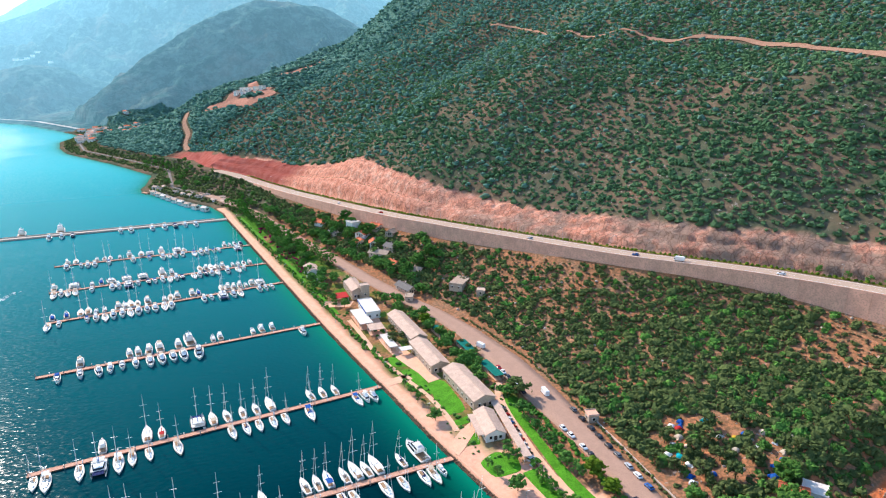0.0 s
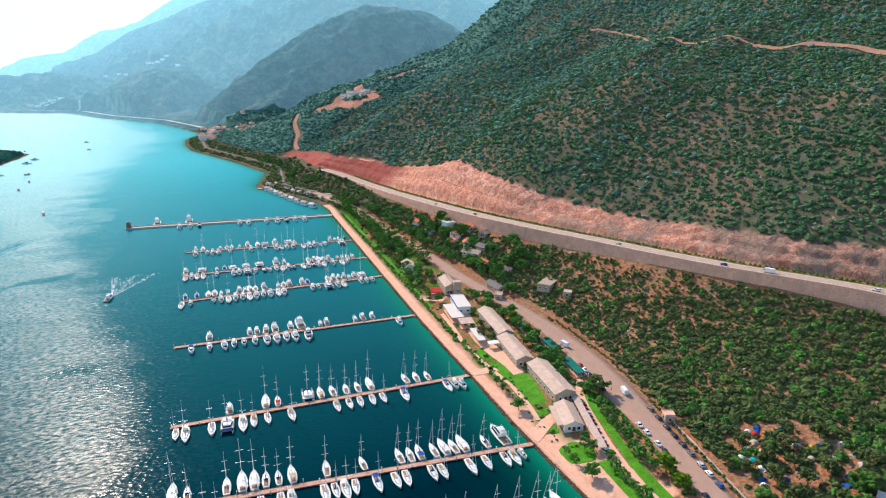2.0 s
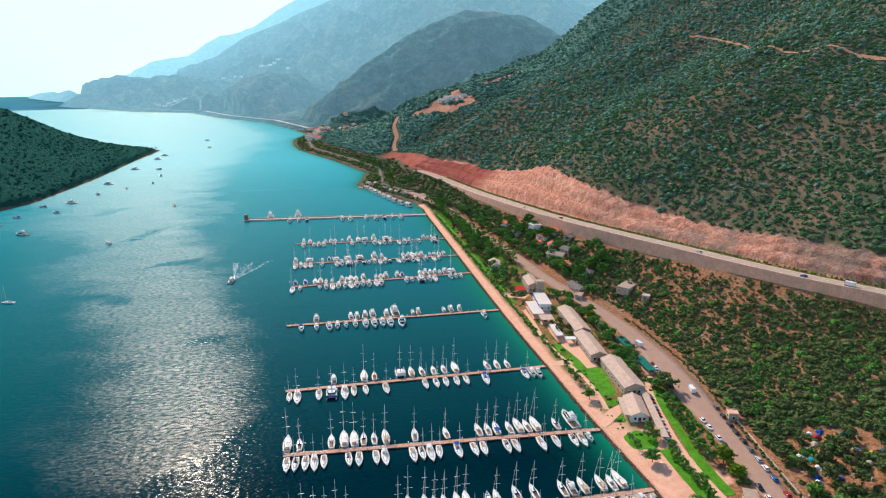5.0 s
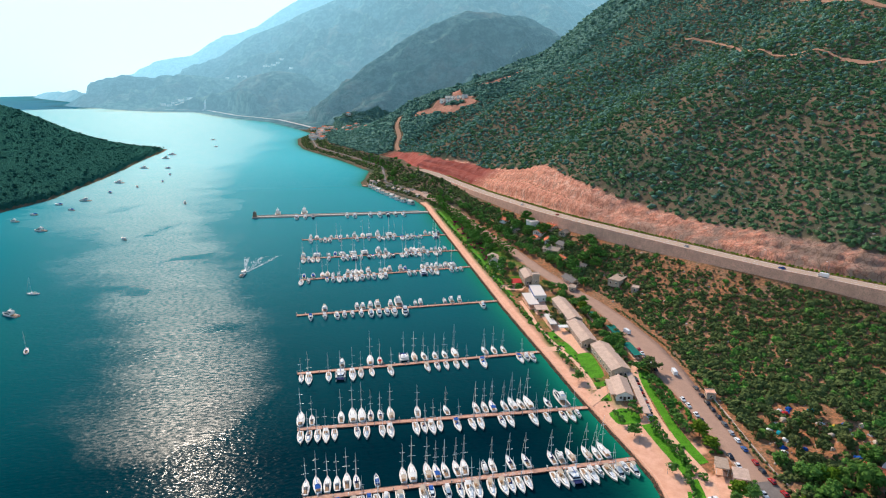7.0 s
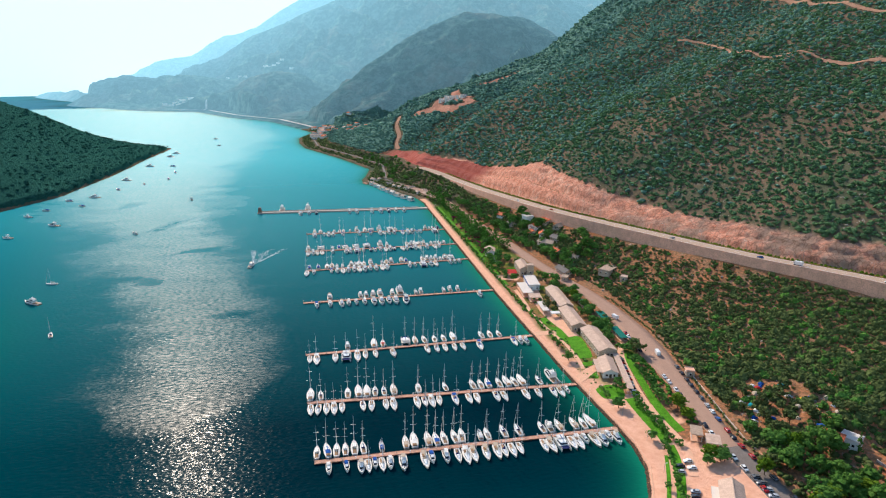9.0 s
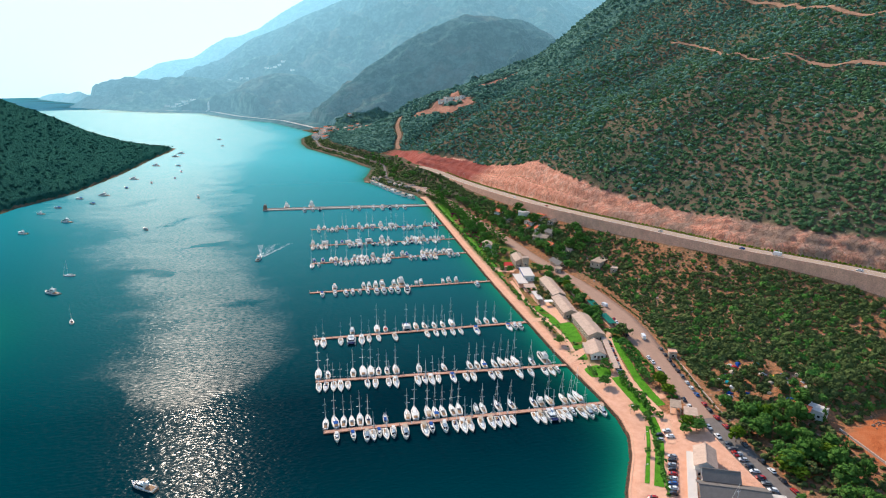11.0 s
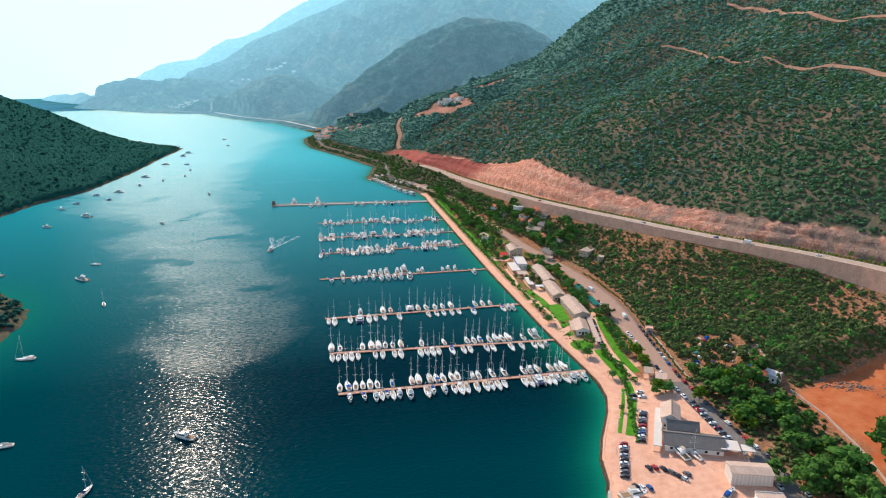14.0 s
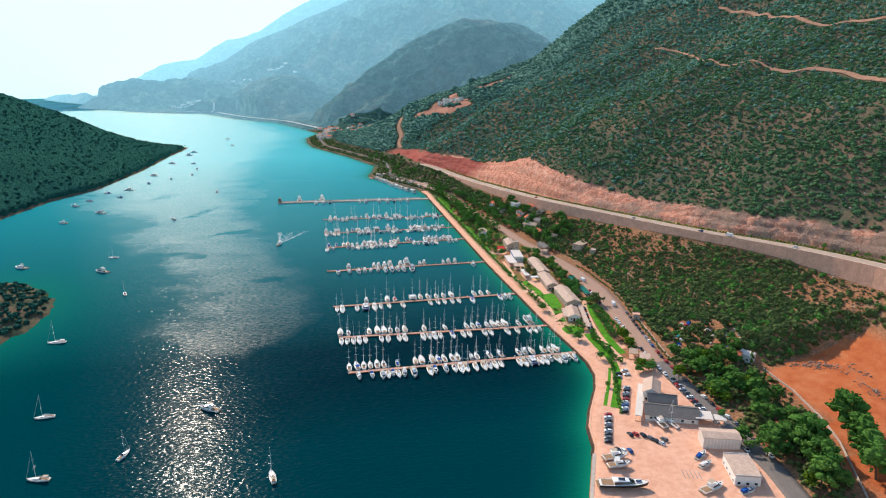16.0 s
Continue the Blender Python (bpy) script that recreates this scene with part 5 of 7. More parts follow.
# Berths: x along the pier; side +1 lies beyond it, -1 on its near side. s sail, m motor, c catamaran, b large yacht
BERTHS = {
    (8, 1): "-134.8 -130 -125.6 -121.5 -117.3 -113.1 -104.4m -92.4 -88.6 -81.8 -77.7 -73.9 -68.6 -65 -56m -52.4 -43.8 -36.1 -23.8 -20m -14.7 -6.6 -2.1 2.4",
    (8, -1): "-129.4m -121.5m -114.8m -111.6 -108.6m -105.2 -101.7m -95.7m -85.6 -82m -75.7m -69.9 -66.2 -62.4 -56.6 -51.1 -47.6 -43.5 -39.7 -27.5 -24.1 -18.5c -13.4 -10 -6.4m -1.9 1.7m 5.6m 9.2m",
    (7, 1): "-138.5 -132.8 -118.2 -112.1 -107.5 -102.9 -98 -92.4 -78.7 -63.6 -47.6 -43.1 -38.6 -32.4 -27.7 -23.5 -19.2 -8.8 -0.6b",
    (7, -1): "-138.2 -134.2 -129.8 -125.8 -121.9 -110.7 -106.2 -98.4 -94.2 -81.5 -77.5 -73.5 -69.5 -60.6 -53 -48.7 -37.5 -33.2 -20.9 -13.7 -5.1 -1.1 2.9m",
    (6, 1): "-115.7m -98.4 -92.6 -77.8c -71.1 -65.2 -58.4 -52.3 -45.4 -26.1 -20.1 -14",
    (6, -1): "-139.5 -135.1 -123.9 -117c -110.1 -104.9 -98.6 -87.3 -65 -59.2 -53.7 -47.6 -41.9 -30.7 -7.1 -3m 0.8m",
    (5, 1): "-125.4m -101.5m -97.1m -91.4m -86m -76.2m -70b -57.3m -53.2m -34.4m -29.3m -22.8m",
    (5, -1): "-135.2m -125.2m -116.8m -111.3m -105.4m -99m -92.1m -86.1m -80.1m -74.8m -67b -7.8m",
    (4, 1): "-142.1 -134.2 -126.4 -122.2 -117.4 -112.7m -104.6m -100.7m -96.9 -92.9 -86.7 -76.3 -72.1 -68 -58.2 -54.2m -37.9 -33.9 -29.7 -25.5 -21.4m -17.1m -11c",
    (4, -1): "-144.2 -138 -122.5 -117.6m -112.6 -107.8m -102.8 -98 -93.2m -88.2 -83.2m -77.6 -73 -52.1 -47.4 -39.6c -32.7 -28 -14.1m -9.8 -5.2",
    (3, 1): "-144.1 -131.6c -120.1m -114 -107.9c -97.3c -86.1c -72.6b -66m -45.5 -41.2 -37 -32.8 -28.6m -20.7 -16.4m -12 -7.5",
    (3, -1): "-143.9 -139.1m -134.8 -130.5 -120.4 -107.3m -103 -96.4c -90.3 -83.4m -79 -73.4 -68.4 -64.2m -60 -51.7 -47.4 -43.1 -38.8 -34.3 -26.9m -19 -14.4",
    (2, 1): "-138.1m -132.1 -116.9m -111.2 -107 -99.9m -92.5m -83.6 -77c -67.9b -56c -50 -16.8m -12.4 -7.5 -2.9m",
    (2, -1): "-138m -127.9m -123.2m -118.4 -108.3 -90.4m -78.3 -68.1m -63.2 -58.3m -52.9 -43.7 -38m -33.7 -27.8 -23.5m -8.1c",
}
boat_rng = np.random.default_rng(3)
LENGTH = {}
for pool in (SAILS, MOTORS, BIG, CATS):
    for ob in pool:
        LENGTH[ob.name] = max(abs(v.co.y) for ch in ob.children if ch.name.startswith("hull") for v in ch.data.vertices) * 2


def moor(src, x, y, heading, s):
    return copy_thing(src, Matrix.LocRotScale((x, y, 0), Euler((0, 0, heading)), (s, s, s)))


for (k, side), text in BERTHS.items():
    ax, ay, bx, by = PIERS[k]
    for word in text.split():
        kind = word[-1] if word[-1].isalpha() else "s"
        x = float(word.rstrip("mcb"))
        if k < 5 and kind == "s" and boat_rng.random() < 0.55:
            kind = "m"
        y = ay + (by - ay) * (x - ax) / (bx - ax)
        pool = {"s": SAILS, "m": MOTORS, "c": CATS, "b": BIG}[kind]
        w = {"s": [0.40, 0.09, 0.12, 0.17, 0.16, 0.03, 0.03], "m": [0.32, 0.10, 0.28, 0.24, 0.06]}.get(kind)
        src = pool[int(boat_rng.choice(len(pool), p=w))]
        s = float(boat_rng.uniform(0.88, 1.06)) * (0.95 if kind == "s" else 1.0) * (1.12 if k < 6 else 1.0)
        half = LENGTH[src.name] * s / 2
        moor(src, x + boat_rng.normal(0, 0.1), y + side * (half + 2.2 + boat_rng.random() * 0.5), (0 if side > 0 else math.pi) + boat_rng.normal(0, 0.035), s)
for x, src, side, s in ((-178.8, BIG[0], 1, 1.05), (-147.2, BIG[0], 1, 1.15), (-155.7, MOTORS[2], -1, 1), (-145.6, MOTORS[0], -1, 1), (-136.7, MOTORS[4], -1, 1), (-96.3, MOTORS[0], -1, 1),
                        (-87.3, MOTORS[2], -1, 1), (-68.6, MOTORS[0], -1, 1.05), (-57.4, MOTORS[2], -1, 1.1), (-47.7, MOTORS[4], -1, 1.2), (-38.6, MOTORS[0], -1, 1), (-28.7, MOTORS[2], -1, 1)):
    s *= 1.3
    y = 557.5 - 11.5 * (x + 208) / 208
    moor(src, x, y + side * (LENGTH[src.name] * s / 2 + 4.5), 0 if side > 0 else math.pi, s)

# boats at anchor in the bay: x, y, heading in degrees, kind
for x, y, h, kind in ((-330, 109, 88, "s"), (-299, 5, 95, "s"), (-280, -53, 80, "s"), (-247, -40, -20, "s"), (-213, -3, 60, "m"), (-175, -71, 12, "s"),
                      (-350, 272, 60, "b"), (-312, 204, 20, "s"), (-353, 318, 80, "s"), (-428, 298, 70, "m"), (-457, 485, 75, "m"), (-478, 587, 70, "m"),
                      (-471, 621, 80, "m"), (-431, 536, 70, "b"), (-464, 679, 85, "m"), (-439, 700, 85, "b"), (-436, 641, 60, "m"), (-424, 755, 40, "m"), (-435, 838, 75, "b"),
                      (-398, 797, 20, "m"), (-371, 837, 10, "m"), (-394, 978, 80, "m"), (-435, 986, 85, "b"), (-425, 1162, 88, "b"), (-426, 1111, 85, "b"),
                      (-304, 660, 15, "m"), (-386, 1431, 85, "m"), (-358, 1285, 70, "m"), (-194, 338, -12, "m"), (-375, 906, 20, "m"), (-330, 480, 40, "m")):
    src = {"s": SAILS[int(boat_rng.integers(0, 5))], "m": MOTORS[int(boat_rng.integers(0, 4))], "b": BIG[0]}[kind]
    moor(src, x, y, radians(h), {"s": 0.85, "m": 1.1, "b": 0.95}[kind])


# ---- roads, walls and paving ----
M_ROAD = plain("pinkish_worn_asphalt", (0.40, 0.25, 0.18), 0.9, var=0.10, scale=0.25)
M_TARMAC = plain("grey_asphalt", (0.20, 0.17, 0.15), 0.9, var=0.14, scale=0.3)
M_HWY = plain("highway_asphalt", (0.43, 0.315, 0.235), 0.9, var=0.10, scale=0.2)
M_SHOULDER = plain("dusty_shoulder", (0.50, 0.35, 0.255), 0.9, var=0.12, scale=0.3)
M_LINE = plain("road_paint", (0.72, 0.70, 0.66), 0.7)
M_WALLC = plain("retaining_concrete", (0.76, 0.41, 0.285), 0.9, var=0.16, scale=0.18)
M_PATH = plain("pale_path", (0.72, 0.41, 0.27), 0.9, var=0.10, scale=0.4)
M_LAWN = plain("lawn_grass", (0.085, 0.26, 0.015), 0.9, var=0.30, scale=0.25, bump_h=0.1)
M_VERGE = plain("dry_yellow_green_verge", (0.26, 0.25, 0.04), 0.9, var=0.3, scale=0.25, bump_h=0.1)
M_DIRT = plain("pale_dirt_track", (0.37, 0.205, 0.13), 0.95, var=0.2, scale=0.15)
M_REDDIRT = plain("red_dug_soil", (0.44, 0.20, 0.13), 0.95, var=0.25, scale=0.06)


def strip(name, centre, half, y0, y1, step, zf, lift, material, label, category, off=0.0):
    """A road-like band along y: centre(y)+off, with a crown and real edges."""
    y = np.arange(y0, y1 + step, step)
    h = half(y) if callable(half) else np.full(len(y), half)
    cols = np.array([-1.0, -1.0, -0.5, 0.0, 0.5, 1.0, 1.0])
    X = (centre(y) + off)[:, None] + h[:, None] * cols[None]
    Y = np.repeat(y[:, None], 7, 1)
    Z = zf(y)[:, None] + lift + np.array([-0.3, 0, 0.02, 0.04, 0.02, 0, -0.3])[None]
    me = grid_mesh(name, X, Y, Z)
    me.materials.append(material)
    return tagged(new(name, me), label, category, kind="structure")


strip("road_yard", road_x, 5.7, -300, -4, 4, road_z, 0.07, M_TARMAC, "grey asphalt road beside the boatyard", "road")
strip("road", road_x, lambda y: road_w(y) - 0.3, -4, 690, 4, road_z, 0.06, M_ROAD, "worn pinkish asphalt road along the marina", "road")
strip("far_shore_road", road_x, 1.9, 690, 1640, 8, road_z, 0.5, M_TARMAC, "pale coast road along the far shore", "road")
# this stretch of road carries the backdrop's haze glow
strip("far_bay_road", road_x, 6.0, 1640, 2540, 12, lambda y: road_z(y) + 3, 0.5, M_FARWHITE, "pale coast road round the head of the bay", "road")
strip("highway", hwy_x, 6.6, -200, 760, 4, hwy_z, 0.07, M_HWY, "grey two-lane coast highway", "road", -0.6)
strip("road_shoulder", hwy_x, 1.3, -200, 760, 4, hwy_z, 0.10, M_SHOULDER, "dusty pale shoulder of the highway", "road", -7.4)
for off, half in ((-5.6, 0.12), (4.6, 0.12)):
    strip("lane_line", hwy_x, half, -200, 700, 4, hwy_z, 0.14, M_LINE, "white painted edge line", "road marking", off)


def centre_dashes():
    g = Geo()
    for y in np.arange(-150, 640, 9.0):
        x, z = float(hwy_x(y)) - 0.5, float(hwy_z(y)) + 0.19
        dx = float(hwy_x(y + 4)) - 0.5 - x
        g.add([(x - 0.1, y, z), (x + 0.1, y, z), (x + 0.1 + dx, y + 4, z), (x - 0.1 + dx, y + 4, z)], [(0, 1, 2, 3)])
    return tagged(new("lane_dashes", g.mesh("lane_dashes", M_LINE)), "broken white centre line of the highway", "road marking", kind="structure")


centre_dashes()


def along(name, centre, off, y0, y1, step, section, zf, material, label, category):
    """Sweeps a closed section (x, z) along the line."""
    rings = []
    for y in np.arange(y0, y1 + step, step):
        x, z = float(centre(y)) + off, float(zf(y))
        rings.append([(x + sx, float(y), z + sz) for sx, sz in section])
    ob = new(name, Geo().loft(rings, True).mesh(name, material))
    return tagged(ob, label, category, kind="structure")


# tall wall that carries the highway, cast bay by bay
wall_root = tagged(new("retaining_wall"), "tall pinkish concrete retaining wall under the highway", "wall", kind="structure")
for y in np.arange(-150, 640, 10.0):
    rings = []
    for q in (y + 0.06, y + 9.94):
        x, z, h = float(hwy_x(q)) - 9.7, float(hwy_z(q)), float(wall_h(q))
        rings.append([(x - 0.9, q, z - h - 1.5), (x - 0.25, q, z + 0.95), (x + 0.25, q, z + 0.95), (x + 0.3, q, z - h - 1.5)])
    part("wall_bay", Geo().loft(rings, True), M_WALLC, wall_root)

# low walls beside the lower road and round the red plot
along("trim_wall_camp", lambda y: road_x(y) + road_w(y), 3.4, -8, 66, 4, [(-0.2, -0.5), (-0.2, 0.8), (0.2, 0.8), (0.2, -0.5)], road_z, M_CONC, "low pale concrete wall beside the camp", "wall")
along("camp_lane", lambda y: road_x(y) + road_w(y), 5.3, -30, 150, 4, [(-1.5, -0.2), (-1.5, 0.35), (1.5, 0.35), (1.5, -0.2)], road_z, M_PATH, "narrow dusty lane behind the road wall", "path")


def draped(name, pts, width, material, label, category="path", step=5.0, lift=0.35):
    """A track laid over the slope along a line of places."""
    line_pts = []
    for (ax, ay), (bx, by) in zip(pts, pts[1:]):
        n = max(1, int(math.hypot(bx - ax, by - ay) / step))
        line_pts += [(ax + (bx - ax) * k / n, ay + (by - ay) * k / n) for k in range(n)]
    p = np.array(line_pts + [pts[-1]])
    for _ in range(3):
        p[1:-1] = (p[:-2] + 2 * p[1:-1] + p[2:]) / 4
    d = np.gradient(p, axis=0)
    d /= np.linalg.norm(d, axis=1)[:, None]
    nrm = np.stack([-d[:, 1], d[:, 0]], 1)
    w = width / 2 * (1 + 0.25 * fbm(p[:, 0], p[:, 1], 18, 3, 6.0))
    cols = np.array([-1.0, -0.5, 0, 0.5, 1.0])
    X = p[:, 0:1] + nrm[:, 0:1] * w[:, None] * cols
    Y = p[:, 1:2] + nrm[:, 1:2] * w[:, None] * cols
    Z = ground_z(X, Y) + lift
    me = grid_mesh(name, X, Y, Z)
    me.materials.append(material)
    return tagged(new(name, me), label, category, kind="structure")


draped("hill_track", TRACK_HILL[:6], 3.0, M_DIRT, "narrow overgrown dirt track across the hillside", lift=0.9)
draped("hill_track_cut", TRACK_HILL[5:], 7.5, M_DIRT, "pale dirt track cut across the hillside", lift=0.9)
draped("hill_track_upper", TRACK_TOP, 5.5, M_DIRT, "pale dirt track high on the hill", lift=0.9)
draped("far_track", TRACK_FAR, 7.5, M_DIRT, "bright bare track climbing from the shore", lift=0.9)
draped("excavation", SCAR, 17, M_REDDIRT, "red bare soil of a hillside building site", "bare ground", lift=1.0)
draped("excavation_terrace", TERRACE, 30, M_REDDIRT, "red terraces of the building site", "bare ground", lift=1.0)

# sea edge: rough stones below the promenade
ey = np.arange(-84, 575, 0.85)
ex = shore(ey) + 0.2 + 0.5 * rng.random(len(ey))
M_RIPRAP = plain("brown_shore_rock", (0.17, 0.11, 0.075), 0.9, var=0.35, scale=0.8)
ev, ef = clumps(np.concatenate([np.stack([ex, ey, 0.75 + 0.3 * rng.random(len(ey))], -1), np.stack([ex - 0.6, ey + 0.3, 0.1 + 0.25 * rng.random(len(ey))], -1)]),
                0.40 + 0.25 * rng.random(2 * len(ey)), 0.8, 0.35)
tagged(new("shore_rocks", tri_mesh("shore_rocks", ev, ef, M_RIPRAP)), "rough brown boulders along the sea edge", "rocks", kind="stuff")
along("trim_kerb", shore, 1.6, -82, 572, 3, [(-0.35, 1.2), (-0.35, 1.86), (0.35, 1.86), (0.35, 1.2)], lambda y: 0.0 * y, M_PATH, "pale stone kerb of the promenade", "kerb")
# seaward quay of the boatyard
along("trim_yard_quay", shore, 0.9, -300, -84, 6, [(-0.9, -3), (-0.9, 1.85), (0.9, 1.85), (0.9, -3)], lambda y: 0.0 * y, M_CONC, "concrete quay edge of the boatyard", "kerb")


def lawn(pts, label="watered green lawn edged by paving", z=None):
    """A lawn: an irregular turf slab on the ground."""
    cx, cy = sum(p[0] for p in pts) / len(pts), sum(p[1] for p in pts) / len(pts)
    out = []
    for (ax, ay), (bx, by) in zip(pts, pts[1:] + pts[:1]):
        for k in range(4):
            t = k / 4
            out.append((ax + (bx - ax) * t, ay + (by - ay) * t))
    o = np.array(out)
    for _ in range(1):
        o = (np.roll(o, 1, 0) + 2 * o + np.roll(o, -1, 0)) / 4
    rings = []
    for s in (1.0, 0.97, 0.6, 0.25):
        X, Y = cx + (o[:, 0] - cx) * s, cy + (o[:, 1] - cy) * s
        Z = ground_z(X, Y) + (0.10 if s < 1 else -0.1)
        rings.append(list(zip(X.tolist(), Y.tolist(), Z.tolist())))
    ob = new("lawn", Geo().loft(rings, True).mesh("lawn", M_LAWN))
    return tagged(ob, label, "lawn", kind="structure")


LAWNS = [[(22.6, 169.7), (33.8, 161), (31, 151), (20, 158)], [(22.2, 152.5), (32.7, 148.5), (26, 119), (18.4, 129.4)], [(28.8, 134), (37.5, 131), (33.5, 99.1), (21.7, 101.6)],
         [(22.7, 96.4), (35.5, 95.6), (34, 90.2), (22.5, 91.7)], [(22.6, 88.8), (28.4, 86.3), (25.6, 74.7), (20.9, 75.7)], [(17.5, 64.2), (27.6, 68), (33.4, 60.2), (30.3, 51.4), (18.0, 52.4)],
         [(20, 215), (22.5, 215), (19, 170), (16.5, 170)], [(18.5, 300), (21.5, 300), (20.5, 240), (18, 240)], [(17, 420), (20, 420), (20, 310), (17.5, 310)], [(15, 545), (18, 545), (19, 430), (16, 430)]]
for pts in LAWNS:
    lawn(pts)


draped("garden_path", [(22, 228), (21, 200), (18.5, 176), (20, 152), (24, 120), (23, 98), (21, 88)], 2.6, M_PATH, "pale paved garden path", lift=0.16)
draped("drive", [(58, 112), (50.3, 102.5), (46.6, 88), (43.6, 75.5), (38.0, 48.8), (36.1, 31.1), (36.4, 14.6), (37.5, 2), (28, -18)], 3.8, M_PATH, "pale paved drive behind the buildings", lift=0.16)
draped("lawn_strip", [(53, 98), (51.3, 91), (46.6, 66.6), (42.2, 43.0), (40.4, 28.5), (40.8, 13.9)], 4.6, M_LAWN, "strip of watered grass beside the drive", "lawn", lift=0.14)
draped("lawn_strip_hedge", [(31.8, 50), (31, 36), (31, 22.7), (30.4, 7.7)], 5.2, M_LAWN, "strip of watered grass under clipped shrubs", "lawn", lift=0.14)
draped("lawn_strip_yard", [(30.6, 6), (29.4, -3.7), (22.7, -16.8), (15.3, -29.5), (6, -46)], 3.8, M_LAWN, "strip of grass beside the yard hedge", "lawn", lift=0.14)
draped("lawn_strip_narrow", [(24.4, -1), (17.8, -15.2), (10.0, -28.7), (2, -43)], 1.7, M_LAWN, "narrow grass strip along the promenade", "lawn", lift=0.14)
draped("terrace_paving", [(36, 240), (34, 215), (31, 195), (30, 170), (33, 150), (33, 132)], 8.0, M_PATH, "pale paved terraces before the buildings", lift=0.12)
draped("pier_forecourt", [(10, 142), (18, 141), (24, 143)], 7.0, M_PATH, "paved forecourt at a pier's head", lift=0.16)
draped("pier_forecourt_near", [(11, 74), (20, 80), (24, 89), (36, 89)], 6.0, M_PATH, "paved forecourt at a pier's head", lift=0.16)
draped("cafe_square", [(16, 262), (24, 258), (32, 250)], 10.0, M_PATH, "paved square before the tower", lift=0.14)


# ---- hedges and planting ----
def hedge_row(name, fx, y0, y1, step, r, material, label, jitter=0.4, z=None):
    y = np.arange(y0, y1, step) + rng.normal(0, 0.15, len(np.arange(y0, y1, step)))
    x = fx(y) + rng.normal(0, jitter, len(y))
    return bush_field(name, x, y, r * (0.8 + 0.4 * rng.random(len(y))), 4, material, label, 0.1, 0.8, z=None if z is None else z(y))


hedge_row("highway_hedge", lambda y: hwy_x(y) + 9.0, -60, 690, 2.6, 1.1, M_LIME, "low yellow-green shrubs planted along the highway", 0.4, lambda y: hwy_z(y) + 0.1)
hedge_row("bench_shrubs", lambda y: hwy_x(y) + 12 + cliff_run(y) * 0.43, 335, 590, 2.6, 0.55, M_OLIVE, "thin line of weeds on the ledge of the rock face", 0.5, lambda y: hwy_z(y) + cliff_h(y) * 0.50)
hedge_row("road_hedge", lambda y: road_x(y) + road_w(y) + 2.2, -20, 190, 2.2, 0.95, M_OLIVE, "roadside shrubs below the bank")
hedge_row("verge_hedge", lambda y: road_x(y) - road_w(y) - 2.2, 18, 92, 1.5, 1.3, M_HEDGE, "thick green hedge beside the parked cars", 0.8)
hedge_row("promenade_shrubs", lambda y: shore(y) + 11.0, 150, 300, 1.9, 1.2, M_HEDGE, "clipped green shrubs beside the promenade", 0.9)
hedge_row("promenade_shrubs_far", lambda y: shore(y) + 10.5, 300, 545, 2.4, 1.1, M_HEDGE, "green shrubs along the promenade", 1.0)
hedge_row("yard_hedge", lambda y: 29 + (y - 6) * 0.375, -52, 30, 1.5, 1.2, M_HEDGE, "clipped green hedge beside the boatyard car park", 0.3)
hedge_row("bougainvillea", lambda y: shore(y) + 21, 335, 480, 2.0, 1.5, M_BLOOM, "magenta flowering bougainvillea bank", 2.0)
hedge_row("garden_shrubs", lambda y: 31 + 0 * y, 196, 206, 1.8, 1.2, M_TREE, "garden shrubs beside the terraces", 2.0)
along("trim_verge", hwy_x, 9.4, -80, 700, 5, [(-1.2, -0.2), (-1.2, 0.12), (1.2, 0.12), (1.2, -0.2)], hwy_z, M_VERGE, "green planted verge of the highway", "verge")

for x, y in ((36.2, 50.9), (34.3, 45.4), (33.2, 41), (33.0, 36.8), (32.6, 30.3), (33.3, 25.9), (33.4, 21.5), (33.2, 17.1), (32.6, 10.9), (34.5, 4.5)):
    plant("ball", x, y, 1.25, "clipped shrubs beside the drive")
for x, y, kind, s in ((21.7, 42.5, "green", 0.85), (16.9, 100, "green", 0.8), (24.4, 12.5, "green", 0.6), (26, 3.5, "small", 1.1), (17.2, 134.5, "small", 0.9), (20, 54, "small", 1.1), (19.8, 60, "small", 0.9), (16.5, 118, "small", 1.0), (16.8, 126, "small", 1.0),
                      (59, 96, "olive", 1.5), (55.5, 100, "green", 0.8), (53, 84, "green", 0.8), (50.6, 76, "small", 1.4), (49.8, 70, "green", 0.7), (48.6, 63, "small", 1.4), (47.8, 57, "green", 0.7), (46.6, 50, "green", 0.65), (46, 44, "green", 0.75),
                      (45.6, 37, "small", 1.4), (50, 33, "lime", 0.95), (49.6, 23, "lime", 0.75), (13.1, -23.6, "small", 0.8)):
    plant(kind, x, y, s)
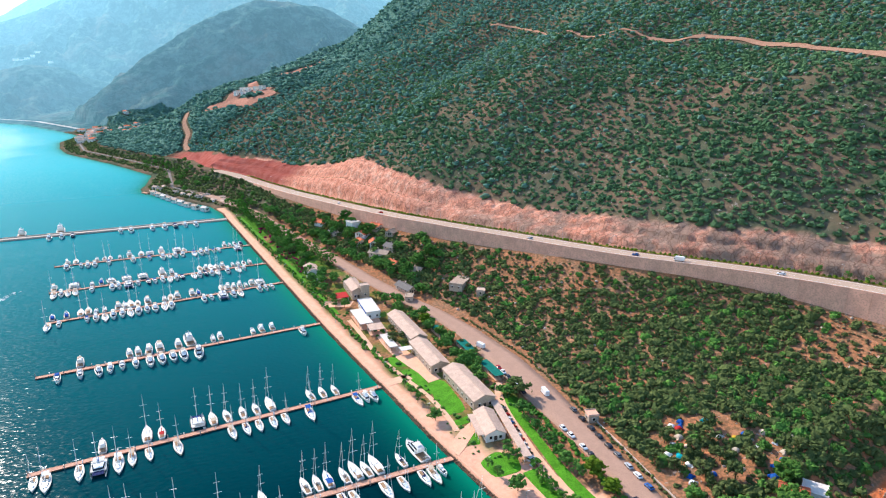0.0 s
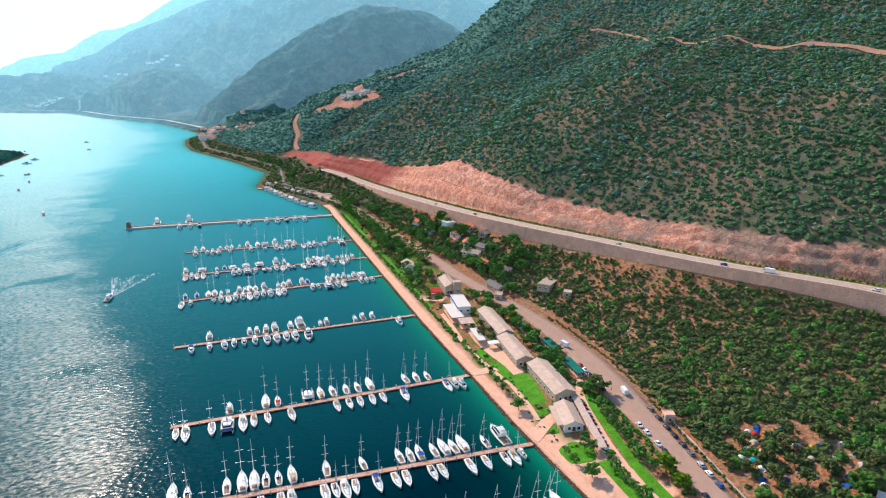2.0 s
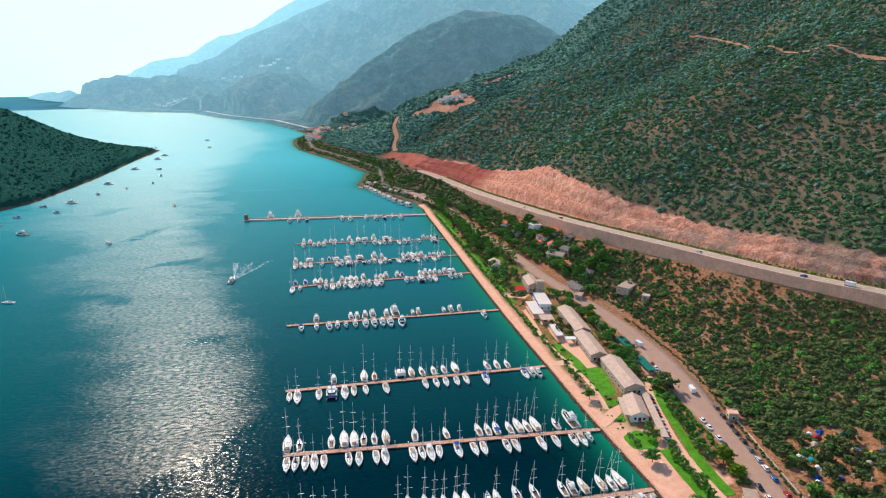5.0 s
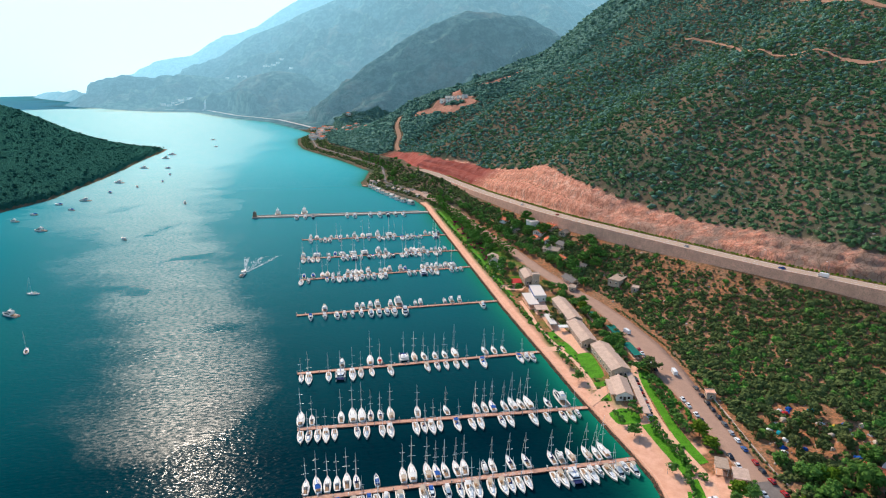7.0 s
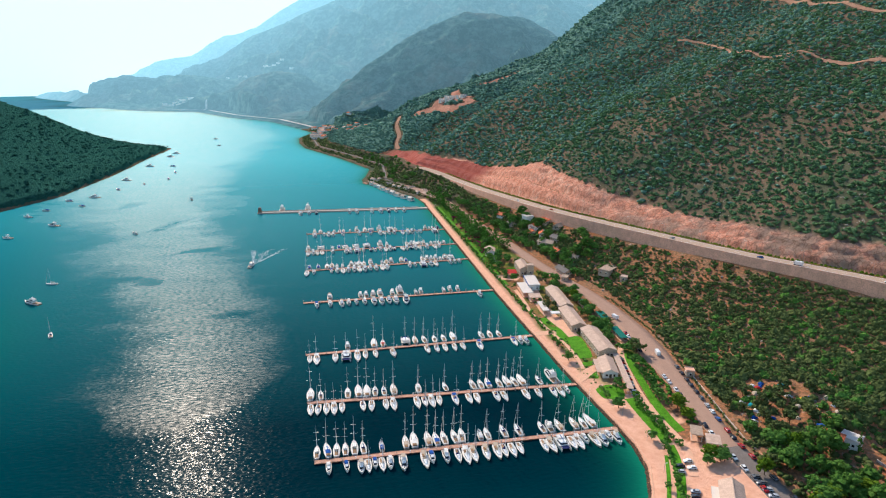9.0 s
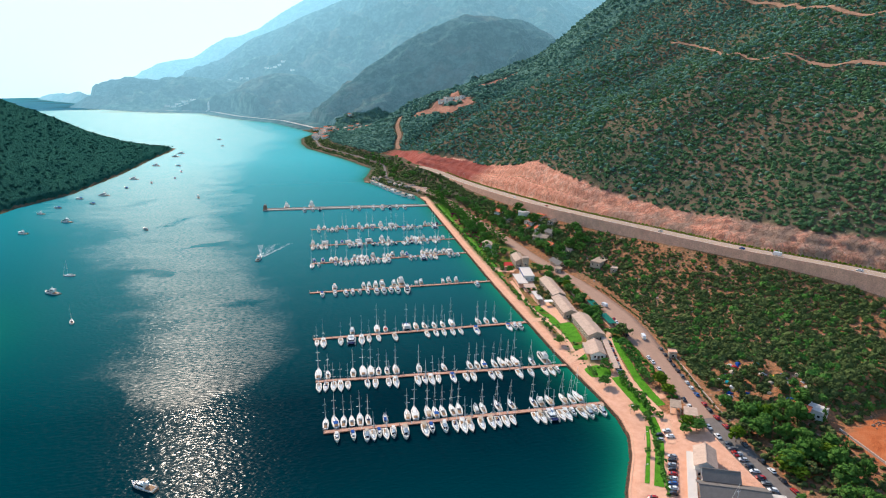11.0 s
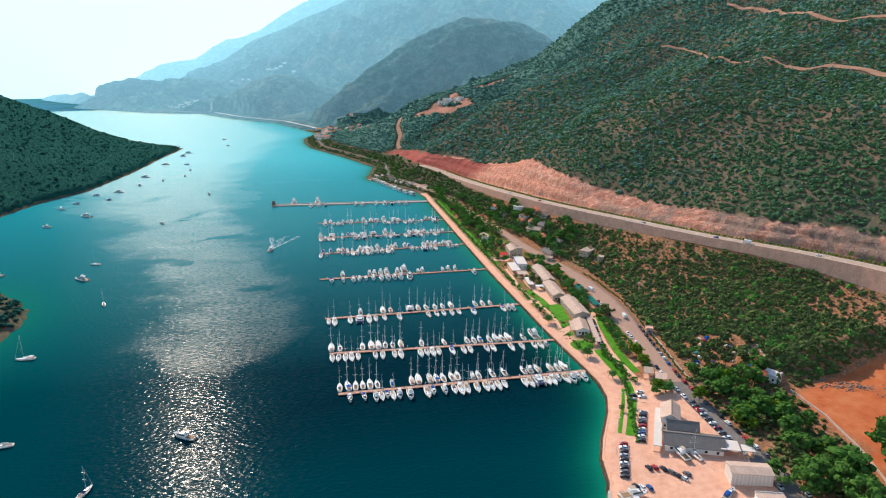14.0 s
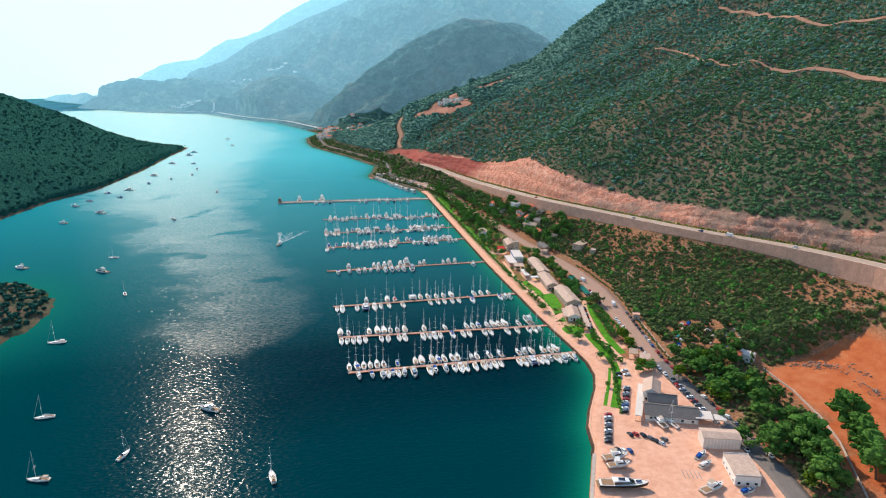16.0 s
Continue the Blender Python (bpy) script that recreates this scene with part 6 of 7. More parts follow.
for x, y, kind, s in (
                      
                      (29, 60, "small", 1.2), (32, 58, "small", 1.1), (33, 66, "small", 1.0), 
                      (52, 118, "green", 0.8), (54, 126, "green", 0.8), (53, 134, "green", 0.85), (55, 142, "small", 1.2), (52, 148, "green", 0.8), (54, 158, "green", 0.8), (50, 162, "small", 1.2),
                      (57, 172, "pine", 0.7), (60, 165, "green", 0.8), (56, 184, "green", 0.9), (58, 193, "lime", 0.8), (55, 200, "green", 0.9), (62, 205, "green", 0.8), (52, 218, "green", 0.9), (56, 228, "green", 0.9),
                      (50, 236, "green", 0.8), (48, 246, "small", 1.3), (31, 181, "olive", 0.9), (33, 187, "olive", 0.9), (36, 176, "olive", 0.8), (38, 183, "olive", 0.8), (37, 196, "olive", 0.8), (40, 216, "green", 0.6),
                      (24, 262, "green", 0.8), (22, 254, "small", 1.2), (26, 248, "green", 0.7), (20, 270, "small", 1.2), (24, 285, "green", 0.9), (20, 293, "green", 0.8), (27, 298, "green", 0.9),
                      (34, 292, "green", 0.9), (30, 306, "green", 1), (21, 306, "small", 1.4), (23, 318, "green", 0.8), (36, 300, "green", 0.8), (33, 318, "green", 0.8), (40, 280, "pine", 0.7)):
    plant(kind, x, y, s)
for x, y, kind, s in ((41, -9.5, "lime", 0.9), (44.7, -12.2, "green", 0.8), (38, -12, "green", 0.6), (48, -9, "small", 1.2), (46, -13, "green", 0.7), (67, -17, "green", 0.9), (57, -25, "lime", 0.95),
                      (72, -24, "green", 0.9), (78, -30, "pine", 0.9), (84, -36, "pine", 0.9), (77, -44, "pine", 0.9), (87, -48, "lime", 1.0), (92, -42, "pine", 0.85), (98, -46, "cypress", 0.9), (84, -56, "pine", 0.9),
                      (92, -62, "pine", 0.8), (80, -66, "pine", 1.0), (76, -78, "pine", 0.9), (84, -84, "pine", 0.85), (79, -103, "pine", 1.5), (71, -118, "pine", 1.4), (62, -131, "pine", 1.3), (70, -120, "olive", 1.2),
                      (111, -91, "pine", 1.6), (101, -110, "pine", 1.3), (95, -120, "pine", 1.3), (90, -131, "pine", 1.4), (105, -103, "pine", 1.1), (54, -72, "small", 1.2), (53, -90, "pine", 0.7), (56, -104, "pine", 1.2), (50, -98, "small", 1.3),
                      (20, -20, "small", 0.9), (16.5, -31, "small", 0.6), (12, -43, "small", 0.5), (104, -8, "pine", 0.9), (98, -14, "green", 1), (94, -20, "pine", 0.9), (88, -14, "olive", 1.1), (108, -20, "cypress", 1.0),
                      (75, 28, "olive", 1), (78, 20, "olive", 1), (84, 12, "olive", 1.1), (90, 22, "olive", 1.1), (96, 14, "olive", 1), (102, 24, "olive", 1.1), (92, 4, "olive", 1.2), (104, 6, "olive", 1.1), (88, 34, "olive", 1),
                      (108, 30, "olive", 1), (82, 0, "olive", 1), (74, -6, "green", 1), (70, 4, "green", 0.9), (118, 22, "olive", 1.1), (121, 0, "olive", 1.1), (112, -6, "olive", 1)):
    plant(kind, x, y, s)
for y in (62, 50, 41, 33, 22, 10, -4):
    plant("small", float(hwy_x(y)) + 9.6, float(y), 0.95, "young trees on the highway verge", float(hwy_z(y)))
wood = np.random.default_rng(31)
for _ in range(34):
    y = float(wood.uniform(-135, -8))
    x = float(road_x(y)) + 8.5 + abs(float(wood.normal(0, 13)))
    if x < float(plot_x(y)) - 2:
        plant(str(wood.choice(["pine", "green", "olive", "lime"], p=[0.32, 0.28, 0.18, 0.22])), x, y, float(wood.uniform(0.8, 1.2)))
ux_, uy_ = scatter(58, 125, -140, 0, 3.2)
keep = (ux_ > road_x(uy_) + 7) & (ux_ < plot_x(uy_) - 3) & (rng.random(len(ux_)) < 0.85)
bush_field("wood_undergrowth", ux_[keep], uy_[keep], 0.9 + 1.5 * rng.random(int(keep.sum())), 4, M_OLIVE, "tangled green undergrowth beneath the pines")
# low planting in the gardens and between the buildings
gs = np.random.default_rng(77)
sx2 = np.concatenate([gs.uniform(18, 36, 150), gs.uniform(47, 56, 70), gs.uniform(15, 30, 60)])
sy2 = np.concatenate([gs.uniform(60, 245, 150), gs.uniform(90, 250, 70), gs.uniform(245, 330, 60)])
edge_k = (np.abs(sx2 - 31.5) > 4.5) | (sy2 < 100)
sx2, sy2 = sx2[edge_k] + 0.0, sy2[edge_k]
free = ~((np.abs(sx2 - 29.5) < 6) & (np.abs(sy2 - 77) < 10)) & ~((np.abs(sx2 - 28) < 6) & (sy2 > 170) & (sy2 < 235))
bush_field("garden_planting", sx2[free], sy2[free], 0.5 + 1.0 * gs.random(int(free.sum())) ** 2, 4, M_TREE, "small dark green shrubs scattered over the gardens")
for _ in range(26):
    y = float(gs.uniform(95, 255))
    plant(str(gs.choice(["green", "small", "olive"])), float(gs.uniform(50, float(road_x(y)) - 8)), y, float(gs.uniform(0.55, 0.9)))
# avenue and gardens toward the marina's far end
tr = np.random.default_rng(11)
for y in np.arange(322, 600, 6.5):
    plant("poplar", float(road_x(y)) - 8.5 + tr.normal(0, 1), float(y + tr.normal(0, 1)), tr.uniform(0.95, 1.3), "avenue trees by the road")
    plant("green" if tr.random() < 0.6 else "olive", float(road_x(y)) + 10 + tr.normal(0, 2), float(y + tr.normal(0, 2)), tr.uniform(0.7, 1.0))
for y in np.arange(305, 590, 8.0):
    plant("small" if tr.random() < 0.5 else "green", float(shore(y)) + 19 + tr.normal(0, 1.5), float(y), tr.uniform(0.7, 1.0))
for _ in range(60):
    y = tr.uniform(235, 430)
    x = tr.uniform(float(road_x(y)) + 12, min(float(road_x(y)) + 50, float(hwy_x(y)) - 16))
    plant(tr.choice(["green", "olive", "pine"], p=[0.45, 0.4, 0.15]), float(x), float(y), tr.uniform(0.65, 1.0))
for _ in range(46):
    y = tr.uniform(325, 470)
    plant(tr.choice(["green", "poplar", "olive", "pine"], p=[0.4, 0.3, 0.2, 0.1]), float(tr.uniform(float(shore(y)) + 19, float(road_x(y)) - 7)), float(y), tr.uniform(0.7, 1.05))
for _ in range(20):
    y = tr.uniform(280, 430)
    plant(tr.choice(["green", "olive", "pine"]), float(tr.uniform(62, float(hwy_x(y)) - 20)), float(y), tr.uniform(0.55, 0.85))
for _ in range(70):
    y = tr.uniform(590, 1000)
    x = float(tr.uniform(float(shore(y)) + 14, float(hwy_x(y)) - 8))
    plant(tr.choice(["green", "olive", "poplar"]), x, float(y), tr.uniform(0.7, 1.1))


# ---- buildings ----
M_RENDER = plain("cream_render", (0.66, 0.50, 0.38), 0.85, var=0.08, scale=0.5)
M_WHITE = plain("white_render", (0.76, 0.72, 0.66), 0.8, var=0.06, scale=0.5)
M_STONEW = plain("buff_stone_wall", (0.46, 0.36, 0.28), 0.9, var=0.22, scale=1.6, bump_h=0.05)
M_ROOFP = plain("pale_pink_roofing", (0.56, 0.40, 0.31), 0.85, var=0.16, scale=0.35)
M_ROOFG = plain("grey_sheet_roof", (0.175, 0.155, 0.14), 0.8, var=0.12, scale=0.5)
M_BEIGE = plain("beige_roof", (0.42, 0.31, 0.23), 0.85, var=0.2, scale=0.8)
M_TILE = plain("orange_roof_tiles", (0.62, 0.17, 0.08), 0.85, var=0.22, scale=1.4)
M_DOORB = plain("dark_joinery", (0.06, 0.045, 0.035), 0.5)
M_SHEET = plain("white_cladding", (0.66, 0.58, 0.51), 0.75, var=0.06, scale=0.4)
M_TARP = plain("green_shade_net", (0.015, 0.16, 0.12), 0.9, var=0.2, scale=0.5)


def window(parent, x, y, z, w, h, nx, ny, framed=True):
    """A framed window set on a wall whose outward normal is nx, ny."""
    tx, ty = -ny, nx
    def quad(g, w, h, d0, d1):
        pts = []
        for d in (d0, d1):
            for s, t in ((-1, 0), (1, 0), (1, 1), (-1, 1)):
                pts.append((x + tx * s * w / 2 + nx * d, y + ty * s * w / 2 + ny * d, z + t * h))
        return g.add(pts, [(0, 3, 2, 1), (4, 5, 6, 7), (0, 1, 5, 4), (1, 2, 6, 5), (2, 3, 7, 6), (3, 0, 4, 7)])
    if not framed:
        part("window", quad(Geo(), w, h, -0.05, 0.06), M_GLASS, parent)
        return
    fr = part("window", quad(Geo(), w, h, -0.05, 0.06), M_WHITE, parent)
    part("pane", quad(Geo(), w - 0.25, h - 0.25, 0.0, 0.09), M_GLASS, fr)


def gabled(x, y, w, l, rz, eave, ridge, roof_m, wall_m, label, z=None, chimney=False, porch=False, over=0.5, panes=True):
    """A long house with a pitched roof; its ridge runs along local y."""
    z = float(ground_z(np.array([x]), np.array([y]))[0]) if z is None else z
    root = thing("building", label, "building", "", Matrix.Translation((x, y, z)) @ Matrix.Rotation(radians(rz), 4, "Z"))
    a, b = w / 2, l / 2
    part("wall", Geo().add([(-a, -b, -1.5), (a, -b, -1.5), (a, b, -1.5), (-a, b, -1.5), (-a, -b, eave), (a, -b, eave), (a, b, eave), (-a, b, eave), (0, -b, ridge), (0, b, ridge)],
                           [(0, 1, 5, 8, 4), (2, 3, 7, 9, 6), (1, 2, 6, 5), (3, 0, 4, 7), (3, 2, 1, 0)]), wall_m, root)
    for s in (-1, 1):
        k = (ridge - eave) / a
        p = [(0, -b - over, ridge + 0.04), (s * (a + over), -b - over, eave - k * over + 0.04), (s * (a + over), b + over, eave - k * over + 0.04), (0, b + over, ridge + 0.04)]
        part("roof_slope", Geo().add(p + [(q[0], q[1], q[2] + 0.22) for q in p], [(0, 1, 2, 3), (7, 6, 5, 4), (0, 4, 5, 1), (1, 5, 6, 2), (2, 6, 7, 3), (3, 7, 4, 0)]), roof_m, root)
    if panes:
        part("ridge_cap", Geo().box(-0.3, 0.3, -b - over, b + over, ridge + 0.1, ridge + 0.36, 0.06), roof_m, root)
    n = max(2, int(l // 4.5)) if panes else 1
    for k in range(n):
        yy = -b + l * (k + 0.5) / n
        for s in (-1, 1):
            window(root, s * a, yy, 0.9, 1.5, 1.5, s, 0, panes)
    window(root, -w * 0.25, -b, 0.9, 1.4, 1.6, 0, -1, panes)
    window(root, w * 0.25, -b, 0.9, 1.4, 1.6, 0, -1, panes)
    if panes:
        part("door", Geo().box(-0.7, 0.7, -b - 0.08, -b + 0.1, 0, 2.2), M_DOORB, root, "dark wooden door")
    if chimney:
        part("chimney", Geo().box(w * 0.15, w * 0.15 + 0.8, b * 0.3, b * 0.3 + 0.8, eave, ridge + 0.9, 0.08), wall_m, root)
    if porch:
        part("porch_roof", Geo().box(-a - 3.2, -a - 0.02, -b * 0.9, b * 0.9, eave - 0.5, eave - 0.25, 0.05), M_ROOFP, root)
        for k in range(5):
            yy = -b * 0.85 + l * 0.85 * k / 4
            part("porch_post", Geo().tube((-a - 3.0, yy, -1), (-a - 3.0, yy, eave - 0.5), 0.1, 0.1, 6), M_WHITE, root)
    return root


def flat(x, y, w, l, rz, h, roof_m, wall_m, label, z=None, open_sides=False, name="building", thick=0.35, panes=True):
    """A flat-roofed block, or an open roof on posts."""
    z = float(ground_z(np.array([x]), np.array([y]))[0]) if z is None else z
    root = thing(name, label, "canopy" if open_sides else "building", "", Matrix.Translation((x, y, z)) @ Matrix.Rotation(radians(rz), 4, "Z"))
    a, b = w / 2, l / 2
    part("roof", Geo().box(-a - 0.3, a + 0.3, -b - 0.3, b + 0.3, h, h + thick, 0.06), roof_m, root)
    if open_sides:
        n = max(2, int(l // 4) + 1)
        for k in range(n):
            for s in (-1, 1):
                part("post", Geo().tube((s * (a - 0.2), -b + 0.2 + (l - 0.4) * k / (n - 1), -1), (s * (a - 0.2), -b + 0.2 + (l - 0.4) * k / (n - 1), h), 0.1, 0.1, 6), M_WHITE, root)
        part("floor", Geo().box(-a, a, -b, b, -1, 0.12), M_PATH, root)
    else:
        part("wall", Geo().box(-a, a, -b, b, -1.5, h), wall_m, root)
        part("parapet", Geo().box(-a - 0.1, a + 0.1, -b - 0.1, -b + 0.15, h + thick, h + thick + 0.35, 0.04).box(-a - 0.1, a + 0.1, b - 0.15, b + 0.1, h + thick, h + thick + 0.35, 0.04), wall_m, root)
        for k in range(max(1, int(w // 3.5)) if panes else 0):
            window(root, -a + w * (k + 0.5) / max(1, int(w // 3.5)), -b, h * 0.3, 1.4, 1.4, 0, -1)
        for k in range(max(1, int(l // 4)) if panes else 0):
            window(root, -a, -b + l * (k + 0.5) / max(1, int(l // 4)), h * 0.3, 1.4, 1.4, -1, 0)
    return root


gabled(34.0, 82.5, 8.6, 19, -15, 3.2, 5.2, M_ROOFP, M_WHITE, "low white building with pale pitched roof beside a lawn", porch=True)
gabled(42.2, 115, 11, 35, -4, 4.3, 6.4, M_ROOFP, M_STONEW, "long stone-walled building with pale pitched roof")
gabled(40.5, 154, 9.8, 32, -5, 4.2, 6.2, M_ROOFP, M_STONEW, "long buff building with pale pink roof")
gabled(45, 192, 9.6, 40, -4, 4.2, 6.2, M_ROOFP, M_STONEW, "very long gabled building above the terraces")
flat(39.6, 75, 3.0, 44, -14.8, 2.8, M_ROOFP, M_WHITE, "long white carport roof beside parked cars", open_sides=True, name="carport")
flat(27.5, 220.5, 7.5, 24, -5, 3.6, M_SHEET, M_WHITE, "white flat terrace roof on posts", open_sides=True, name="terrace_canopy")
flat(36.8, 231.5, 9, 24, -8, 4.2, M_SHEET, M_WHITE, "white flat-roofed restaurant building")
flat(29.5, 202, 8.5, 9, -8, 3.4, M_ROOFP, M_WHITE, "beige-roofed pavilion on the garden terrace", open_sides=True, name="pavilion")
flat(28.8, 181, 4.2, 18, -5, 3.2, M_SHEET, M_WHITE, "narrow white terrace awning", open_sides=True, name="awning")
flat(33, 167, 6, 4, -5, 3.0, CANVAS["white"], M_WHITE, "small white canvas awning", open_sides=True, name="awning")
part("valance", Geo().box(-4.2, -4.0, -12, 12, 3.3, 4.3), CANVAS["blue"], new("blue_awning")).parent.matrix_world = Matrix.Translation((36, 231, 4)) @ Matrix.Rotation(radians(-8), 4, "Z")
tagged(bpy.data.objects["blue_awning"], "blue canvas valance along the restaurant roof", "awning")
gabled(40, 268, 8.5, 26, -6, 5.5, 7.5, M_ROOFP, M_STONEW, "buff stone building beside a square tower")
flat(42.5, 254, 5.5, 5.5, -6, 9.0, M_ROOFP, M_STONEW, "square tower of buff stone beside the restaurant")
flat(29, 262, 8, 10, -8, 3.0, CANVAS["red"], M_WHITE, "red canvas canopy over a cafe terrace", open_sides=True, name="cafe_canopy")
gabled(27, 324, 9, 16, -6, 4.5, 6.4, M_ROOFP, M_WHITE, "pale house among trees by the promenade")
flat(27, 306, 6, 8, 10, 3.0, M_SHEET, M_WHITE, "small white kiosk in a garden")
# houses on the bank with tiled roofs
for x, y, w, l, rz, roof, wall, lab in ((68, 424, 9, 13, 25, M_TILE, M_WHITE, "white house with orange tiled roof among trees"), (68, 391, 8, 10, 10, M_ROOFG, M_RENDER, "small house with grey roof among trees"),
                                        (84, 356, 10, 16, -62, M_TILE, M_WHITE, "house with long orange tiled roof"), (92, 353, 9, 11, 15, M_TILE, M_RENDER, "cream house with bright orange roof"),
                                        (76, 349, 8, 10, -5, M_TILE, M_RENDER, "small orange-roofed house below the highway"), (79, 314, 9, 15, 40, M_BEIGE, M_RENDER, "beige-roofed house with terraces among pines"),
                                        (88, 312, 8, 10, 20, M_ROOFG, M_STONEW, "house with grey sheet roof among pines"), (71, 249, 7, 16, 8, M_ROOFG, M_RENDER, "long low house with a dark grey roof"),
                                        (82, 335, 6, 9, -20, M_TILE, M_WHITE, "house with bright orange roof below the highway"), (86, 264, 6, 9, 35, M_BEIGE, M_RENDER, "low beige-roofed house on the bank"),
                                        (96, 330, 7, 9, -55, M_BEIGE, M_STONEW, "stone house with a beige roof"), (79, 288, 6, 9, 10, M_TILE, M_RENDER, "rusty-roofed cottage near the road")):
    gabled(x, y, w, l, rz, 2.6, 4.5, roof, wall, lab, chimney=True, over=0.9)
flat(81, 378, 9, 10, 10, 6.5, M_SHEET, M_WHITE, "white two-storey flat-roofed house")
flat(98, 222, 9, 16, -50, 3.6, M_BEIGE, M_STONEW, "flat-roofed stone cabin on the scrub bank")
flat(103, 203, 5, 6, -40, 2.6, M_ROOFP, M_STONEW, "small pale stone hut on the slope")
flat(66, 233, 7, 5, 60, 2.8, M_BEIGE, M_RENDER, "pale low shed beside the road")
flat(75.5, 64, 4.5, 5.0, -20, 3.2, M_WALLC, M_STONEW, "small stone gatehouse beside the road")
flat(108, -16, 7, 8, 30, 4.5, M_SHEET, M_WHITE, "small white house beside the red plot")
gabled(102, -12, 6, 9, 35, 3.0, 4.6, M_TILE, M_RENDER, "brown-roofed cottage under pines")
# entrance canopy
flat(44.5, 7.5, 5, 8, -28, 3.6, M_BEIGE, M_WHITE, "beige entrance canopy over a gate lane", open_sides=True, name="gate_canopy")
flat(47.5, -1.5, 6, 8, -28, 3.6, M_ROOFP, M_WHITE, "pale entrance canopy beside the road", open_sides=True, name="gate_canopy")
# green nets over the courtyards behind the long buildings
for x, y, w, l in ((59, 176, 4.5, 16), (62.5, 152, 5, 15), (60.5, 123, 4.5, 18)):
    flat(x, y, w, l, -4, 2.6, M_TARP, M_WHITE, "green shade net over a parking bay", open_sides=True, name="shade_net", thick=0.12)

# boatyard hall: a gabled wing and a long grey-roofed wing
gabled(31.5, -39, 9, 15, -30, 5.5, 8.0, M_ROOFP, M_WHITE, "white gabled boatyard office with pale roof")
gabled(30.5, -61.5, 12, 26, 67, 3.6, 6.2, M_ROOFG, M_WHITE, "long boatyard hall with grey sheet roof", over=1.0)
gabled(31.0, -51.0, 8.0, 14, 67, 4.8, 7.4, M_ROOFG, M_WHITE, "boatyard hall with grey pitched roof", over=0.8)
flat(20.8, -46.3, 3.2, 36, -30, 3.2, M_SHEET, M_WHITE, "long white pergola roof beside parked cars", open_sides=True, name="pergola")
flat(44.5, -69.5, 8, 8, -23, 3.4, M_SHEET, M_WHITE, "white flat canopy behind the boatyard hall", open_sides=True, name="canopy")
flat(51.5, -73.5, 5, 5, -23, 3.2, M_SHEET, M_WHITE, "pale canopy beside the boatyard fence", open_sides=True, name="canopy")


def shed(x, y, w, d, h, rz, label):
    """A clad shed with upright ribs and a shallow roof."""
    root = thing("boat_shed", label, "building", "", Matrix.Translation((x, y, 1.7)) @ Matrix.Rotation(radians(rz), 4, "Z"))
    part("wall", Geo().box(-w / 2, w / 2, -d / 2, d / 2, -0.5, h), M_SHEET, root)
    k = 0
    while k * 1.6 < w:
        part("rib", Geo().box(-w / 2 + k * 1.6, -w / 2 + k * 1.6 + 0.25, -d / 2 - 0.14, -d / 2 + 0.05, -0.5, h - 0.1), M_WHITE, root)
        k += 1
    part("roof", Geo().loft([[(x0, -d / 2 - 0.4, h - 0.05), (x0, 0, h + 0.9), (x0, d / 2 + 0.4, h - 0.05), (x0, d / 2 + 0.4, h + 0.15), (x0, 0, h + 1.1), (x0, -d / 2 - 0.4, h + 0.15)] for x0 in (-w / 2 - 0.3, w / 2 + 0.3)], True), M_ROOFP, root)
    part("base_strip", Geo().box(-w / 2 - 0.05, w / 2 + 0.05, -d / 2 - 0.2, -d / 2 - 0.15, -0.2, 0.7), M_ROOFG, root)
    return root


shed(40, -90, 17.5, 8.5, 7.0, -17, "white ribbed boat shed with shallow roof")
flat(35.5, -113.5, 11, 17, -17, 6.0, M_ROOFP, M_WHITE, "white flat-roofed workshop in the boatyard", z=1.8)

# waterside huts and jetties beyond the quay
for k in range(9):
    t = k / 8
    x, y = -15 - 42 * t ** 0.8, 600 + 125 * t
    gabled(x + 4, y, 6, 8, 30, 2.6, 4.0, M_ROOFP if k % 3 else M_SHEET, M_WHITE, "pale-roofed beach cafe hut by the water", z=1.6, over=0.3)
hr = np.random.default_rng(8)
for k in range(16):
    y = float(hr.uniform(596, 760))
    x = float(shore(y)) + float(hr.uniform(14, 34))
    gabled(x, y, float(hr.uniform(5, 7)), float(hr.uniform(6, 9)), float(hr.uniform(10, 50)), 2.6, 4.0, M_ROOFP if hr.random() < 0.6 else M_ROOFG, M_WHITE, "small pale beach cabin behind the shore", z=1.8, over=0.3, panes=False)
for x, y, w, l in ((-58, 741, 14, 10), (-50, 720, 8, 6), (-30, 672, 5, 14)):
    flat(x, y, w, l, 30, 0.6, M_PLANK, M_CONC, "timber bathing deck over the water", z=0.6, open_sides=True, name="bathing_deck", thick=0.2)
pool = thing("swimming_pool", "small turquoise swimming pool at the point", "pool", "", Matrix.Translation((-50, 748, 1.9)))
M_POOL = plain("pool_water", (0.02, 0.36, 0.36), 0.1, var=0.1)
part("basin", Geo().box(-7, 7, -4, 4, -0.6, 0.12, 0.05), M_CONC, pool)
part("water_surface", Geo().box(-6, 6, -3, 3, 0.08, 0.16), M_POOL, pool)
# villages along the far shore
for x, y in VILLAGE:
    gabled(x, y, vr.uniform(8, 12), vr.uniform(9, 15), float(vr.uniform(0, 180)), 5.5, 7.5, M_TILE if vr.random() < 0.45 else M_ROOFP, M_WHITE, "small white village house on the far shore", panes=False)
for x, y, w in ((120, 1070, 9), (131, 1072, 8), (140, 1062, 10), (150, 1048, 8), (158, 1036, 9), (128, 1052, 7)):
    flat(x, y, w, 8, 20, 7, M_ROOFP, M_WHITE, "unfinished pale concrete house on red soil")

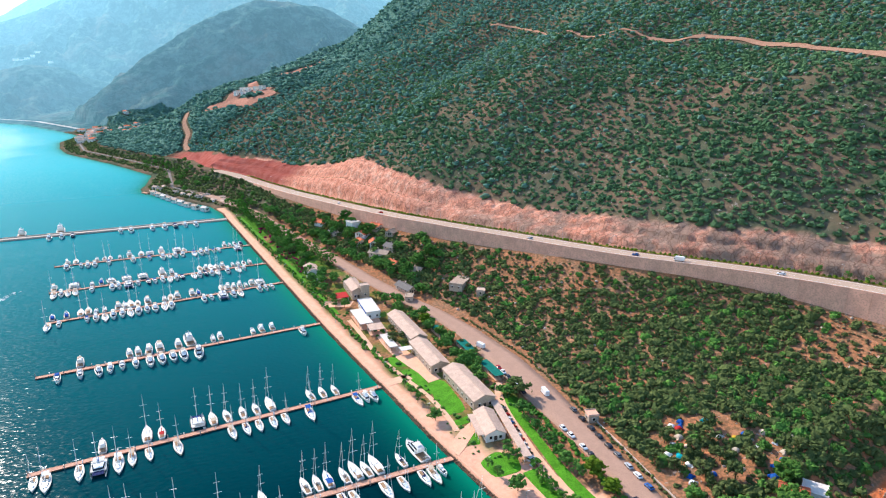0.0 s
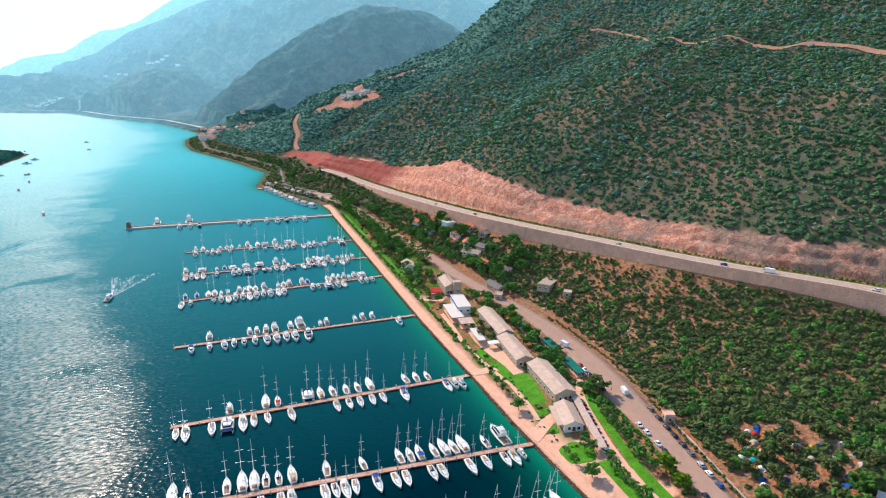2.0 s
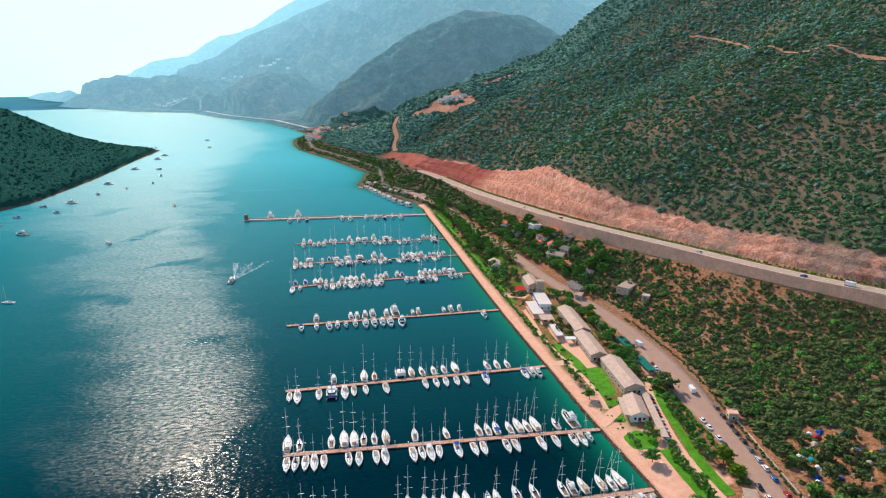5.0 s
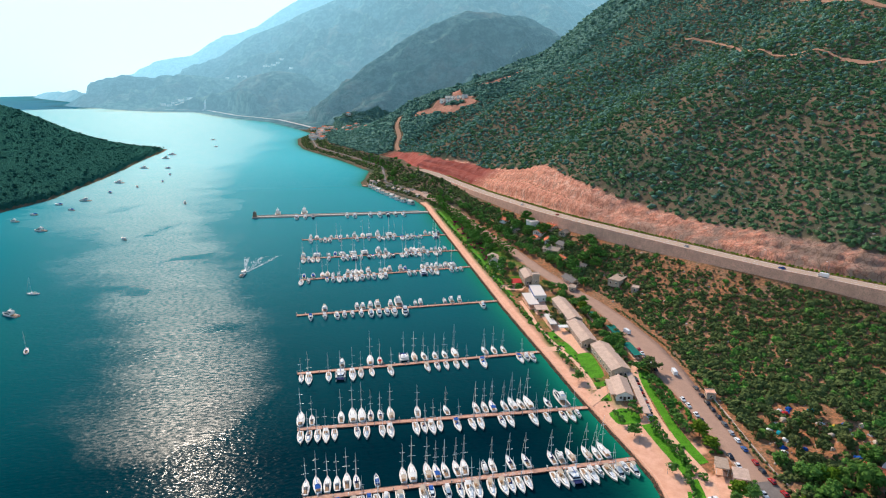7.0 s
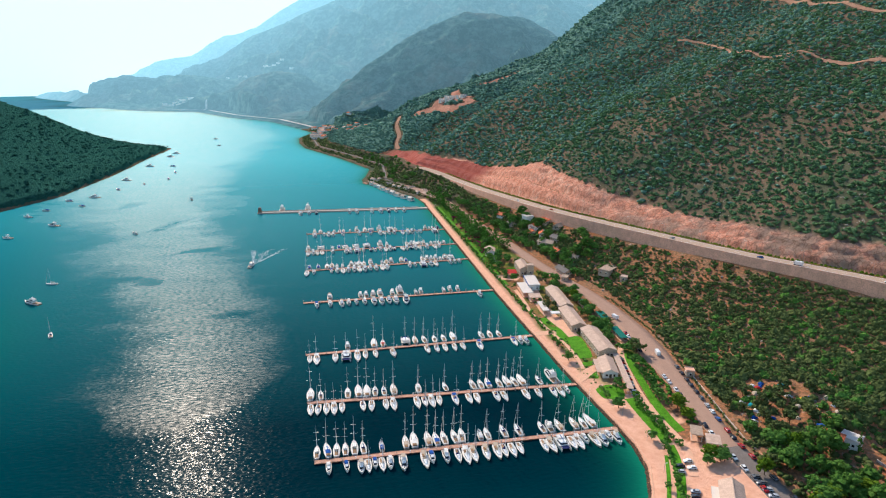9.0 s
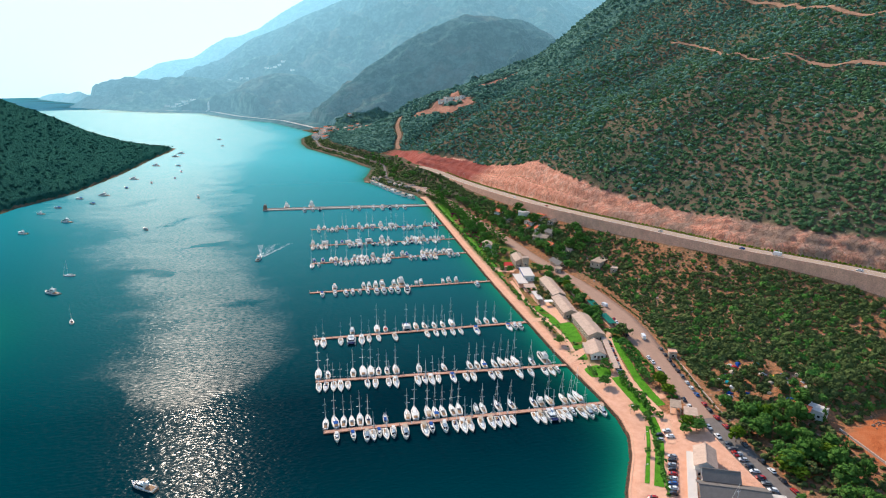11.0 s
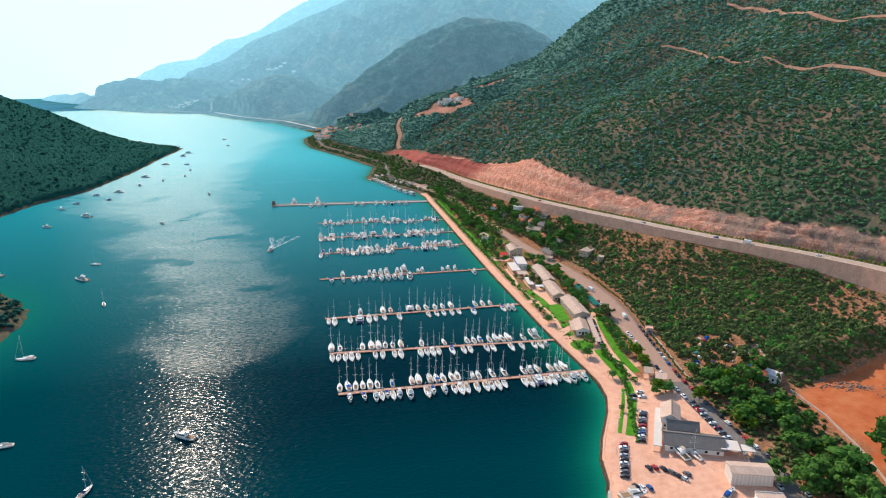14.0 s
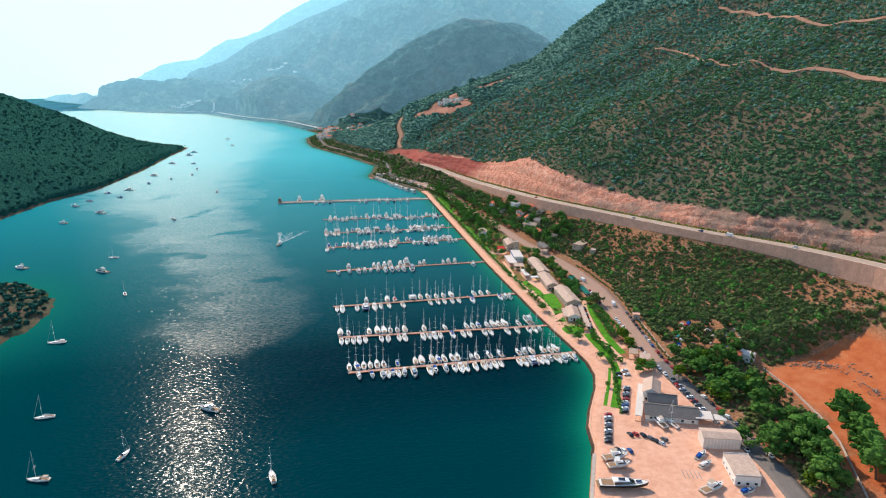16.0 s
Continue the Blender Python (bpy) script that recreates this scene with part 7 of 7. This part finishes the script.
# far blocks and track emit the haze glow of the slopes behind
for x, y in ((-737, 2708), (-709, 2712), (-675, 2722), (-622, 2655), (-708, 2630), (-672, 2618), (-645, 2633), (-615, 2630), (-660, 2611), (-696, 2614), (-589, 2740), (-767, 2643), (-735, 2609), (-640, 2700), (-690, 2670), (-655, 2665)):
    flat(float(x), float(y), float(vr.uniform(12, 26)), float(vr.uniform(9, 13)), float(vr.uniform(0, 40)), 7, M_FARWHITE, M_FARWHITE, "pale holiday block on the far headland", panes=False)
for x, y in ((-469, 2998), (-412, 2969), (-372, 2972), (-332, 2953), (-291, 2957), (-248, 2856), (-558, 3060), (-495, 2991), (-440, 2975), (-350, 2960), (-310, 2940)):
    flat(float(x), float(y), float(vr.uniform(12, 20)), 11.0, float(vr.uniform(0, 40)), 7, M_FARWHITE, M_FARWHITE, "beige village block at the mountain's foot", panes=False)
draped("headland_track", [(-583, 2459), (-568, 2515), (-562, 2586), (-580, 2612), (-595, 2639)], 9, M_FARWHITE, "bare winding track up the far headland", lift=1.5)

# ---- cars ----
M_TYRE = plain("tyre_rubber", (0.02, 0.02, 0.02), 0.9)
PAINT = [plain(n + "_car_paint", c, 0.25, 0.0, var=0.03) for n, c in (("white", (0.75, 0.75, 0.74)), ("silver", (0.42, 0.43, 0.45)), ("black", (0.02, 0.02, 0.025)), ("red", (0.40, 0.015, 0.015)), ("blue", (0.03, 0.10, 0.30)), ("grey", (0.12, 0.125, 0.13)))]
CAR_NAMES = ("white", "silver grey", "black", "red", "blue", "dark grey")


def car(paint, colour):
    root = thing("car", colour + " parked hatchback car with dark windows", "car", "parked cars")
    prof = [(-2.1, 0.35), (-2.15, 0.85), (-1.9, 1.0), (-0.9, 1.05), (0.9, 1.02), (1.9, 0.85), (2.1, 0.6), (2.05, 0.35)]
    rings = [[(s, y * (0.97 if abs(s) > 0.8 else 1), z) for y, z in prof] for s in (-0.88, -0.75, 0.75, 0.88)]
    part("body", Geo().loft(rings, True), paint, root, "", True)
    cab = [(-1.75, 1.0), (-1.35, 1.42), (0.25, 1.45), (1.0, 1.0)]
    part("window_glass", Geo().loft([[(s, y, z) for y, z in cab] for s in (-0.76, 0.76)], True), M_GLASS, root, "dark tinted windows")
    part("roof_panel", Geo().box(-0.68, 0.68, -1.4, 0.25, 1.41, 1.5, 0.04), paint, root)
    wheel_me = Geo().tube((-0.11, 0, 0), (0.11, 0, 0), 0.32, 0.32, 10).mesh("wheel", M_TYRE)
    for x in (-0.78, 0.78):
        for y in (-1.3, 1.3):
            w = new("wheel", wheel_me)
            w.parent, w.location = root, (x, y, 0.32)
    return root


CARS = [stash(car(p, n)) for p, n in zip(PAINT, CAR_NAMES)]


def van(label):
    root = thing("camper_van", label, "van", "parked cars")
    part("body", Geo().box(-1.05, 1.05, -3.0, 2.2, 0.5, 2.9, 0.15), PAINT[0], root)
    part("cab", cabin(Geo(), 1.9, 3.0, 2.3, 0.5, 1.7, 0.5, 0.0, 0.95), PAINT[0], root)
    part("windscreen", cabin(Geo(), 2.0, 2.98, 2.25, 1.3, 0.6, 0.35, 0.0, 0.95), M_GLASS, root)
    wheel_me = Geo().tube((-0.13, 0, 0), (0.13, 0, 0), 0.36, 0.36, 10).mesh("wheel", M_TYRE)
    for x in (-0.9, 0.9):
        for y in (-1.9, 2.0):
            w = new("wheel", wheel_me)
            w.parent, w.location = root, (x, y, 0.36)
    return root


VAN = stash(van("white camper van parked at the roadside"))
cr = np.random.default_rng(9)


def park(x, y, deg, which=None, z=None):
    z = float(ground_z(np.array([x]), np.array([y]))[0]) if z is None else z
    k = int(cr.choice(6, p=[0.36, 0.18, 0.20, 0.06, 0.05, 0.15])) if which is None else which
    return copy_thing(CARS[k], Matrix.LocRotScale((x, y, z + 0.05), Euler((0, 0, radians(deg + cr.normal(0, 2)))), (1, 1, 1)))


def lane_dir(y):
    return -math.degrees(math.atan2(float(road_x(y + 5) - road_x(y - 5)), 10))


for y in (74, 66, 58.5, 52, 45, 38.5, 31, 25, 18, 8, 2, -5, -13, -20, -28, -41, -48, -55, -62, -69, -76, -84, -92, -104):
    park(float(road_x(y) + road_w(y)) - 1.7, y, lane_dir(y), 2 if y in (52, 45, 58.5) else None)
for y in (124, 119, 113, 104, 98, 64, 58, 49, 43, 14, 7, -12, -20, -27, -34, -44, -52, -63, -72, -98):
    park(float(road_x(y) - road_w(y)) + 1.6, y, lane_dir(y) + 180)
for x, y, d in ((70.5, 150, 10), (71, 92, -12)):
    copy_thing(VAN, Matrix.LocRotScale((x, y, float(road_z(y)) + 0.06), Euler((0, 0, radians(d))), (1, 1, 1)))
for k, y in enumerate(np.arange(92, 50, -3.1)):       # beside the carport
    park(47.6 + (y - 92) * 0.27 - 1, float(y), -75, 3 if k == 5 else None)
for k in range(9):                                    # along the sea side of the yard
    y = -52.8 - k * 2.95
    park(-0.8 + (y + 52.8) * 0.47, y, 68, (3, 0, 2, 1, 2, 0, 2, 5, 2)[k])
for k in range(9):                                    # beside the pergola
    y = -28 - k * 3.0
    park(22.5 + (y + 28) * 0.56, y, 60)
for x, y, d, c in ((1.7, -73, 10, 2), (4.5, -73.4, 8, 3), (7.7, -75, 5, 2), (9.8, -78, 15, 5), (11.3, -81, 20, 2), (13, -83.5, 25, 0), (16, -81, 20, 5), (-10.4, -84, 10, 2), (-8, -85, 5, 0), (-5, -86, 0, 4),
                   (24, -14, 70, 1), (26, -10, 70, 2), (31, -8, 80, 0), (30, -13, 80, 0)):
    park(x, y, d, c)
for k in range(9):                                    # behind the yard office
    park(52 - 0.2 * k, -26 - 4.2 * k, 70)
for x, y, c in ((147, 210, 1), (171, 140, 4), (86, 432, 0), (208, 72, 0), (100, 362, 3)):
    park(float(hwy_x(y)) - 3, y, -math.degrees(math.atan2(float(hwy_x(y + 5) - hwy_x(y - 5)), 10)), c, float(hwy_z(y)) + 0.05)
bus = copy_thing(VAN, Matrix.LocRotScale((float(hwy_x(118)) - 3, 118, float(hwy_z(118)) + 0.1), Euler((0, 0, radians(32))), (1.0, 1.0, 0.95)))
tagged(bus, "pale delivery van driving on the coast highway")

# ---- boats ashore ----
def cradle(x, y, deg, src, s, up):
    """A boat propped up in the yard on steel stands."""
    ob = copy_thing(src, Matrix.LocRotScale((x, y, 1.75 + up), Euler((0, 0, radians(deg))), (s, s, s)))
    st = thing("boat_stand", "steel boat stand on the yard", "boat stand", "boat stands", Matrix.LocRotScale((x, y, 1.7), Euler((0, 0, radians(deg))), (1, 1, 1)))
    for yy in (-2.4, 0, 2.2):
        part("beam", Geo().box(-1.4, 1.4, yy - 0.12, yy + 0.12, 0, 0.2), M_STEEL, st)
        for sx in (-1, 1):
            part("prop", Geo().tube((sx * 1.4, yy, 0), (sx * 0.9, yy, up + 0.45), 0.07, 0.07, 5), M_STEEL, st)
    return tagged(ob, group="boats ashore in the yard")


for a in ((-14.5, -90, -88, MOTORS[2], 1.1, 0.8), (-16, -96.5, -92, MOTORS[0], 1.1, 0.8), (-20.5, -110.5, -103, SPORT, 1.0, 1.2), (21, -67, 5, MOTORS[2], 1.0, 1.4), (27, -69, 8, SAILS[0], 0.8, 1.4),
          (26, -97, -60, MOTORS[1], 1.0, 0.6), (24, -104, -70, MOTORS[3], 1.0, 0.6), (17, -120, -75, MOTORS[2], 1.1, 0.8), (31, -125, -80, MOTORS[1], 1.0, 0.6)):
    cradle(*a)
rack = thing("steel_rack", "grey steel trestles stacked in the yard", "rack", "", Matrix.Translation((14, -109, 1.75)) @ Matrix.Rotation(radians(-15), 4, "Z"))
for k in range(5):
    part("trestle", Geo().box(-4 + k * 1.8, -3.8 + k * 1.8, -3, 3, 0.8, 1.0).box(-4 + k * 1.8, -3.85 + k * 1.8, -3, -2.85, 0, 0.9).box(-4 + k * 1.8, -3.85 + k * 1.8, 2.85, 3, 0, 0.9), M_STEEL, rack)
crane = thing("slipway_bay", "painted white line of a boat-lift bay on the yard", "marking", "", Matrix.Translation((-3, -108, 1.76)) @ Matrix.Rotation(radians(-14), 4, "Z"))
part("line", Geo().box(-14, 8, 7.8, 8.1, 0, 0.03).box(7.8, 8.1, -14, 8, 0, 0.03), M_LINE, crane)

# ---- camp ----
def tent(colour, material):
    root = thing("dome_tent", colour + " dome tent pitched among olive trees", "tent", "tents of the camp")
    g = Geo()
    rings = []
    for k in range(6):
        h = math.sin(k / 5 * math.pi / 2)
        r = math.cos(k / 5 * math.pi / 2) * (1.9) + 0.02
        rings.append([(r * math.cos(a) * (1 + 0.12 * math.cos(4 * a)), r * math.sin(a) * (1 + 0.12 * math.cos(4 * a)), h * 1.6 - 0.1) for a in np.linspace(0, 6.283, 12, endpoint=False)])
    part("canopy", g.loft(rings, True), material, root)
    part("porch", Geo().loft([[(-0.8, -1.6, 0), (0, -1.6, 1.2), (0.8, -1.6, 0)], [(-0.9, -2.6, 0), (0, -2.6, 0.7), (0.9, -2.6, 0)]]), material, root)
    return root


TENTS = [stash(tent(c, CANVAS[c])) for c in ("blue", "teal", "white", "beige", "red", "navy")]
YELLOW = plain("yellow_canvas", (0.55, 0.36, 0.03), 0.85)
TENTS.append(stash(tent("yellow", YELLOW)))
tr2 = np.random.default_rng(21)
for x, y, c in ((98, 40, 4), (101, 38, 0), (112, 41, 2), (111, 34, 1), (95, 33, 3), (83, 28, 2), (86, 24, 1), (85, 19, 2), (86, 14, 0), (78, 11, 2), (115, 18, 0), (113, 10, 2), (119, 7, 2), (113, 0, 0), (103, -4, 0),
                (111, 19, 6), (98, 6, 6), (99, 37, 4), (103, 40, 5), (109, 33, 1), (90, 31, 2), (82, 25, 2), (93, 27, 3), (80, 14, 0), (88, 10, 5), (107, 24, 2), (105, 14, 6), (117, 2, 6), (108, -1, 5), (92, 16, 4), (121, 14, 3)):
    z = float(ground_z(np.array([float(x)]), np.array([float(y)]))[0])
    s = tr2.uniform(0.55, 0.95)
    copy_thing(TENTS[{4: 2, 6: 3, 5: 0}.get(c, c) if tr2.random() < 0.7 else c], Matrix.LocRotScale((x, y, z), Euler((0, 0, tr2.random() * 6.28)), (s, s, s)))

# ---- power line ----
M_PYLON = plain("weathered_steel", (0.17, 0.18, 0.17), 0.7, 0.2)


def pylon(x, y):
    z = float(ground_z(np.array([float(x)]), np.array([float(y)]))[0])
    root = thing("power_pylon", "grey lattice power pylon on the hillside", "pylon", "power pylons", Matrix.Translation((x, y, z)) @ Matrix.Rotation(0.2, 4, "Z"))
    H, w = 22.0, 2.2
    for sx, sy in ((-1, -1), (1, -1), (1, 1), (-1, 1)):
        part("leg", Geo().tube((sx * w, sy * w, -1), (sx * 0.35, sy * 0.35, H), 0.13, 0.1, 4), M_PYLON, root)
    g = Geo()
    for k in range(7):
        a, b = k / 7, (k + 1) / 7
        ra, rb = w + (0.35 - w) * a, w + (0.35 - w) * b
        for s in (-1, 1):
            g.tube((-ra, s * ra, H * a), (rb, s * rb, H * b), 0.06, 0.06, 4).tube((ra, s * ra, H * a), (-rb, s * rb, H * b), 0.06, 0.06, 4)
    part("bracing", g, M_PYLON, root)
    for h in (15.5, 18.5, 21.0):
        part("cross_arm", Geo().box(-4.2, 4.2, -0.12, 0.12, h, h + 0.25), M_PYLON, root)
    return x, y, z


line_pts = [pylon(307, 165), pylon(276, 350), pylon(262, 456)]
for arm in (-4, 4):
    for h in (15.4, 18.4):
        for (ax, ay, az_), (bx, by, bz) in zip(line_pts, line_pts[1:]):
            rings = []
            for k in range(13):
                t = k / 12
                cx, cy, cz = ax + (bx - ax) * t + arm, ay + (by - ay) * t, az_ + (bz - az_) * t + h - 18 * t * (1 - t)
                rings.append([(cx - 0.02, cy, cz), (cx + 0.02, cy, cz), (cx, cy, cz + 0.035)])
            tagged(new("power_cable", Geo().loft(rings, True).mesh("power_cable", M_PYLON)), "thin sagging power cable between pylons", "cable", "power cables")

# street lamps on the promenade and the highway
def lamp(name, h, arm, label):
    root = thing(name, label, "street lamp", "street lamps")
    part("pole", Geo().tube((0, 0, 0), (0, 0, h), 0.09, 0.06, 6), M_STEEL, root)
    part("arm", Geo().tube((0, 0, h), (arm, 0, h + 0.3), 0.05, 0.05, 5), M_STEEL, root)
    part("head", Geo().box(arm - 0.1, arm + 0.6, -0.15, 0.15, h + 0.2, h + 0.36, 0.04), M_GEL, root)
    return root


LAMP = stash(lamp("street_lamp", 8.0, 1.6, "slim grey highway lamp"))
for y in np.arange(-20, 640, 36.0):
    copy_thing(LAMP, Matrix.Translation((float(hwy_x(y)) + 8.6, float(y), float(hwy_z(y)))) @ Matrix.Rotation(math.pi, 4, "Z"))
PLAMP = stash(lamp("promenade_lamp", 4.2, 0.7, "short grey promenade lamp post"))
for y in np.arange(-60, 560, 24.0):
    copy_thing(PLAMP, Matrix.Translation((float(shore(y)) + 7.8, float(y), 1.7)))

# ---- wooded island across the bay and the rocky point ----
M_ISLE = foliage("island_leaves", (0.025, 0.104, 0.082), (0.047, 0.156, 0.116), (0.057, 0.168, 0.124), 0.2)


def isle(name, outline_f, label, z_f, xs, ys, bush_step, bush_r):
    X, Y = np.meshgrid(xs, ys)
    Z = z_f(X, Y)
    me = grid_mesh(name, X, Y, Z)
    for key in ("rock", "greyness", "red", "plot", "paved", "grass", "bank"):
        paint(me, key, np.full(X.shape, 0.0))
    me.materials.append(M_GROUND)
    ob = tagged(new(name, me), label, "island", kind="structure")
    if name == "island":
        CX, CY = np.meshgrid(np.concatenate([np.arange(-1250, -700, 6.0), np.arange(-700, -440, 3.6)]), np.arange(330, 1300, 3.8))
        CZ = z_f(CX, CY)
        canopy("island_scrub_canopy", CX, CY, CZ + 1.5 * (CZ > 4), M_ISLE, "close dark evergreen scrub covering the island", 5.5, 2.4, CZ < 1.6)
    bx, by = scatter(xs[0], xs[-1], ys[0], ys[-1], bush_step)
    z = z_f(bx, by)
    k = (z > 1.2) & (rng.random(len(bx)) < (0.8 if name == "island" else 1.0))
    bush_field("island_bushes", bx[k], by[k], bush_r * (0.8 + 0.8 * rng.random(int(k.sum()))), 1 if name == "island" else 3, M_ISLE, "dark evergreen bushes on the rocky island", z=z[k] + (3.2 if name == "island" else 0.0), squash=0.6)
    return ob


isle_edge = line((-200, -1500), (150, -900), (300, -640), (500, -545), (631, -523), (714, -488), (900, -469), (1102, -463), (1235, -452), (1262, -452), (1290, -520), (1380, -700), (1600, -1000))


def island_z(x, y):
    d = isle_edge(y) - x
    back = np.clip((1268 - y) / 160, 0, 1)
    h = 2.2 * np.clip(d / 6, 0, 1) + np.clip(d, 0, 120) * 0.40 + np.clip(d - 120, 0, 600) * 0.42
    z = h * np.clip(0.1 + 0.95 * back, 0, 1) + 4 * fbm(x, y, 70, 4, 17.0) * np.clip(d / 80, 0, 1)
    return np.where(d > -2, z, -2.0)


isle("island", None, "low wooded island across the bay", island_z, np.concatenate([np.arange(-1250, -620, 14.0), np.arange(-620, -440, 5.0)]), np.arange(250, 1560, 9.0), 9.0, 2.6)


def point_z(x, y):
    d = -np.hypot((x + 425) / 66, (y - 158) / 92) * 66 + 66 + 9 * fbm(x, y, 26, 4, 23.0)
    return np.where(d > 0, 0.5 * np.clip(d, 0, 3) + 0.30 * np.clip(d - 3, 0, 60), np.maximum(-3, d * 0.3)) + np.where(d > 0, 1.2 * fbm(x, y, 8, 3, 2.0), 0)


isle("rocky_point", None, "brown rocky point with scrub", point_z, np.arange(-520, -345, 2.5), np.arange(50, 265, 2.5), 5.0, 2.0)

# loose rubble on the red plot
rub = np.array([(134, -27), (150, -31), (160, -38), (159, -52), (151, -72)], float)
ru = rng.random(420) * (len(rub) - 1)
ri = ru.astype(int)
rp = rub[ri] + (rub[ri + 1] - rub[ri]) * (ru - ri)[:, None] + rng.normal(0, 2.6, (420, 2))
rx_, ry_ = rp[:, 0], rp[:, 1]
keep = rng.random(len(rx_)) < 0.95
if keep.any():
    rv, rf = clumps(np.stack([rx_[keep], ry_[keep], ground_z(rx_[keep], ry_[keep]) + 0.15], -1), 0.25 + 0.75 * rng.random(int(keep.sum())) ** 2, 0.7, 0.4)
    tagged(new("rubble", tri_mesh("rubble", rv, rf, plain("brown_rubble", (0.30, 0.20, 0.145), 0.9, var=0.3, scale=0.8))), "heaps of brown broken rubble on red soil", "rubble", kind="stuff")
plot_wall = [(111, -28), (110, -55), (104, -82), (96, -104), (84, -126), (77, -139), (66, -158)]
g = Geo()
for (ax, ay), (bx, by) in zip(plot_wall, plot_wall[1:]):
    for k in range(6):
        p0, p1 = (ax + (bx - ax) * k / 6, ay + (by - ay) * k / 6), (ax + (bx - ax) * (k + 1) / 6, ay + (by - ay) * (k + 1) / 6)
        z0 = float(ground_z(np.array([p0[0]]), np.array([p0[1]]))[0])
        z1 = float(ground_z(np.array([p1[0]]), np.array([p1[1]]))[0])
        g.loft([[(p[0] - 0.25, p[1], z - 1), (p[0] - 0.25, p[1], z + 1.1), (p[0] + 0.25, p[1], z + 1.1), (p[0] + 0.25, p[1], z - 1)] for p, z in ((p0, z0), (p1, z1))], True)
tagged(new("trim_plot_wall", g.mesh("trim_plot_wall", M_CONC)), "pale boundary wall beside the red plot", "wall", kind="structure")

# wake of the launch
M_FOAM = plain("white_foam", (0.75, 0.80, 0.80), 0.8, var=0.2, scale=0.4)
wk = np.random.default_rng(2)
cs, rs = [], []
for k in range(420):
    t = wk.random()
    s = wk.choice([-1, 1])
    off = s * (1.2 + 15 * t) * (0.75 + 0.35 * wk.random()) if wk.random() < 0.7 else wk.normal(0, 1.2 + 2 * t)
    cs.append((-193 + 0.22 * (45 * t + 4) + off, 346 + 45 * t, 0.02))
    rs.append(0.25 + 0.35 * wk.random())
wv, wf = clumps(np.array(cs), np.array(rs), 0.12, 0.4)
tagged(new("wake", tri_mesh("wake", wv, wf, M_FOAM)), "white foam wake behind a launch", "foam", kind="stuff")


# the patterns themselves are not part of the place
for ob in PROTO:
    for ch in list(ob.children_recursive):
        bpy.data.objects.remove(ch)
    bpy.data.objects.remove(ob)
